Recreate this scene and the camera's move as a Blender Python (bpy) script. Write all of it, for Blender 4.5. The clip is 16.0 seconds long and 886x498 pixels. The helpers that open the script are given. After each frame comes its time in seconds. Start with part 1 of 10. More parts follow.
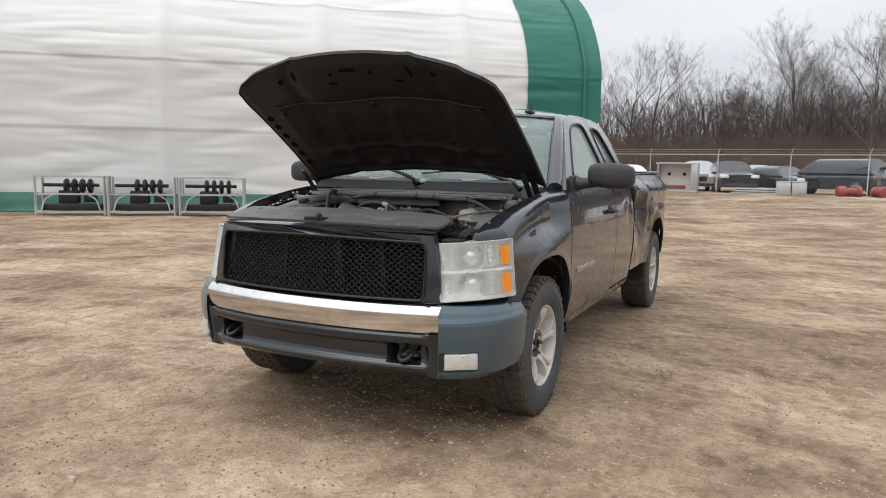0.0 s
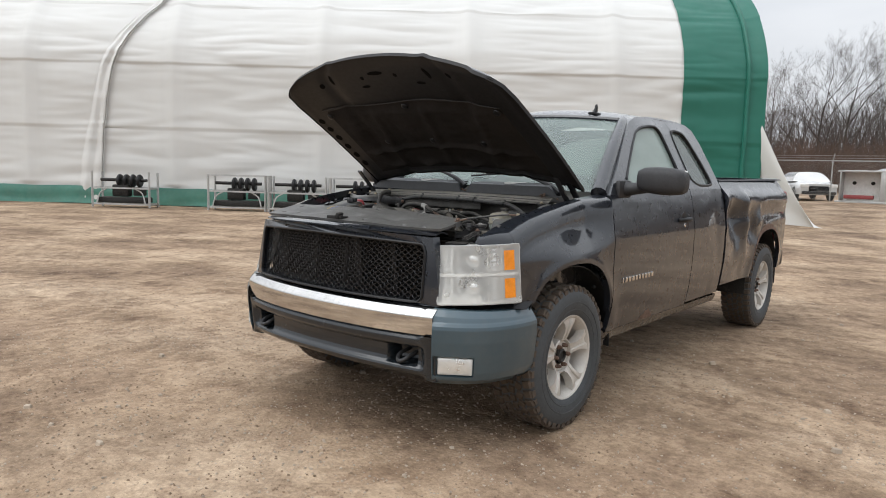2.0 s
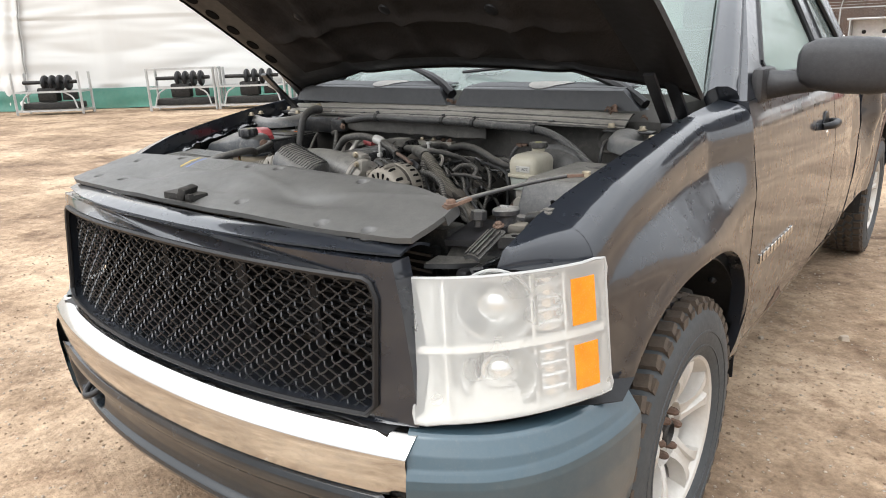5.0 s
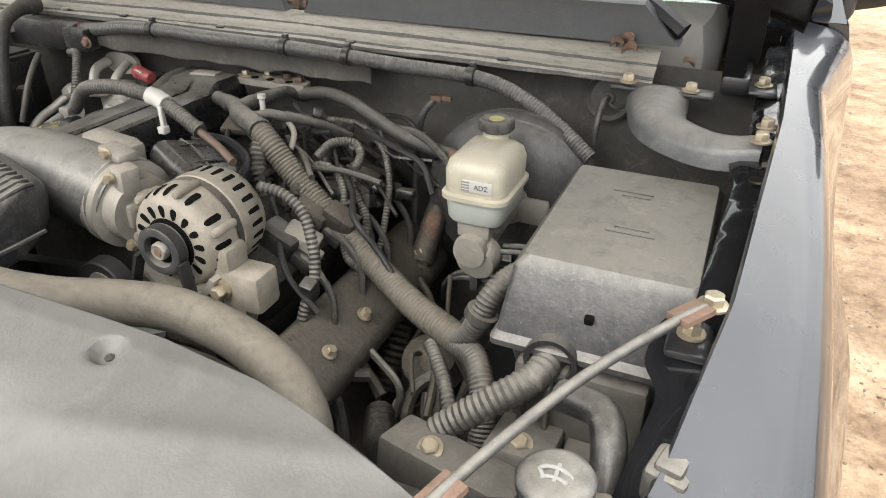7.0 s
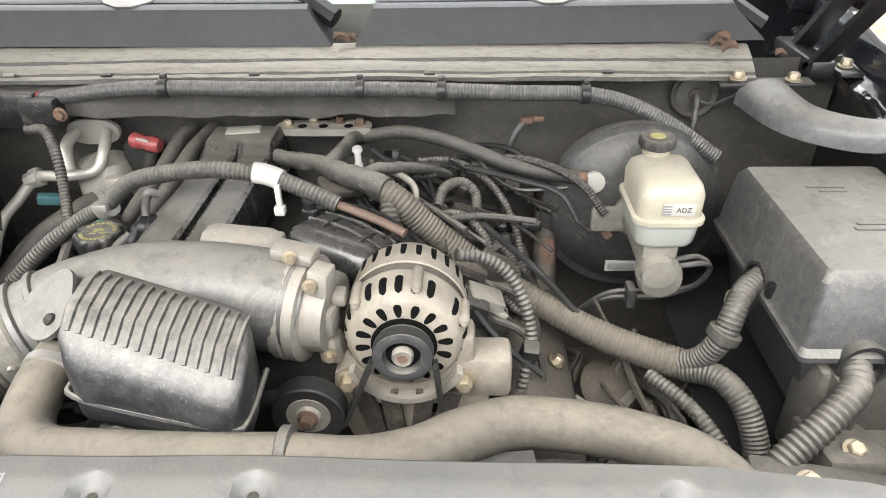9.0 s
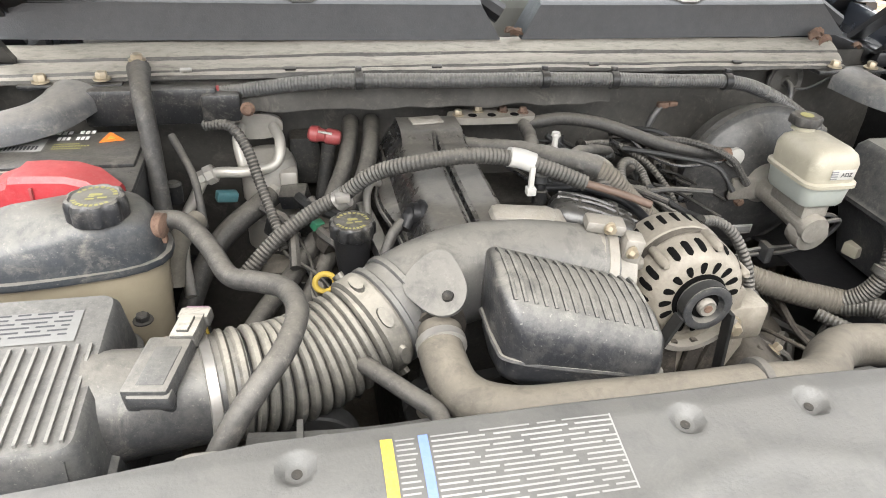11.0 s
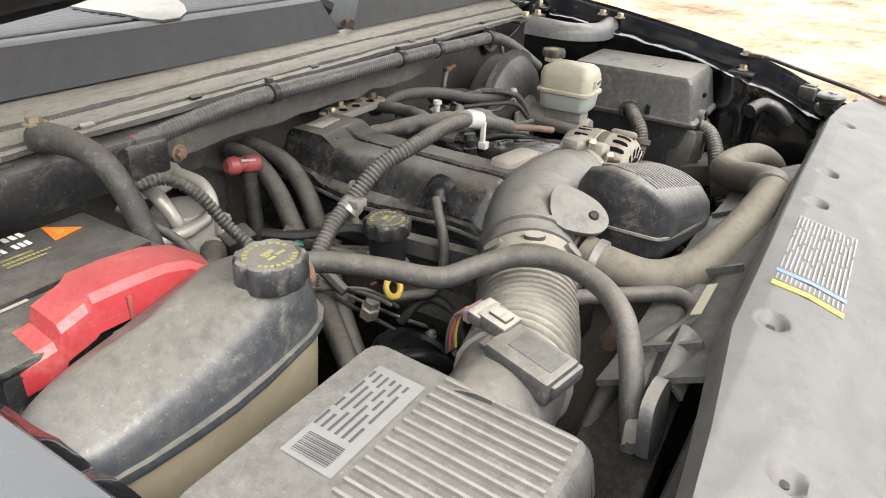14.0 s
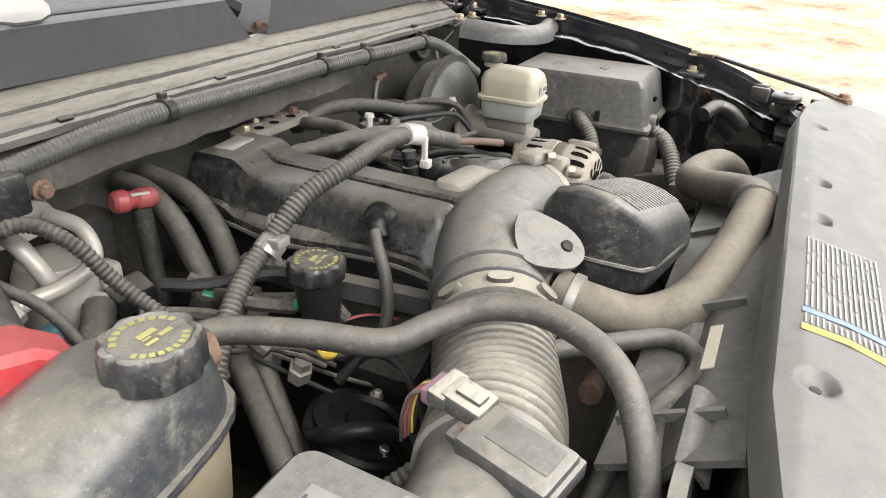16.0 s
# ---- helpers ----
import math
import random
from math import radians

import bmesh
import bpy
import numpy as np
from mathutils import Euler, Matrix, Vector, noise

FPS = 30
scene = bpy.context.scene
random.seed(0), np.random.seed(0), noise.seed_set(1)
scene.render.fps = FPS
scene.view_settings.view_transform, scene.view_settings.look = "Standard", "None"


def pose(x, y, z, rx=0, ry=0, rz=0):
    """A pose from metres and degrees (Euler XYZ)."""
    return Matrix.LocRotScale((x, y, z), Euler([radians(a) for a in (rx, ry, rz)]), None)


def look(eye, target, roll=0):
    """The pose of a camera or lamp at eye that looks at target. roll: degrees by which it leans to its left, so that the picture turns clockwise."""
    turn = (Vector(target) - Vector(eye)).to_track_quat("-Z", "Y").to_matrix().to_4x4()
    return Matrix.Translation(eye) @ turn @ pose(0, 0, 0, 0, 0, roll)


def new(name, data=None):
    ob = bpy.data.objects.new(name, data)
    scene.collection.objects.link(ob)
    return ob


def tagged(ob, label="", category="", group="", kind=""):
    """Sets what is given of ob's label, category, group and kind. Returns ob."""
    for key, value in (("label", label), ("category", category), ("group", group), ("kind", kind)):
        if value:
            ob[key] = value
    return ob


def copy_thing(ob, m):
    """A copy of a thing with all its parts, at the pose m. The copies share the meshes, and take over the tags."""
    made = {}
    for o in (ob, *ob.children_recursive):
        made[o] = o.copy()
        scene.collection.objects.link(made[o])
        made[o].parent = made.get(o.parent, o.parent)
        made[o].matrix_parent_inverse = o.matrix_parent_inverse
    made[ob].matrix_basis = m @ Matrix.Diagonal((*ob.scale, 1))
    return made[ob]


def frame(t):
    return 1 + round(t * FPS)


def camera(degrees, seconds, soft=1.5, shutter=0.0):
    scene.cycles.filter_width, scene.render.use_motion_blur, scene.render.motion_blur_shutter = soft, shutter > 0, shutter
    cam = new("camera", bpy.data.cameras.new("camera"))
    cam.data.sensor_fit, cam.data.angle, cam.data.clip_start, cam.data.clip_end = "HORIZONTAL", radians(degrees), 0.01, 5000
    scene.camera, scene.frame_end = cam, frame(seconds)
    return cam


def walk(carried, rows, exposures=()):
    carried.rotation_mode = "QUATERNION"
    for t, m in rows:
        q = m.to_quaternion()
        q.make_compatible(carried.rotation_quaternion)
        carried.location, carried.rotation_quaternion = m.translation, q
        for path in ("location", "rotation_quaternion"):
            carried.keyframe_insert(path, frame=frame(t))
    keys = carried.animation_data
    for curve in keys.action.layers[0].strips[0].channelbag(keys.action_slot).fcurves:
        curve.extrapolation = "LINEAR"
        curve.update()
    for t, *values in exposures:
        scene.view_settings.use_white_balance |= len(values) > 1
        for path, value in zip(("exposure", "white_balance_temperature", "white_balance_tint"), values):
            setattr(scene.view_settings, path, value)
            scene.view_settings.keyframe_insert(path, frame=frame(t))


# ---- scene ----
cam = camera(65.3, 16.0, soft=1.0)
PATH = [
    (0, (2.137, -2.754, 1.371), (1.265, -0.968, 1.146), 0.9),
    (0.5, (2.397, -2.608, 1.353), (1.447, -0.856, 1.195), 0.4),
    (1, (2.59, -2.472, 1.369), (1.469, -0.822, 1.229), -0.1),
    (1.5, (2.775, -2.418, 1.382), (1.538, -0.854, 1.232), 1.5),
    (2, (2.772, -2.308, 1.377), (1.505, -0.777, 1.153), 1.7),
    (2.5, (2.594, -2.161, 1.379), (1.426, -0.549, 1.193), 0.9),
    (3, (2.452, -1.963, 1.377), (1.285, -0.36, 1.118), 0.3),
    (3.5, (2.317, -1.622, 1.393), (1.065, -0.113, 0.998), 1.9),
    (4, (2.073, -1.318, 1.377), (0.836, 0.195, 0.952), 1.2),
    (4.2, (1.951, -1.197, 1.396), (0.72, 0.32, 0.97), -0.1),
    (6.3, (0.995, -0.096, 1.476), (-0.008, 1.411, 0.625), -0.8),
    (6.5, (0.949, -0.012, 1.483), (0.014, 1.528, 0.614), -0.4),
    (7, (0.792, 0.099, 1.503), (0.109, 1.693, 0.507), 0.4),
    (7.5, (0.654, 0.119, 1.509), (0.208, 1.75, 0.441), -0.7),
    (8, (0.521, 0.099, 1.525), (0.199, 1.763, 0.463), 0.1),
    (8.5, (0.362, 0.077, 1.546), (0.162, 1.768, 0.497), -0.3),
    (9, (0.215, 0.081, 1.554), (0.154, 1.781, 0.503), -1.0),
    (9.5, (0.1, 0.06, 1.564), (0.133, 1.752, 0.498), 1.1),
    (10, (-0.026, 0.024, 1.585), (0.053, 1.7, 0.497), 1.0),
    (10.2, (-0.085, 0.011, 1.583), (0.03, 1.696, 0.512), 1.8),
    (12.3, (-0.752, 0.11, 1.555), (0.157, 1.531, 0.481), 3.4),
    (12.5, (-0.795, 0.115, 1.565), (0.172, 1.498, 0.491), 3.9),
    (13, (-0.882, 0.166, 1.554), (0.202, 1.47, 0.494), 4.3),
    (13.5, (-0.936, 0.292, 1.515), (0.389, 1.445, 0.558), 3.4),
    (14, (-0.973, 0.386, 1.485), (0.544, 1.298, 0.554), 2.6),
    (14.5, (-0.946, 0.373, 1.471), (0.593, 1.292, 0.583), 3.0),
    (15, (-0.897, 0.423, 1.455), (0.678, 1.274, 0.563), 2.3),
    (15.5, (-0.863, 0.473, 1.447), (0.754, 1.254, 0.565), 2.2),
    (16, (-0.842, 0.475, 1.442), (0.778, 1.231, 0.545), 2.5),
]
walk(cam, [(t, look(eye, target, roll)) for t, eye, target, roll in PATH],
     exposures=[(0, -0.1, 6300, 10), (2, -0.12, 6300, 10), (3, 0.0, 6300, 10), (4.2, 0.4, 6350, 10), (6.3, 1.15, 6600, 10), (7.5, 1.6, 6850, 10),
                (8.5, 1.9, 6700, 10), (10.2, 1.88, 6600, 10), (12.3, 1.62, 6700, 10), (14.5, 1.6, 6800, 10), (16, 1.68, 6800, 10)])

# ---- world and light: an overcast afternoon ----
world = bpy.data.worlds.new("overcast")
scene.world = world
world.use_nodes = True
wn, wl = world.node_tree.nodes, world.node_tree.links
wn.clear()
sky = wn.new("ShaderNodeTexSky")
sky.sky_type, sky.sun_disc = "NISHITA", False
SUN_EL, SUN_ROT = radians(50), radians(198)
sky.sun_elevation, sky.sun_rotation = SUN_EL, SUN_ROT
sky.air_density, sky.dust_density = 1.0, 3.0
grey = wn.new("ShaderNodeHueSaturation")
grey.inputs["Saturation"].default_value = 0.12
wl.new(sky.outputs[0], grey.inputs["Color"])
wc = wn.new("ShaderNodeTexCoord")
wmap = wn.new("ShaderNodeMapping")
wmap.inputs["Scale"].default_value = (1.0, 1.0, 3.5)
wl.new(wc.outputs["Generated"], wmap.inputs["Vector"])
wno = wn.new("ShaderNodeTexNoise")
wno.inputs["Scale"].default_value, wno.inputs["Detail"].default_value = 2.2, 5.0
wl.new(wmap.outputs[0], wno.inputs["Vector"])
wramp = wn.new("ShaderNodeValToRGB")
wramp.color_ramp.elements[0].position, wramp.color_ramp.elements[0].color = 0.3, (7.6, 7.9, 8.3, 1)
wramp.color_ramp.elements[1].position, wramp.color_ramp.elements[1].color = 0.7, (10.2, 10.3, 10.4, 1)
wl.new(wno.outputs[0], wramp.inputs[0])
wmix = wn.new("ShaderNodeMix")
wmix.data_type = "RGBA"
wmix.inputs[0].default_value = 0.8
wl.new(grey.outputs[0], wmix.inputs[6])
wl.new(wramp.outputs[0], wmix.inputs[7])
wsep = wn.new("ShaderNodeSeparateXYZ")
wl.new(wc.outputs["Generated"], wsep.inputs[0])
wgrad = wn.new("ShaderNodeMapRange")
# an overcast sky is about three times as bright overhead as at the horizon
wgrad.inputs[1].default_value, wgrad.inputs[2].default_value, wgrad.inputs[3].default_value, wgrad.inputs[4].default_value = 0.0, 1.0, 0.95, 2.9
wl.new(wsep.outputs[2], wgrad.inputs[0])
wmul = wn.new("ShaderNodeVectorMath")
wmul.operation = "SCALE"
wl.new(wmix.outputs[2], wmul.inputs[0])
wl.new(wgrad.outputs[0], wmul.inputs["Scale"])
wbg = wn.new("ShaderNodeBackground")
wbg.inputs["Strength"].default_value = 0.082
wl.new(wmul.outputs[0], wbg.inputs["Color"])
wout = wn.new("ShaderNodeOutputWorld")
wl.new(wbg.outputs[0], wout.inputs[0])

sun_data = bpy.data.lights.new("sun", "SUN")
sun_data.energy, sun_data.angle, sun_data.color = 1.2, radians(50), (1.0, 0.97, 0.92)
sun = new("sun", sun_data)
sun.rotation_euler = (radians(90) - SUN_EL, 0, radians(180) - SUN_ROT)
sun.location = (0, -20, 40)


# ---- materials ----
def mat(name, col, rough=0.5, metal=0.0, var=0.15, scale=8.0, bump=0.0, bscale=60.0, dust=None, dustamt=0.0,
        coat=0.0, spec=0.5, col2=None, stretch=(1, 1, 1), up=0.0, islands=0.0, scuff=0.3, film=0.12):
    """A surface with two scales of variation; dust: a second colour laid in patches; up: settled dust plus painted
    shading, paler above, darker below.
    """
    m = bpy.data.materials.new(name)
    m.use_nodes = True
    n, l = m.node_tree.nodes, m.node_tree.links
    b = n["Principled BSDF"]
    b.inputs["Metallic"].default_value = metal
    b.inputs["Specular IOR Level"].default_value = spec
    b.inputs["Coat Weight"].default_value = coat
    b.inputs["Coat Roughness"].default_value = 0.05
    b.inputs["Coat IOR"].default_value = 1.5 if coat < 0.85 else 1.6
    tc = n.new("ShaderNodeTexCoord")
    mp = n.new("ShaderNodeMapping")
    mp.inputs["Scale"].default_value = stretch
    l.new(tc.outputs["Object"], mp.inputs["Vector"])

    def noise_at(s, detail=6.0, rough_n=0.55, warp=0.0):
        t = n.new("ShaderNodeTexNoise")
        t.inputs["Scale"].default_value, t.inputs["Detail"].default_value = s, detail
        t.inputs["Roughness"].default_value, t.inputs["Distortion"].default_value = rough_n, warp
        l.new(mp.outputs[0], t.inputs["Vector"])
        return t.outputs[0]

    def mixed(fac, a, c):
        x = n.new("ShaderNodeMix")
        x.data_type = "RGBA"
        if isinstance(fac, float):
            x.inputs[0].default_value = fac
        else:
            l.new(fac, x.inputs[0])
        for s, v in ((6, a), (7, c)):
            if isinstance(v, tuple):
                x.inputs[s].default_value = (*v[:3], 1)
            else:
                l.new(v, x.inputs[s])
        return x.outputs[2]

    def ramp(src, lo, hi):
        r = n.new("ShaderNodeMapRange")
        r.inputs[1].default_value, r.inputs[2].default_value = lo, hi
        l.new(src, r.inputs[0])
        return r.outputs[0]

    def calc(op, a, c):
        x = n.new("ShaderNodeMath")
        x.operation, x.use_clamp = op, True
        for i, v in ((0, a), (1, c)):
            if isinstance(v, float):
                x.inputs[i].default_value = v
            else:
                l.new(v, x.inputs[i])
        return x.outputs[0]

    dark = tuple(max(0, c * (1 - var)) for c in col)
    light = tuple(min(1, c * (1 + var)) for c in (col2 or col))
    big, fine = noise_at(scale), noise_at(scale * 7.3, 4.0)
    c = mixed(ramp(big, 0.3, 0.7), dark, light)
    if islands:
        g = n.new("ShaderNodeNewGeometry")
        c = mixed(calc("MULTIPLY", g.outputs["Random Per Island"], islands), c, tuple(v * 0.45 for v in col))
    c = mixed(calc("MULTIPLY", ramp(fine, 0.35, 0.75), 0.35), c, dark)
    rr = calc("ADD", calc("MULTIPLY", ramp(fine, 0.2, 0.8), 0.16), max(0.0, rough - 0.08))
    if dust:
        patch = noise_at(scale * 1.9, 12.0, 0.66, 0.12)
        # an even film, torn patches over it
        amount = calc("ADD", calc("MULTIPLY", ramp(patch, 0.56 - 0.25 * dustamt - 0.16, 0.56 - 0.25 * dustamt + 0.22), min(1.0, dustamt * 0.42)), dustamt * (film + 0.36))
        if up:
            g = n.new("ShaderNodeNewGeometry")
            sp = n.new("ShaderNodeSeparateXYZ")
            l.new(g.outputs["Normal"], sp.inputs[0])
            # dust settles on tops; flanks and undersides are also darkened like shade
            settle_shade = calc("ADD", calc("MULTIPLY", ramp(sp.outputs[2], -0.3, 0.9), 0.80), 0.26)
            amount = calc("MULTIPLY", amount, settle_shade)
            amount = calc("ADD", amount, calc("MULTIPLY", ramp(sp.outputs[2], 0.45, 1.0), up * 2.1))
        streak = calc("MULTIPLY", ramp(noise_at(scale * 9.0, 9.0, 0.75, 0.2), 0.42, 0.72), scuff * 0.5)
        amount = calc("SUBTRACT", amount, streak)
        amount = calc("ADD", amount, calc("MULTIPLY", ramp(noise_at(310.0, 2.0), 0.64, 0.74), scuff * 0.7))
        c = mixed(amount, c, dust)
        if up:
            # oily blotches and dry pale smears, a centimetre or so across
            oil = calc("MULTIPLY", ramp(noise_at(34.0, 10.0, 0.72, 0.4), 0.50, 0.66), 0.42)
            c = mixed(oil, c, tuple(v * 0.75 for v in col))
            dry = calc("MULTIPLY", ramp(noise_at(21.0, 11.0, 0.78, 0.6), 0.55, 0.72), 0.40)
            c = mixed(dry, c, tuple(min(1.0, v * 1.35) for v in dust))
        rr = calc("MAXIMUM", rr, calc("MULTIPLY", amount, 0.9))
        if metal:
            l.new(calc("SUBTRACT", float(metal), amount), b.inputs["Metallic"])
        if coat:
            l.new(calc("SUBTRACT", float(coat), amount), b.inputs["Coat Weight"])
    l.new(c, b.inputs["Base Color"])
    l.new(rr, b.inputs["Roughness"])
    if bump:
        bp = n.new("ShaderNodeBump")
        bp.inputs["Strength"].default_value, bp.inputs["Distance"].default_value = min(1.0, bump), 0.004
        l.new(noise_at(bscale, 5.0), bp.inputs["Height"])
        l.new(bp.outputs[0], b.inputs["Normal"])
    return m


# film: diffuse colour, fog on lamp lenses, painted sky reflection on windows
def glass(name, tint, rough=0.0, haze_glare=0.0, ior=1.45, film=(0.8, 0.8, 0.76)):
    m = bpy.data.materials.new(name)
    m.use_nodes = True
    n, l = m.node_tree.nodes, m.node_tree.links
    n.clear()
    tr, gl, mx, out = n.new("ShaderNodeBsdfTransparent"), n.new("ShaderNodeBsdfGlossy"), n.new("ShaderNodeMixShader"), n.new("ShaderNodeOutputMaterial")
    tr.inputs[0].default_value = (*tint, 1)
    gl.inputs["Roughness"].default_value = rough
    fr = n.new("ShaderNodeFresnel")
    fr.inputs[0].default_value = ior
    l.new(fr.outputs[0], mx.inputs[0])
    l.new(tr.outputs[0], mx.inputs[1])
    l.new(gl.outputs[0], mx.inputs[2])
    last = mx.outputs[0]
    if haze_glare:
        df, mh = n.new("ShaderNodeBsdfDiffuse"), n.new("ShaderNodeMixShader")
        df.inputs[0].default_value = (*film, 1)
        tx = n.new("ShaderNodeTexNoise")
        tx.inputs["Scale"].default_value = 2.5
        mr = n.new("ShaderNodeMapRange")
        mr.inputs[3].default_value, mr.inputs[4].default_value = haze_glare * 0.75, haze_glare * 1.2
        l.new(tx.outputs[0], mr.inputs[0])
        l.new(mr.outputs[0], mh.inputs[0])
        l.new(last, mh.inputs[1])
        l.new(df.outputs[0], mh.inputs[2])
        last = mh.outputs[0]
    l.new(last, out.inputs[0])
    return m


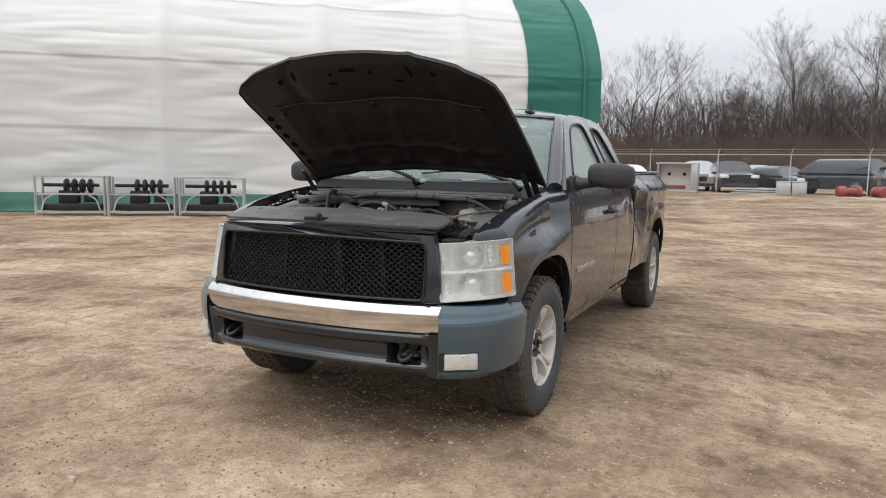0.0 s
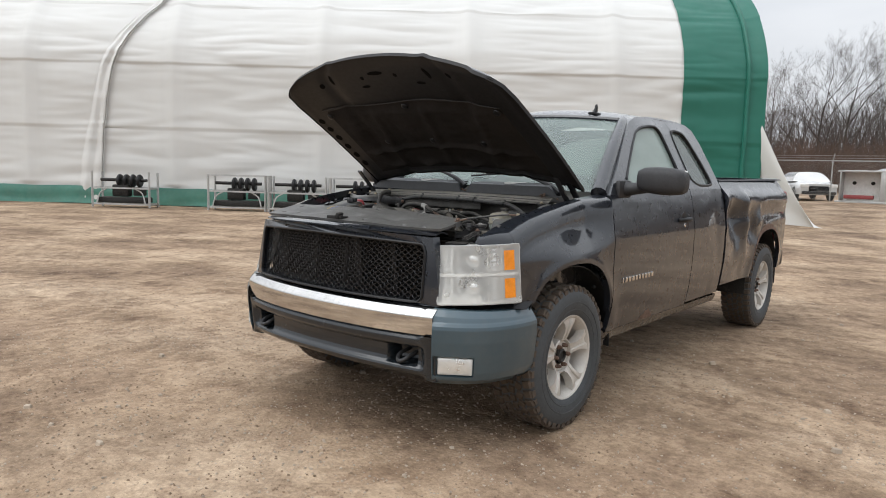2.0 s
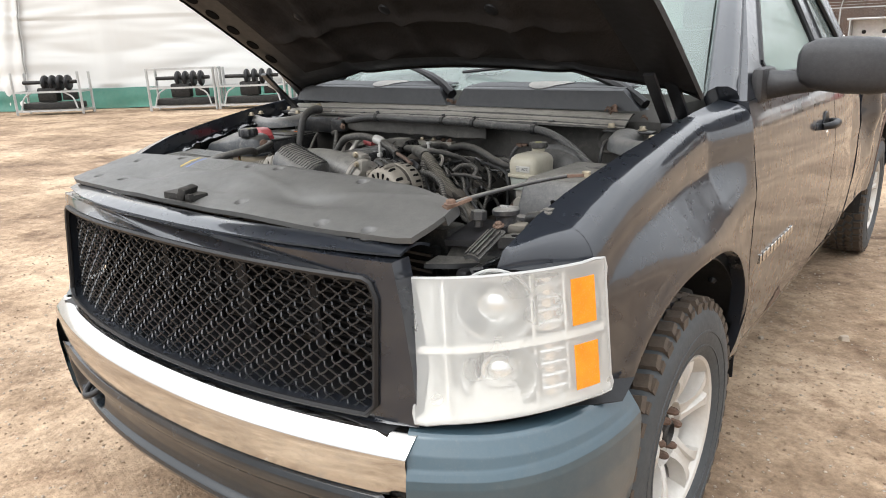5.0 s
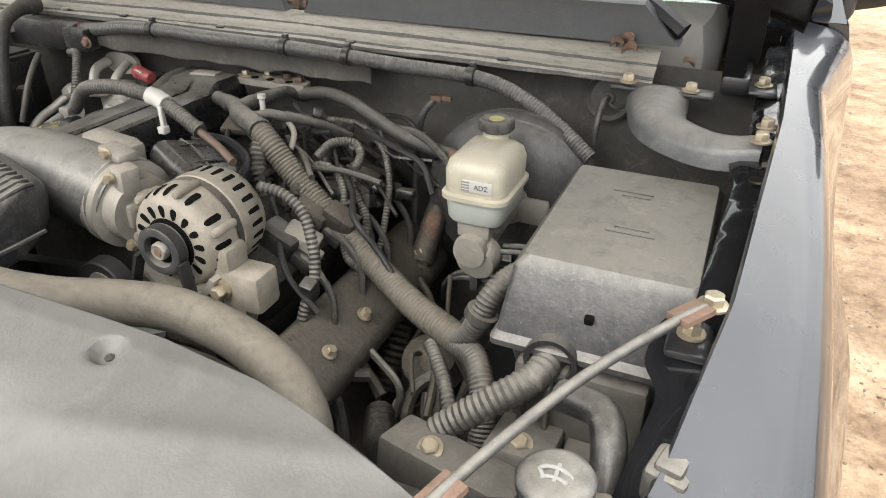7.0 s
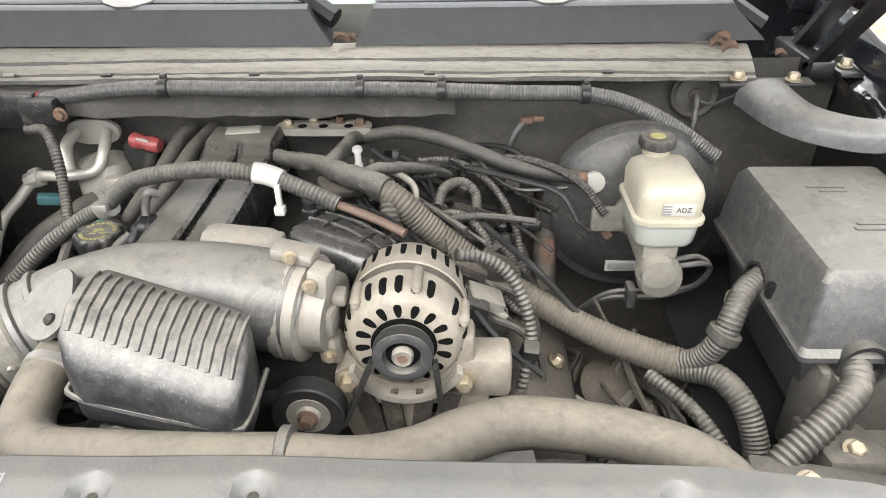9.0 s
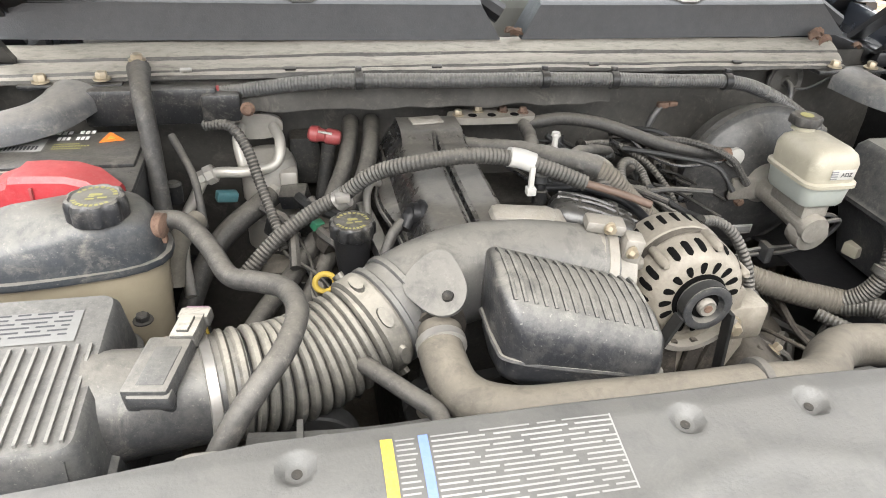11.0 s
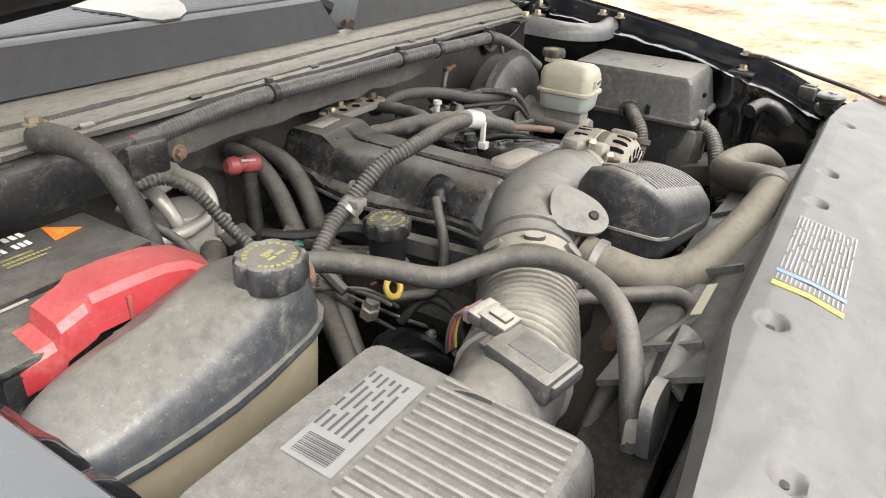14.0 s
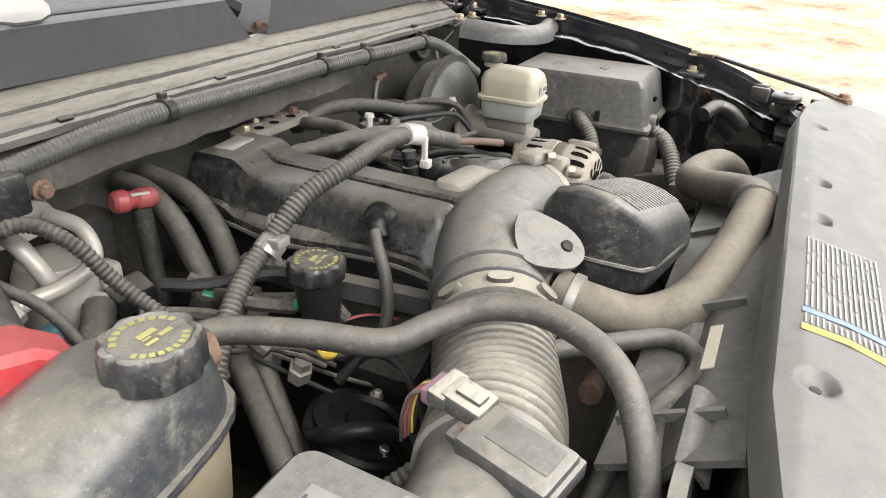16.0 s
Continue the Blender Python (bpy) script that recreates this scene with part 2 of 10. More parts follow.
M = {
    "paint": mat("black_paint", (0.0155, 0.018, 0.0235), 0.3, 0.0, 0.15, 3, coat=0.95, dust=(0.035, 0.037, 0.041), dustamt=0.05, spec=0.2, scuff=0.1),
    "paint_in": mat("black_paint_inner", (0.012, 0.012, 0.014), 0.36, 0.0, 0.2, 5, coat=0.3, dust=(0.085, 0.082, 0.078), dustamt=0.16),
    "paint_low": mat("black_paint_muddy", (0.014, 0.014, 0.015), 0.25, 0.0, 0.2, 3, coat=0.7, dust=(0.12, 0.095, 0.07), dustamt=0.3),
    "blue": mat("blue_grey_paint", (0.05, 0.084, 0.105), 0.34, 0.25, 0.1, 2, coat=0.75, dust=(0.13, 0.12, 0.10), dustamt=0.1),
    "valance": mat("dark_slate_paint", (0.011, 0.015, 0.019), 0.22, 0.0, 0.15, 3, dust=(0.12, 0.10, 0.08), dustamt=0.08, coat=0.35),
    "chrome": mat("chrome", (0.70, 0.69, 0.67), 0.10, 1.0, 0.08, 3, dust=(0.36, 0.32, 0.27), dustamt=0.09),
    "black_plastic": mat("black_plastic", (0.013, 0.013, 0.014), 0.40, 0, 0.2, 12, bump=0.12, bscale=300, spec=0.28),
    "trim": mat("grained_black_trim", (0.022, 0.022, 0.024), 0.55, 0, 0.2, 10, bump=0.25, bscale=500, dust=(0.11, 0.105, 0.1), dustamt=0.12),
    "rubber": mat("tyre_rubber", (0.034, 0.039, 0.043), 0.62, 0, 0.2, 7, bump=0.2, bscale=120, dust=(0.085, 0.092, 0.096), dustamt=0.45),
    "tread": mat("muddy_tread", (0.03, 0.026, 0.022), 0.85, 0, 0.3, 12, bump=0.5, bscale=90, dust=(0.15, 0.105, 0.07), dustamt=0.55),
    "alloy": mat("dirty_alloy", (0.58, 0.56, 0.52), 0.42, 0.35, 0.12, 9, dust=(0.34, 0.27, 0.20), dustamt=0.28),
    "rust": mat("rust", (0.085, 0.047, 0.033), 0.85, 0.1, 0.45, 25, bump=0.6, bscale=120, col2=(0.145, 0.085, 0.06), dust=(0.25, 0.2, 0.15), dustamt=0.25),
    "lamp_chrome": mat("lamp_reflector", (0.86, 0.86, 0.85), 0.22, 0.9, 0.08, 20),
    "lamp_grey": mat("lamp_housing", (0.84, 0.83, 0.80), 0.3, 0.0, 0.1, 12),
    "trim_grey": mat("weathered_lens_edge", (0.42, 0.42, 0.41), 0.4, 0.0, 0.1, 12),
    "amber": mat("amber_lens", (0.85, 0.27, 0.01), 0.25, 0, 0.15, 40, coat=0.6),
    "clear": glass("clear_lens", (0.97, 0.97, 0.95), 0.04, 0.30, 1.45, (0.86, 0.86, 0.83)),
    # both cab glasses get a pale diffuse share, painted for reflected sky
    "glass": glass("window_glass", (0.60, 0.70, 0.66), 0.0, 0.34, 1.7, (0.52, 0.60, 0.56)),
    "wind": glass("windscreen_glass", (0.58, 0.68, 0.65), 0.0, 0.30, 1.7, (0.44, 0.53, 0.50)),
    "interior": mat("cab_interior", (0.10, 0.095, 0.09), 0.8, 0, 0.15, 6),
    "liner": mat("hood_insulation", (0.019, 0.017, 0.016), 0.9, 0, 0.4, 5, bump=0.7, bscale=110, dust=(0.046, 0.041, 0.038), dustamt=0.35, spec=0.15),
    "hoodin": mat("hood_inner_panel", (0.0115, 0.0108, 0.011), 0.45, 0, 0.25, 7, dust=(0.027, 0.0235, 0.0225), dustamt=0.25, spec=0.3),
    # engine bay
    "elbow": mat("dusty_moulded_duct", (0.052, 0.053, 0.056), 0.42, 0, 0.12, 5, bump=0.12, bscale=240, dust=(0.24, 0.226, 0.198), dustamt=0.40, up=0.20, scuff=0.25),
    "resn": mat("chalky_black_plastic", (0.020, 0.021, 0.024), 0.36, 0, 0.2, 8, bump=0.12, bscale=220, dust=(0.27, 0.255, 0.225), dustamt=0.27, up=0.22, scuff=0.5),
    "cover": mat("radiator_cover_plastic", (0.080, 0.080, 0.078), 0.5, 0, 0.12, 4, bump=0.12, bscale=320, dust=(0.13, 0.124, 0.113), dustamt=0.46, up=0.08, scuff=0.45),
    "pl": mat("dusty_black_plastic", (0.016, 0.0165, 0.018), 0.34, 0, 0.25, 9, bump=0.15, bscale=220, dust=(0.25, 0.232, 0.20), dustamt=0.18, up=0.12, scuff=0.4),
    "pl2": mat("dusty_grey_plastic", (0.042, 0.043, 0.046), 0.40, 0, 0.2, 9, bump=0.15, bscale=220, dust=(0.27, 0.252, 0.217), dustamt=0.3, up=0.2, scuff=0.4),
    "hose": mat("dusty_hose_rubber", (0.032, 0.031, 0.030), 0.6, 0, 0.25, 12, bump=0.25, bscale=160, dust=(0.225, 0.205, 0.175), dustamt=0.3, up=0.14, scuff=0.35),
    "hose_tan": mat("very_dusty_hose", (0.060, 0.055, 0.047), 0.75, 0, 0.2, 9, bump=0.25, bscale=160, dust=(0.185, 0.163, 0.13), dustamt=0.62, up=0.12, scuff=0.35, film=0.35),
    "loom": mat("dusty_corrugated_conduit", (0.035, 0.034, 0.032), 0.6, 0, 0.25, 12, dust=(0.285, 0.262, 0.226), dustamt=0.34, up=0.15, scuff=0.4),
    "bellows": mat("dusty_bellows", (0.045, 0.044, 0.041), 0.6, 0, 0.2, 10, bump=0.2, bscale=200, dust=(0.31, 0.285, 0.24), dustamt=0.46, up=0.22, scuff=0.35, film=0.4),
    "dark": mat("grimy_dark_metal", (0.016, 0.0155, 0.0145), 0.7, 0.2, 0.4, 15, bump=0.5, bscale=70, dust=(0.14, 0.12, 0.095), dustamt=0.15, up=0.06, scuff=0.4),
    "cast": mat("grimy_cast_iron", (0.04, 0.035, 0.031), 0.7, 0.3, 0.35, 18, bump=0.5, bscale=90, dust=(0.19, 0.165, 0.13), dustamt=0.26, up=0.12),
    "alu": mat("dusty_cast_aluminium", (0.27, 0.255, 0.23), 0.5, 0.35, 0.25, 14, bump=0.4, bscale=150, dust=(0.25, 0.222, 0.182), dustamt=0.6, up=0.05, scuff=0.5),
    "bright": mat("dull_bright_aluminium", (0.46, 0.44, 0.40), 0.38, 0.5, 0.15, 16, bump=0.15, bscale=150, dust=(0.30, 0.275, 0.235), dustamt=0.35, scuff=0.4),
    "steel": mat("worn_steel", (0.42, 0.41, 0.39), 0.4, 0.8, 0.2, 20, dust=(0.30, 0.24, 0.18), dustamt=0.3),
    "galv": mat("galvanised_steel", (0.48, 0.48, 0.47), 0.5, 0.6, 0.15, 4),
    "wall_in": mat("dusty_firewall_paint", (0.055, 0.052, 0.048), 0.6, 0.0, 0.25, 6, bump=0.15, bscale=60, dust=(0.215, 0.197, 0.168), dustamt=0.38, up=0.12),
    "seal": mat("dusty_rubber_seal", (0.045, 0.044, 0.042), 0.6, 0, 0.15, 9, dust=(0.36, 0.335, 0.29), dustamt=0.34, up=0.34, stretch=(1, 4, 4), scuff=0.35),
    "cowl": mat("charcoal_cowl_plastic", (0.034, 0.037, 0.042), 0.42, 0, 0.12, 7, bump=0.15, bscale=400, dust=(0.10, 0.10, 0.098), dustamt=0.2),
    "red": mat("faded_red_plastic", (0.33, 0.024, 0.032), 0.4, 0, 0.2, 12, dust=(0.44, 0.20, 0.18), dustamt=0.3, up=0.05),
    "redcap": mat("red_cap", (0.25, 0.028, 0.032), 0.4, 0, 0.15, 30, dust=(0.34, 0.17, 0.155), dustamt=0.35),
    "resv": mat("yellowed_reservoir", (0.36, 0.335, 0.265), 0.4, 0, 0.10, 10, dust=(0.44, 0.40, 0.32), dustamt=0.25, up=0.1),
    "resv2": mat("pale_reservoir_fluid", (0.37, 0.395, 0.365), 0.35, 0, 0.08, 10, dust=(0.5, 0.45, 0.36), dustamt=0.15),
    "tan": mat("yellowed_tank_plastic", (0.26, 0.225, 0.165), 0.5, 0, 0.2, 8, dust=(0.22, 0.17, 0.11), dustamt=0.3),
    "white": mat("white_plastic", (0.42, 0.415, 0.395), 0.45, 0, 0.08, 20, dust=(0.5, 0.46, 0.4), dustamt=0.25),
    "paper": mat("dusty_label", (0.38, 0.38, 0.37), 0.6, 0, 0.08, 30, dust=(0.24, 0.23, 0.205), dustamt=0.5),
    "ink": mat("faded_ink", (0.19, 0.19, 0.19), 0.7, 0, 0.1, 30),
    "ink_dark": mat("dark_ink", (0.06, 0.06, 0.065), 0.7, 0, 0.1, 30),
    "yellow": mat("yellow_print", (0.48, 0.33, 0.03), 0.55, 0, 0.15, 30, dust=(0.40, 0.34, 0.18), dustamt=0.3),
    "oilyellow": mat("dusty_yellow_print", (0.36, 0.335, 0.1), 0.6, 0, 0.2, 30, dust=(0.26, 0.245, 0.19), dustamt=0.45),
    "bluep": mat("blue_print", (0.10, 0.17, 0.42), 0.55, 0, 0.1, 30, dust=(0.24, 0.25, 0.32), dustamt=0.4),
    "orange": mat("orange_print", (0.75, 0.20, 0.03), 0.55, 0, 0.1, 30),
    "green": mat("green_connector", (0.04, 0.22, 0.12), 0.5, 0, 0.15, 30),
    "zinc": mat("zinc_bolt", (0.42, 0.37, 0.28), 0.4, 0.7, 0.2, 30, dust=(0.35, 0.2, 0.1), dustamt=0.2),
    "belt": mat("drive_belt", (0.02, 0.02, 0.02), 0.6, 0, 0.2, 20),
    "copper": mat("tan_wire", (0.12, 0.08, 0.06), 0.6, 0, 0.2, 30),
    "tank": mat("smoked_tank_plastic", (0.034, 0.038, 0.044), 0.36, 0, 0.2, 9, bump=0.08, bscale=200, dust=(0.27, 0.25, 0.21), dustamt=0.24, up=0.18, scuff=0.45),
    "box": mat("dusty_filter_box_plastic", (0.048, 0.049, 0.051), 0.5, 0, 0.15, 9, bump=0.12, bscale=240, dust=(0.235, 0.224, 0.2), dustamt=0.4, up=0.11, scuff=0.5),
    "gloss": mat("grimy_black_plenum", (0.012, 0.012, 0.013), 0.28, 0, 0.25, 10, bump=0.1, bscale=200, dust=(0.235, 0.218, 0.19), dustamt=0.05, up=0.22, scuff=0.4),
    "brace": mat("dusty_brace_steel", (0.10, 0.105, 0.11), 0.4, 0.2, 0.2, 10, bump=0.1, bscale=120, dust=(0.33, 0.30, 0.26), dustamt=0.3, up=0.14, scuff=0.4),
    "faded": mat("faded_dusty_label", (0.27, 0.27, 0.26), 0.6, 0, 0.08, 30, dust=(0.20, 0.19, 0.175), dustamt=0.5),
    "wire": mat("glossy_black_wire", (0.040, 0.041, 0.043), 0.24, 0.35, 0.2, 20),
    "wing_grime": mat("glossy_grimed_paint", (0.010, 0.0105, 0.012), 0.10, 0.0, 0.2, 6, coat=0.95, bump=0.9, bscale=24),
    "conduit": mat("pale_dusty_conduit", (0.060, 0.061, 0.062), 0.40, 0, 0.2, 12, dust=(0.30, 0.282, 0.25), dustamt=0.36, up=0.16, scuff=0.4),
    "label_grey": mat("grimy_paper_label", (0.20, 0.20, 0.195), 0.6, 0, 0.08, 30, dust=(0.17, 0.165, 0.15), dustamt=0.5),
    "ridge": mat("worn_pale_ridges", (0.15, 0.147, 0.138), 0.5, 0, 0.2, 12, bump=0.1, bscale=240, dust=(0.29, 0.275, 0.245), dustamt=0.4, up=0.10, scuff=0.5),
    # Near-black: paints shade in holes, slots and behind the mesh; also a lid catch
    "shade_black": mat("painted_shade_black", (0.004, 0.004, 0.004), 0.9, 0, 0.2, 20, spec=0.1),
    # the yard
    "fabric": mat("white_tent_fabric", (0.63, 0.63, 0.61), 0.5, 0, 0.02, 0.25, bump=0.05, bscale=3, dust=(0.57, 0.55, 0.51), dustamt=0.3, scuff=0.1, stretch=(1, 1, 0.4)),
    "gfabric": mat("green_tent_fabric", (0.012, 0.13, 0.092), 0.5, 0, 0.08, 0.4),
    "skirt": mat("faded_green_skirt", (0.045, 0.19, 0.145), 0.6, 0, 0.2, 1.2, dust=(0.2, 0.24, 0.19), dustamt=0.3),
    "bark": mat("bare_bark", (0.085, 0.072, 0.062), 0.9, 0, 0.3, 1.5),
    "twig": mat("bare_twigs", (0.125, 0.102, 0.090), 0.9, 0, 0.25, 0.6, islands=0.5),
    "brush": mat("dry_brush", (0.145, 0.094, 0.07), 0.95, 0, 0.3, 0.5, islands=0.5),
    "rustleaf": mat("dead_oak_leaves", (0.17, 0.065, 0.03), 0.9, 0, 0.3, 1, islands=0.5),
    "stone": mat("pale_gravel", (0.43, 0.355, 0.275), 0.9, 0, 0.2, 6, islands=0.75),
    "clod": mat("earth_clods", (0.26, 0.182, 0.122), 0.95, 0, 0.25, 6, islands=0.65),
}


def car_paint(name, col):
    return mat(name, col, 0.2, 0.1, 0.06, 1, coat=0.8)


# ---- mesh helpers ----
def finish(bm, sharp=38):
    me = bpy.data.meshes.new("mesh")
    bmesh.ops.recalc_face_normals(bm, faces=bm.faces)
    bm.to_mesh(me)
    bm.free()
    me.shade_smooth()
    me.set_sharp_from_angle(angle=radians(sharp))
    return me


def part(name, bm, material, parent, label="", sharp=38):
    """Links a bmesh as one mesh object under a thing or a part."""
    me = bm if isinstance(bm, bpy.types.Mesh) else finish(bm, sharp)
    if not me.materials:
        me.materials.append(M[material] if isinstance(material, str) else material)
    ob = new(name, me)
    if parent:
        ob.parent = parent
        if parent.type == "EMPTY":
            ob.matrix_parent_inverse = Matrix.Translation(parent.location).inverted()
    if label:
        ob["label"] = label
    return ob


def thing(name, label, category, at=(0, 0, 0), group="", kind=""):
    ob = new(name)
    ob.empty_display_size = 0.1
    ob.location = at
    return tagged(ob, label, category, group, kind)


def V(*a):
    return Vector(a if len(a) > 1 else a[0])


def box(bm, c, s, bevel=0.0, rot=(0, 0, 0), seg=2, taper=1.0):
    """A box about c of size s, its upright edges drawn in by taper at the top."""
    r = bmesh.ops.create_cube(bm, size=1.0)
    for v in r["verts"]:
        k = taper if v.co.z > 0 else 1.0
        v.co = Vector((v.co.x * s[0] * k, v.co.y * s[1] * k, v.co.z * s[2]))
    if bevel:
        edges = list({e for v in r["verts"] for e in v.link_edges})
        r2 = bmesh.ops.bevel(bm, geom=edges, offset=min(bevel, min(s) * 0.49), segments=seg, profile=0.5, affect="EDGES")
        verts = list({v for f in r2["faces"] for v in f.verts} | {v for v in r["verts"] if v.is_valid})
    else:
        verts = r["verts"]
    m = pose(*c, *rot)
    for v in verts:
        v.co = m @ v.co
    return bm


def frame_axes(d):
    d = d.normalized()
    a = Vector((0, 0, 1)) if abs(d.z) < 0.95 else Vector((1, 0, 0))
    u = d.cross(a).normalized()
    return u, d.cross(u).normalized()


def lathe(bm, c, axis, prof, seg=24, cap=True):
    """Turns a profile of (along, radius) about an axis."""
    d = V(axis).normalized()
    u, w = frame_axes(d)
    c = V(c)
    rings = []
    for a, r in prof:
        rings.append([bm.verts.new(c + d * a + (u * math.cos(2 * math.pi * i / seg) + w * math.sin(2 * math.pi * i / seg)) * r) for i in range(seg)])
    for p, q in zip(rings, rings[1:]):
        for i in range(seg):
            bm.faces.new((p[i], p[(i + 1) % seg], q[(i + 1) % seg], q[i]))
    if cap:
        for k in (rings[0], rings[-1]):
            bm.faces.new(k)
    return bm


def smooth_path(pts, n=8):
    """Points on a smooth curve through pts."""
    p = [V(q) for q in pts]
    if len(p) < 3:
        return [p[0].lerp(p[1], i / n) for i in range(n + 1)]
    p = [p[0] * 2 - p[1]] + p + [p[-1] * 2 - p[-2]]
    out = []
    for i in range(1, len(p) - 2):
        a, b, c, d = p[i - 1:i + 3]
        for k in range(n):
            t = k / n
            out.append(0.5 * ((2 * b) + (c - a) * t + (2 * a - 5 * b + 4 * c - d) * t * t + (3 * b - a - 3 * c + d) * t ** 3))
    out.append(p[-2])
    return out


def tube(bm, pts, r, seg=12, n=8, ridge=0.0, pitch=0.006, cap=True, r1=None):
    """A hose along a smooth curve; ridge: depth of its corrugation, pitch: its step. r may be a list, one radius a point."""
    path = smooth_path(pts, n)
    lens = [0.0]
    for a, b in zip(path, path[1:]):
        lens.append(lens[-1] + (b - a).length)
    total = lens[-1]
    if ridge:
        steps = max(8, int(total / pitch) * 2)
        q, j = [], 0
        for k in range(steps + 1):
            s = total * k / steps
            while j < len(lens) - 2 and lens[j + 1] < s:
                j += 1
            f = (s - lens[j]) / max(1e-9, lens[j + 1] - lens[j])
            q.append((path[j].lerp(path[j + 1], f), s / total))
    else:
        q = [(a, s / total) for a, s in zip(path, lens)]
    rings, u = [], None
    for k, (a, f) in enumerate(q):
        d = (q[min(k + 1, len(q) - 1)][0] - q[max(k - 1, 0)][0]).normalized()
        u = frame_axes(d)[0] if u is None else (u - d * u.dot(d)).normalized()
        w = d.cross(u)
        if isinstance(r, (list, tuple)):
            x = f * (len(r) - 1)
            i = min(int(x), len(r) - 2)
            rad = r[i] + (r[i + 1] - r[i]) * (x - i)
        else:
            rad = r + ((r1 - r) * f if r1 is not None else 0)
        if ridge and k % 2:
            rad -= ridge
        rings.append([bm.verts.new(a + (u * math.cos(2 * math.pi * i / seg) + w * math.sin(2 * math.pi * i / seg)) * rad) for i in range(seg)])
    for p, s in zip(rings, rings[1:]):
        for i in range(seg):
            bm.faces.new((p[i], p[(i + 1) % seg], s[(i + 1) % seg], s[i]))
    if cap:
        bm.faces.new(rings[0])
        bm.faces.new(rings[-1])
    return bm


def bar(bm, a, b, w, h=None, bevel=0.0):
    """A straight bar of rectangular section from a to b."""
    a, b = V(a), V(b)
    d = b - a
    u, v = frame_axes(d)
    h = h or w
    ring = []
    for p in (a, b):
        ring.append([bm.verts.new(p + u * (w / 2 * i) + v * (h / 2 * j)) for i, j in ((-1, -1), (1, -1), (1, 1), (-1, 1))])
    fs = [bm.faces.new(ring[0]), bm.faces.new(ring[1])]
    for i in range(4):
        fs.append(bm.faces.new((ring[0][i], ring[0][(i + 1) % 4], ring[1][(i + 1) % 4], ring[1][i])))
    return bm


def grid(bm, f, nu, nv, keep=None):
    """A sheet of points f(u, v), with u and v from 0 to 1."""
    vs = [[bm.verts.new(V(f(i / nu, j / nv))) for j in range(nv + 1)] for i in range(nu + 1)]
    for i in range(nu):
        for j in range(nv):
            if keep is None or keep((i + 0.5) / nu, (j + 0.5) / nv):
                bm.faces.new((vs[i][j], vs[i + 1][j], vs[i + 1][j + 1], vs[i][j + 1]))
    return bm


def thicken(bm, t):
    """Gives a sheet a thickness."""
    bmesh.ops.recalc_face_normals(bm, faces=bm.faces)
    bmesh.ops.solidify(bm, geom=list(bm.faces), thickness=t)
    return bm


def prism(bm, outline, f, depth, holes=()):
    """A plate with an outline and holes, in plane coordinates that f(a, b, k) lays into the world; k is 0 in front, 1 behind."""
    def loop(pts, k):
        return [bm.verts.new(V(f(a, b, k))) for a, b in pts]
    for k in (0, 1):
        edges, all_v = [], []
        for pts in (outline, *holes):
            vs = loop(pts, k)
            all_v.append(vs)
            edges += [bm.edges.new((vs[i], vs[(i + 1) % len(vs)])) for i in range(len(vs))]
        if holes:
            bmesh.ops.triangle_fill(bm, edges=edges, use_beauty=True)
        else:
            bm.faces.new(all_v[0])
        if k == 0:
            front = all_v
        else:
            for p, q in zip(front, all_v):
                for i in range(len(p)):
                    bm.faces.new((p[i], p[(i + 1) % len(p)], q[(i + 1) % len(q)], q[i]))
    return bm


def rounded(w, h, r, seg=5, cx=0.0, cy=0.0):
    """The outline of a rounded rectangle."""
    out = []
    for qx, qy, a0 in ((1, 1, 0), (-1, 1, 90), (-1, -1, 180), (1, -1, 270)):
        for i in range(seg + 1):
            a = radians(a0 + 90 * i / seg)
            out.append((cx + qx * (w / 2 - r) + r * math.cos(a), cy + qy * (h / 2 - r) + r * math.sin(a)))
    return out


def soften(pts, k=3):
    """Rounds a closed outline's corners."""
    for _ in range(k):
        out = []
        for i in range(len(pts)):
            a, b = pts[i], pts[(i + 1) % len(pts)]
            out.append((a[0] * 0.75 + b[0] * 0.25, a[1] * 0.75 + b[1] * 0.25))
            out.append((a[0] * 0.25 + b[0] * 0.75, a[1] * 0.25 + b[1] * 0.75))
        pts = out
    return pts


def lerp_tab(tab, x):
    if x <= tab[0][0]:
        return tab[0][1]
    for (a, p), (b, q) in zip(tab, tab[1:]):
        if x <= b:
            return p + (q - p) * (x - a) / (b - a)
    return tab[-1][1]


def bolt(bm, c, axis, r, h=0.008):
    """A hexagon bolt head with its washer."""
    lathe(bm, c, axis, [(0, r * 1.45), (h * 0.25, r * 1.45), (h * 0.3, r * 1.3)], 14)
    lathe(bm, V(c) + V(axis).normalized() * h * 0.25, axis, [(0, r), (h * 0.8, r), (h, r * 0.8)], 6)
    return bm

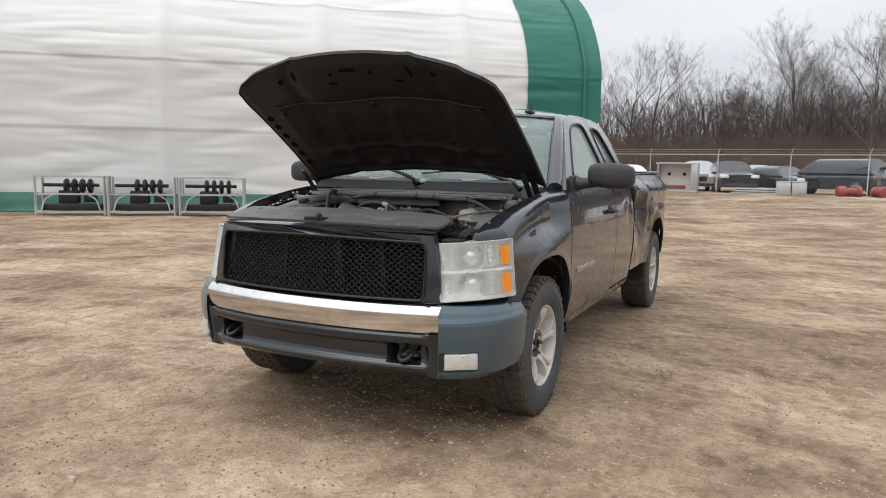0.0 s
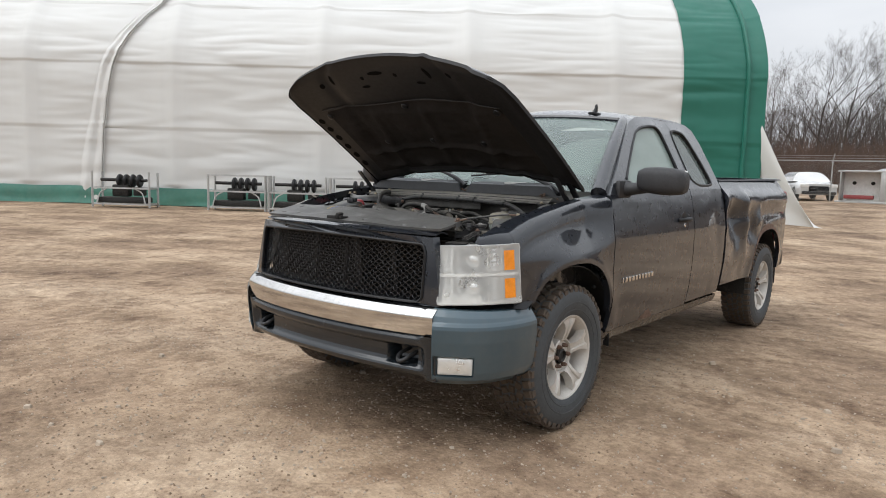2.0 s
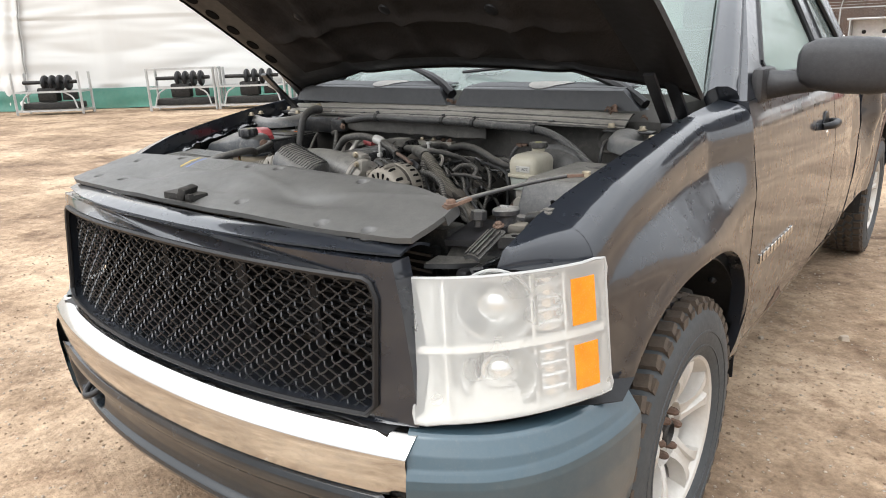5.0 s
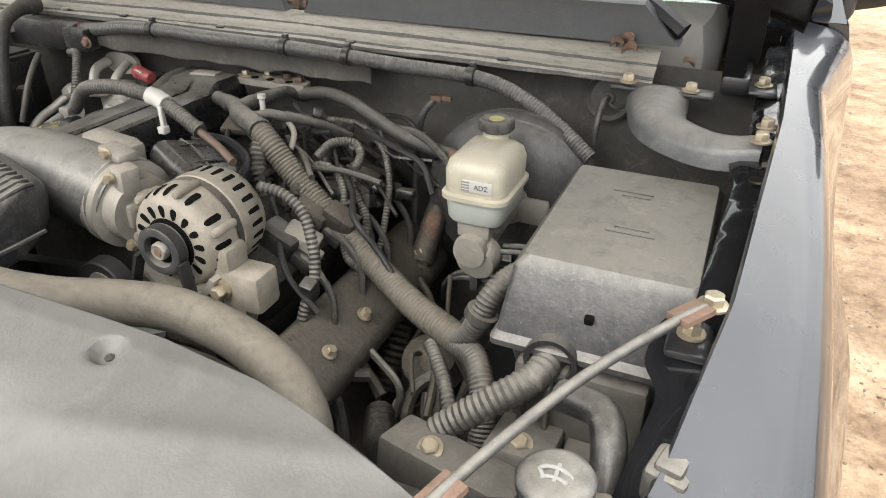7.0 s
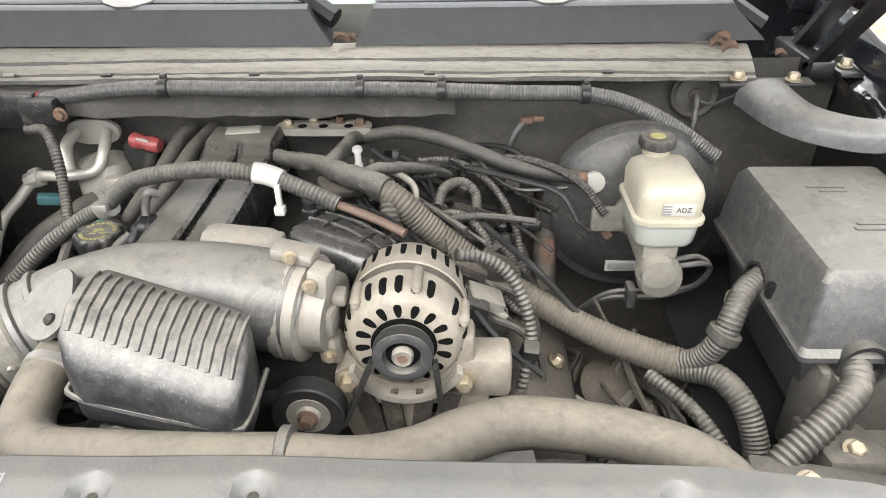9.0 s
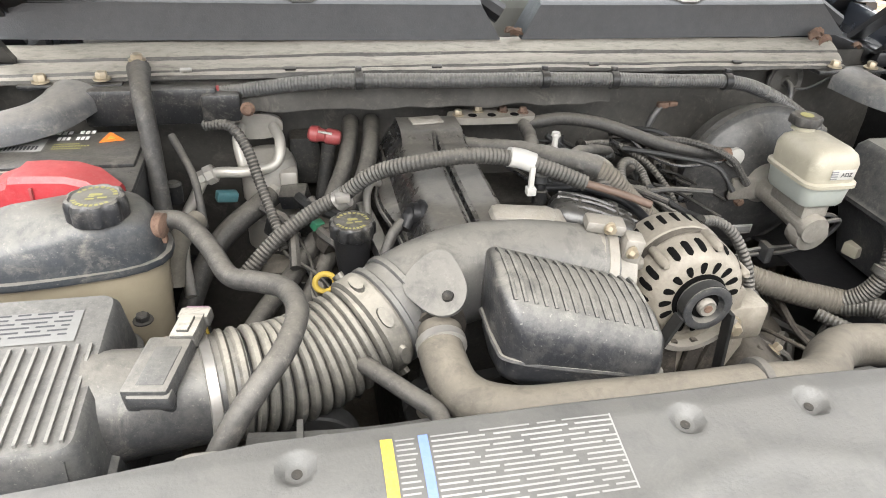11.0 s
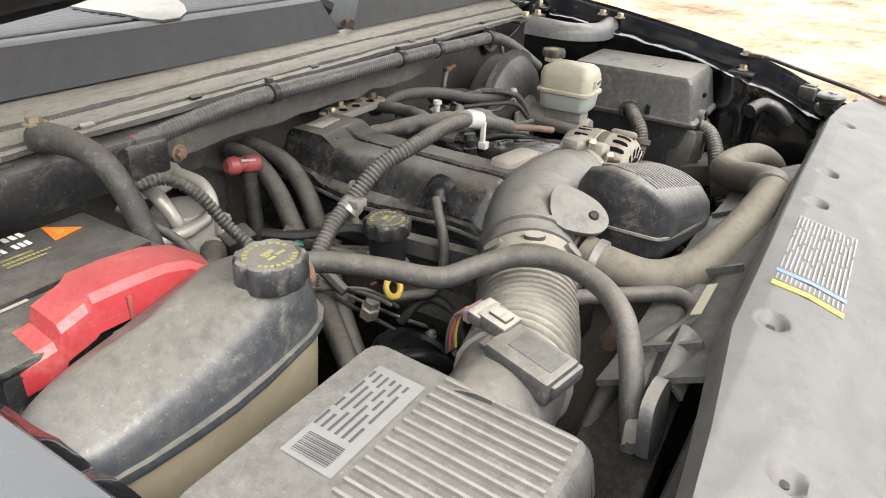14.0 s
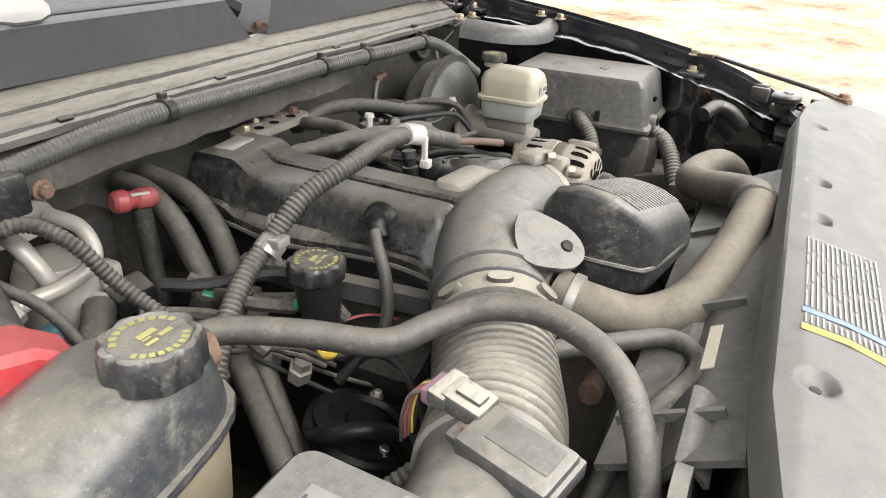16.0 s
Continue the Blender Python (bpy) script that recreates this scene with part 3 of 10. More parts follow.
# ---- the yard: ground, fabric building, racks, fence, cars, woods ----
def ground_material():
    m = bpy.data.materials.new("packed_earth")
    m.use_nodes = True
    n, l = m.node_tree.nodes, m.node_tree.links
    b = n["Principled BSDF"]
    tc = n.new("ShaderNodeTexCoord")

    def noise_at(scale, detail, stretch=(1, 1, 1), turn=0.0, rough=0.55):
        mp = n.new("ShaderNodeMapping")
        mp.inputs["Scale"].default_value = stretch
        mp.inputs["Rotation"].default_value = (0, 0, turn)
        l.new(tc.outputs["Object"], mp.inputs["Vector"])
        t = n.new("ShaderNodeTexNoise")
        t.inputs["Scale"].default_value, t.inputs["Detail"].default_value, t.inputs["Roughness"].default_value = scale, detail, rough
        l.new(mp.outputs[0], t.inputs["Vector"])
        return t.outputs[0]

    def ramp(src, stops):
        r = n.new("ShaderNodeValToRGB")
        while len(r.color_ramp.elements) < len(stops):
            r.color_ramp.elements.new(0.5)
        for e, (p, c) in zip(r.color_ramp.elements, stops):
            e.position, e.color = p, (*c, 1)
        l.new(src, r.inputs[0])
        return r.outputs[0]

    def mixed(kind, fac, a, c):
        x = n.new("ShaderNodeMix")
        x.data_type, x.blend_type = "RGBA", kind
        if isinstance(fac, float):
            x.inputs[0].default_value = fac
        else:
            l.new(fac, x.inputs[0])
        for s, v in ((6, a), (7, c)):
            if isinstance(v, tuple):
                x.inputs[s].default_value = (*v, 1)
            else:
                l.new(v, x.inputs[s])
        return x.outputs[2]

    base = ramp(noise_at(0.45, 9), [(0.34, (0.222, 0.154, 0.105)), (0.5, (0.356, 0.261, 0.177)), (0.66, (0.472, 0.364, 0.260))])
    tracks = ramp(noise_at(1.1, 12, (0.75, 1.0, 1.0), radians(-38), 0.7), [(0.38, (0.50, 0.46, 0.43)), (0.56, (1.08, 1.08, 1.07))])
    c = mixed("MULTIPLY", 0.8, base, tracks)
    damp = ramp(noise_at(2.2, 12, (1, 1, 1), 0.0, 0.72), [(0.52, (1, 1, 1)), (0.62, (0.50, 0.44, 0.41))])
    c = mixed("MULTIPLY", 0.75, c, damp)
    grit = ramp(noise_at(42, 9, (1, 1, 1), 0.0, 0.8), [(0.36, (0.34, 0.31, 0.28)), (0.5, (1, 1, 1)), (0.62, (1.42, 1.40, 1.37))])
    c = mixed("MULTIPLY", 0.42, c, grit)
    mid = ramp(noise_at(9, 8, (1, 1, 1), 0.0, 0.7), [(0.38, (0.62, 0.58, 0.55)), (0.58, (1.12, 1.12, 1.12))])
    c = mixed("MULTIPLY", 0.7, c, mid)
    # pale stones trodden into the surface
    vo = n.new("ShaderNodeTexVoronoi")
    vo.inputs["Scale"].default_value = 26
    l.new(tc.outputs["Object"], vo.inputs["Vector"])
    st = ramp(vo.outputs["Distance"], [(0.10, (1, 1, 1)), (0.19, (0, 0, 0))])
    pick = ramp(noise_at(9, 3), [(0.5, (0, 0, 0)), (0.62, (1, 1, 1))])
    both = mixed("MULTIPLY", 1.0, st, pick)
    c = mixed("MIX", both, c, (0.42, 0.37, 0.31))
    l.new(c, b.inputs["Base Color"])
    b.inputs["Roughness"].default_value = 0.9
    b.inputs["Specular IOR Level"].default_value = 0.25
    h1, h2 = noise_at(7, 6), noise_at(55, 3)
    add = n.new("ShaderNodeMath")
    add.operation = "MULTIPLY_ADD"
    l.new(h2, add.inputs[0])
    add.inputs[1].default_value = 0.25
    l.new(h1, add.inputs[2])
    add2 = n.new("ShaderNodeMath")
    add2.operation = "MULTIPLY_ADD"
    l.new(both, add2.inputs[0])
    add2.inputs[1].default_value = 0.4
    l.new(add.outputs[0], add2.inputs[2])
    bp = n.new("ShaderNodeBump")
    bp.inputs["Strength"].default_value, bp.inputs["Distance"].default_value = 0.75, 0.04
    l.new(add2.outputs[0], bp.inputs["Height"])
    l.new(bp.outputs[0], b.inputs["Normal"])
    return m


def steps(lo, hi, fine_lo, fine_hi, fine):
    """Grid lines: fine in the middle, growing outwards."""
    out = list(np.arange(fine_lo, fine_hi + 1e-6, fine))
    x, d = fine_hi, fine
    while x < hi:
        d *= 1.35
        x += d
        out.append(min(x, hi))
    x, d = fine_lo, fine
    while x > lo:
        d *= 1.35
        x -= d
        out.insert(0, max(x, lo))
    return out


def relief(x, y):
    r = 0.020 * noise.noise(Vector((x * 0.6, y * 0.6, 0))) + 0.012 * noise.noise(Vector((x * 1.9, y * 1.9, 3))) + 0.006 * noise.noise(Vector((x * 5, y * 5, 7)))
    return r - 0.012 + rise(x, y)


def rise(x, y):
    """The yard climbs gently towards the fence, past the end of the building."""
    p = max(0.0, min(1.0, (0.775 * (x + 3.75) + 0.632 * (y - 21.3)) / 9))
    q = max(0.0, min(1.0, (y - 12) / 20))
    return 0.48 * p * p * (3 - 2 * p) * q * q * (3 - 2 * q)


GX, GY = steps(-900, 900, -9, 9, 0.12), steps(-900, 900, -6, 12, 0.12)
gverts = [(x, y, relief(x, y) if abs(x) < 60 and abs(y) < 80 else rise(x, y) - 0.01) for x in GX for y in GY]
ny = len(GY)
gfaces = [(i * ny + j, (i + 1) * ny + j, (i + 1) * ny + j + 1, i * ny + j + 1) for i in range(len(GX) - 1) for j in range(ny - 1)]
gme = bpy.data.meshes.new("ground")
gme.from_pydata(gverts, [], gfaces)
gme.shade_smooth()
gme.materials.append(ground_material())
ground = tagged(new("ground", gme), "packed brown earth yard with scattered gravel", "ground", kind="structure")


def scatter(name, count, area, size, material, label, seed):
    rng = random.Random(seed)
    vs, fs = [], []
    for _ in range(count):
        x, y = area(rng)
        r = size * (0.4 + rng.random() ** 3 * 2.2)
        z = relief(x, y) + r * 0.15
        a = rng.random() * 6.28
        base = len(vs)
        top = [(math.cos(a + k * 1.2566) * r * rng.uniform(0.7, 1.1), math.sin(a + k * 1.2566) * r * rng.uniform(0.6, 1.0)) for k in range(5)]
        vs += [(x + p * 1.05, y + q * 1.05, z - r * 0.4) for p, q in top]
        vs += [(x + p * 0.75, y + q * 0.75, z + r * rng.uniform(0.25, 0.5)) for p, q in top]
        vs.append((x, y, z + r * rng.uniform(0.45, 0.65)))
        for k in range(5):
            j = (k + 1) % 5
            fs += [(base + k, base + j, base + 5 + j, base + 5 + k), (base + 5 + k, base + 5 + j, base + 10)]
    me = bpy.data.meshes.new(name)
    me.from_pydata(vs, [], fs)
    me.materials.append(M[material])
    return tagged(new(name, me), label, "gravel", kind="stuff")




def drifts(spread_x, spread_y, seed):
    """Stones lie in loose drifts with barer earth between them."""
    r0 = random.Random(seed)
    heaps = [(r0.gauss(0.3, spread_x), r0.gauss(0.4, spread_y), r0.uniform(0.12, 0.55)) for _ in range(170)]

    def at(r):
        if r.random() < 0.45:
            return r.gauss(0.3, spread_x), r.gauss(0.4, spread_y)
        x, y, w = r.choice(heaps)
        return r.gauss(x, w * 1.5), r.gauss(y, w * 0.7)
    return at


scatter("gravel", 26000, drifts(3.0, 2.8, 5), 0.0042, "stone", "small pale stones scattered on the earth", 1)
scatter("earth_clods", 26000, drifts(2.7, 2.5, 6), 0.0036, "clod", "crumbled brown earth clods", 2)
scatter("loose_stones", 260, lambda r: (r.gauss(0.6, 2.4), r.gauss(0.6, 2.6)), 0.013, "stone", "fist-sized and smaller loose stones", 3)

# The fabric building: its long wall runs along EU, its arched section along EV.
EU, EV = V(0.775, 0.632, 0), V(-0.632, 0.775, 0)
EO = V(-3.75, 21.3, 0)
PROFILE = [(0, 0), (0, 1.2), (0, 2.4), (0, 3.6), (0.02, 4.5), (0.12, 5.1), (0.42, 5.8), (1.0, 6.6), (1.9, 7.4), (3.2, 8.15), (5.0, 8.9), (7.5, 9.6), (11, 10.2)]


def profile_at(v):
    x = v * (len(PROFILE) - 1)
    i = min(int(x), len(PROFILE) - 2)
    f = x - i
    p = [PROFILE[max(0, min(len(PROFILE) - 1, k))] for k in (i - 1, i, i + 1, i + 2)]
    return tuple(0.5 * (2 * p[1][k] + (p[2][k] - p[0][k]) * f + (2 * p[0][k] - 5 * p[1][k] + 4 * p[2][k] - p[3][k]) * f * f + (3 * p[1][k] - p[0][k] - 3 * p[2][k] + p[3][k]) * f ** 3) for k in (0, 1))


def tent_point(a, v, out=0.0):
    """A point a metres along the wall from the far end, v up the arch."""
    s, z = profile_at(v)
    s1, z1 = profile_at(min(1, v + 0.01))
    s0, z0 = profile_at(max(0, v - 0.01))
    t = Vector((s1 - s0, z1 - z0)).normalized()
    return EO - EU * a + EV * (s - t.y * out) + V(0, 0, 1) * (z + t.x * out)


def folds(a, z):
    bay = a % 4.7
    sag = math.sin(math.pi * bay / 4.7) ** 0.6
    w = 0.10 * sag * abs(noise.noise(Vector((a * 0.30, z * 1.5 + 0.08 * a, 1)))) + 0.04 * sag * abs(noise.noise(Vector((a * 0.55, z * 3.6, 5))))
    rib = 0.10 * math.exp(-((min(bay, 4.7 - bay)) / 0.25) ** 2)
    # each strip of cloth laps over the one below
    seam = sum(0.035 * max(0.0, min(1.0, (z - h) / 0.03)) * max(0.0, 1 - (z - h) / 1.2) for h in (2.45, 4.5, 6.5))
    return w + rib * (1 if z > 0.6 else 0.3) + seam - 0.05 * sag


hangar = thing("fabric_building", "large arched storage building of white fabric with a green end band", "building", EO - EU * 30 + EV * 11)
bm = bmesh.new()
grid(bm, lambda u, v: tent_point(2.5 + 67.5 * u, v, folds(2.5 + 67.5 * u, profile_at(v)[1])), 300, 260)
part("roof_sheet", bm, "fabric", hangar, "creased white fabric cover")
bm = bmesh.new()
grid(bm, lambda u, v: tent_point(-0.02 + 2.6 * u, v, 0.04 + folds(2.6 * u, profile_at(v)[1])), 24, 200)
band_ob = part("end_band", bm, "gfabric", hangar, "dark green fabric end band")
bm = bmesh.new()
tube(bm, [tent_point(0.55, v, 0.07 + folds(0.55, profile_at(v)[1])) for v in np.linspace(0, 1, 50)], 0.07, 8, 2)
part("arch_ridge", bm, "gfabric", band_ob, "end arch pressing through the green fabric")
bm = bmesh.new()
grid(bm, lambda u, v: EO + EU * 0.02 + EV * (profile_at(u)[0] + v * (22 - 2 * profile_at(u)[0])) + V(0, 0, profile_at(u)[1]), 40, 2)
part("end_wall", bm, "fabric", hangar, "white fabric end wall")
bm = bmesh.new()
grid(bm, lambda u, v: EO - EU * (70 - u * 67.5) - EV * (0.06 + 0.05 * noise.noise(Vector((u * 40, v * 2, 0))) + 0.05 * (1 - v)) + V(0, 0, 0.56 * v + 0.03 * noise.noise(Vector((u * 50, 4, 0)))), 300, 6)
part("green_skirt", bm, "skirt", hangar, "faded green ground skirt")
# the far slope, so that the building is closed
bm = bmesh.new()
grid(bm, lambda u, v: EO - EU * 70 * u + EV * (22 - profile_at(v)[0]) + V(0, 0, profile_at(v)[1]), 10, 24)
part("back_slope", bm, "fabric", hangar)
# a loose overlap of the cover along one arch, swinging towards the far end higher up
def lap_line(v):
    z = profile_at(v)[1]
    return lerp_tab(LAP, z)


LAP = [(0, 21.2), (1.0, 21.1), (2.3, 21.0), (3.4, 20.87), (4.4, 20.67), (5.0, 20.44), (5.5, 20.17), (6.1, 19.79), (6.7, 19.28), (7.2, 18.86), (8.2, 18.0), (10.2, 16.2)]
bm = bmesh.new()


def flap_point(u, v):
    w = 0.22 + 0.5 * (1 - v) ** 1.5
    vv = v * 0.88
    a = lap_line(vv) + 0.02 + u * w + 0.04 * math.sin(v * 17) * u
    return tent_point(a, vv, 0.03 + folds(a, profile_at(vv)[1]) + 0.05 * (1 - u) + 0.03 * math.sin(u * 11 + v * 3) * (1 - v * 0.5) + 0.05 * noise.noise(Vector((u * 3, v * 9, 2))))


grid(bm, flap_point, 12, 160)
part("cover_overlap", thicken(bm, 0.012), "fabric", hangar, "loose overlapping fold of white cover")
bm = bmesh.new()
tube(bm, [tent_point(lap_line(v) - 0.02, v, 0.08 + folds(lap_line(v), profile_at(v)[1])) for v in np.linspace(0, 0.86, 60)], 0.009, 6, 2)
part("lacing_rope", bm, "fabric", hangar, "thin pale lacing rope along an arch")
# the loose white end flap, pegged to the ground
bm = bmesh.new()
FT, FB = EO - EU * 0.1 - EV * 0.05 + V(0, 0, 3.3), V(-1.75, 20.75, 0.02)


def end_flap(u, v):
    top = FT.lerp(EO + EU * 0.15 - EV * 0.1 + V(0, 0, 0.05), u)
    return top.lerp(FB + EU * (-0.25 * (1 - u) + 0.1), v) + V(0, 0, -0.35 * math.sin(math.pi * v) * (1 - u) * 0.5) - EV * 0.12 * math.sin(u * 7) * (1 - v)


grid(bm, end_flap, 14, 14)
part("pegged_flap", thicken(bm, 0.01), "fabric", hangar, "white fabric flap pegged to the ground")


def rack(lat, depth, topped):
    """A steel rack that carries a shaft with four discs over a dark tray."""
    c = V(2.775, -2.418, 0) + V(-0.6204, 0.7844, 0) * depth + V(0.7844, 0.6204, 0) * lat
    k = thing("storage_rack", "galvanised steel rack holding a shaft with four dark discs" if topped else "open-topped galvanised steel rack with a shaft of dark discs", "rack", c, "racks along the building")

    def at(a, b, z):
        return c + EU * a + EV * b + V(0, 0, z)
    w, d, h = 1.72, 0.62, 1.08
    for i, j in ((0, 0), (1, 0), (1, 1), (0, 1)):
        part("post", bar(bmesh.new(), at(i * w, j * d, 0), at(i * w, j * d, h if topped or j == 0 else h * 0.98), 0.05), "galv", k)
    for z in (0.1, 0.58) + ((h - 0.025,) if topped else ()):
        for j in (0, 1):
            part("rail", bar(bmesh.new(), at(0, j * d, z), at(w, j * d, z), 0.045), "galv", k)
        for i in (0, 1):
            part("cross_rail", bar(bmesh.new(), at(i * w, 0, z), at(i * w, d, z), 0.045), "galv", k)
    for s in (0.12, w - 0.12):
        part("brace", tube(bmesh.new(), [at(s, 0, 0.1), at(s + (0.1 if s < 1 else -0.1), 0.02, 0.42), at(s + (0.3 if s < 1 else -0.3), 0.02, 0.56)], 0.022, 6, 4), "galv", k)
    bm = bmesh.new()
    box(bm, (0, 0, 0), (1.45, 0.5, 0.16), 0.02)
    box(bm, (-0.1, 0, 0.28), (0.5, 0.3, 0.36), 0.04)
    box(bm, (0.42, 0.05, 0.24), (0.3, 0.3, 0.22), 0.03)
    for v in bm.verts:
        v.co = at(w / 2 + v.co.x, d / 2 + v.co.y, v.co.z + 0.22)
    part("drive_unit", bm, "dark", k, "dark drive unit on a tray")
    bm = bmesh.new()
    lathe(bm, at(0.12, d / 2, 0.82), EU, [(0, 0.05), (1.4, 0.05)], 10)
    part("shaft", bm, "dark", k)
    for i in range(4):
        bm = bmesh.new()
        lathe(bm, at(0.70 + 0.2 * i, d / 2, 0.80), EU, [(-0.055, 0.1), (-0.05, 0.17), (-0.02, 0.2), (0.02, 0.2), (0.05, 0.17), (0.055, 0.1)], 20)
        part("disc", bm, "black_plastic", k, "dark grey disc")


for lat, topped in ((-11.0, False), (-7.48, True), (-5.66, False), (-3.8, True)):
    rack(lat, 20.7, topped)


# ---- parked cars along the fence ----
def simple_car(name, label, c, turn, colour, size, roof_h, hood_len, tail_len, hood_h):
    """A parked car: shell, glasshouse, wheels, lamps and windows."""
    L, W, H = size
    k = thing(name, label, "car", c, "cars parked along the fence")
    m = pose(c[0], c[1], c[2], 0, 0, turn)

    def world(p):
        return m @ V(p)
    bm = bmesh.new()
    zs = 0.28

    def shell(u, v):
        y = -L / 2 + L * u
        e = min(1, (1 - abs(2 * u - 1) ** 6) ** 0.4 + 0.05)
        top = hood_h * (0.86 + 0.14 * min(1, u * 5)) if u < 0.5 else hood_h * (1.02 if tail_len < 0.5 else 0.98)
        a = math.pi * v
        x = -math.cos(a)
        x = (abs(x) ** 0.35) * (1 if x > 0 else -1) * W / 2 * (0.9 + 0.1 * e)
        z = zs + (top - zs) * (math.sin(a) ** 0.35)
        return world((x, y * (0.985 + 0.015 * math.sin(a)), z if v not in (0, 1) else zs))
    grid(bm, shell, 24, 18)
    for s in (0, 1):
        vs = [bm.verts.new(shell(s, j / 18)) for j in range(19)]
        bm.faces.new(vs)
    part("body_shell", bm, colour, k)
    y0, y1 = -L / 2 + hood_len, L / 2 - tail_len
    bm = bmesh.new()

    def house(u, v):
        a = math.pi * v
        x = -math.cos(a)
        zz = math.sin(a) ** 0.5
        x = (abs(x) ** 0.5) * (1 if x > 0 else -1) * W / 2 * (0.97 - 0.2 * zz)
        slope = 0.62 * zz * (roof_h - hood_h) / 0.55
        y = y0 + slope * 1.1 + (y1 - slope * 0.55 * (1.3 if tail_len > 0.5 else 0.5) - y0 - slope * 1.1) * u
        return world((x, y, hood_h - 0.02 + (roof_h - hood_h) * zz))
    grid(bm, house, 12, 16)
    for s in (0, 1):
        bm.faces.new([bm.verts.new(house(s, j / 16)) for j in range(17)])
    part("glasshouse", bm, colour, k)
    # panes lie just proud of the glasshouse
    for (u0, u1, va, vb) in ((0.06, 0.40, 0.08, 0.26), (0.44, 0.72, 0.08, 0.26), (0.75, 0.95, 0.08, 0.25), (0.06, 0.40, 0.92, 0.74), (0.44, 0.72, 0.92, 0.74), (0.75, 0.95, 0.92, 0.75)):
        bm = bmesh.new()
        cc = world((0, 0, 0.9))

        def pane(u, v, u0=u0, u1=u1, va=va, vb=vb, cc=cc):
            p = V(house(u0 + (u1 - u0) * u, va + (vb - va) * v))
            o = p - cc
            return p + Vector((o.x, o.y, 0)).normalized() * 0.012
        grid(bm, pane, 6, 4)
        part("side_window", bm, M["carglass"], k, "dark window")
    for s, nm in ((0, "windscreen"), (1, "rear_window")):
        bm = bmesh.new()

        def screen(u, v, s=s):
            lo, hi = V(house(s, 0.02 + 0.96 * u)), V(house(s, 0.16 + 0.68 * u))
            return lo.lerp(hi, v * 0.9) + m.to_3x3() @ V(0, -0.02 if s == 0 else 0.02, 0)
        grid(bm, screen, 10, 4)
        part(nm, bm, M["carglass"], k, "dark window")
    for sx in (-1, 1):
        for yy in (-L / 2 + 0.92, L / 2 - 0.95):
            bm = bmesh.new()
            p = world((sx * (W / 2 - 0.10), yy, 0.34))
            ax = m.to_3x3() @ V(sx, 0, 0)
            lathe(bm, p, ax, [(-0.1, 0.22), (-0.1, 0.32), (-0.07, 0.34), (0.09, 0.34), (0.11, 0.31), (0.11, 0.22)], 20)
            wheel = part("wheel", bm, "rubber", k, "black tyre")
            bm = bmesh.new()
            lathe(bm, p, ax, [(0.09, 0.215), (0.115, 0.2), (0.10, 0.09), (0.12, 0.05)], 14)
            part("rim", bm, "alloy", wheel, "alloy rim")
        for fy, nm, mm in ((-1, "headlamp", "lamp_grey"), (1, "tail_lamp", "redcap")):
            bm = bmesh.new()
            box(bm, (0, 0, 0), (0.42, 0.12, 0.17), 0.04)
            for v in bm.verts:
                v.co = world((v.co.x + sx * (W / 2 - 0.26), v.co.y + fy * (L / 2 - 0.055), v.co.z + hood_h * 0.78))
            part(nm, bm, mm, k)
    bm = bmesh.new()
    box(bm, (0, 0, 0), (0.95, 0.08, 0.26), 0.03)
    for v in bm.verts:
        v.co = world((v.co.x, v.co.y - L / 2 + 0.02, v.co.z + hood_h * 0.62))
    part("front_grille", bm, "black_plastic", k)
    bm = bmesh.new()
    box(bm, (0, 0, 0), (W * 0.86, 0.06, 0.14), 0.03)
    for v in bm.verts:
        v.co = world((v.co.x, v.co.y - L / 2 + 0.01, v.co.z + 0.38))
    part("front_bumper", bm, "trim", k)
    return k


M["carglass"] = mat("dark_car_glass", (0.02, 0.024, 0.026), 0.06, 0, 0.1, 2, coat=0.6)
white_p, dark_p, green_p, silver_p, navy_p = (car_paint(*a) for a in (("white_car_paint", (0.7, 0.7, 0.69)), ("black_car_paint", (0.012, 0.012, 0.015)),
    ("dark_teal_car_paint", (0.02, 0.035, 0.036)), ("silver_car_paint", (0.35, 0.36, 0.37)), ("dark_blue_car_paint", (0.014, 0.018, 0.026))))
SEDAN, SUV, BIG = (4.7, 1.85, 1.45), (4.7, 1.9, 1.7), (5.3, 2.0, 1.9)
G0 = 0.46
simple_car("sedan", "white sedan with a black grille", (-6.1, 38.6, G0), 28, white_p, SEDAN, 1.46, 1.25, 0.9, 0.95)
simple_car("sedan", "white sedan seen past the steel box", (-9.6, 40.0, G0), 12, white_p, SEDAN, 1.47, 1.25, 0.9, 0.95)
simple_car("pickup", "dark pickup with a broad chrome grille", (-2.4, 40.6, G0), 6, silver_p, BIG, 1.75, 1.5, 0.4, 1.12)
simple_car("suv", "black sport utility vehicle with silver headlamps", (-0.55, 39.0, G0), 14, dark_p, BIG, 1.72, 1.5, 0.35, 1.10)
simple_car("sedan", "black sedan with pale windows", (1.9, 39.3, G0), 42, dark_p, SEDAN, 1.46, 1.25, 0.9, 0.94)
simple_car("suv", "large dark blue sport utility vehicle", (4.3, 38.6, G0), -118, navy_p, BIG, 1.85, 1.35, 0.25, 1.1)
simple_car("suv", "white sport utility vehicle with red tail lamps", (6.9, 39.8, G0), 198, white_p, SUV, 1.66, 1.3, 0.3, 1.0)
simple_car("suv", "white sport utility vehicle parked beyond", (9.4, 40.2, G0), 192, white_p, SUV, 1.66, 1.3, 0.3, 1.0)
simple_car("sedan", "silver sedan behind the front row", (0.6, 44.5, G0), 8, silver_p, SEDAN, 1.6, 1.25, 0.9, 0.96)
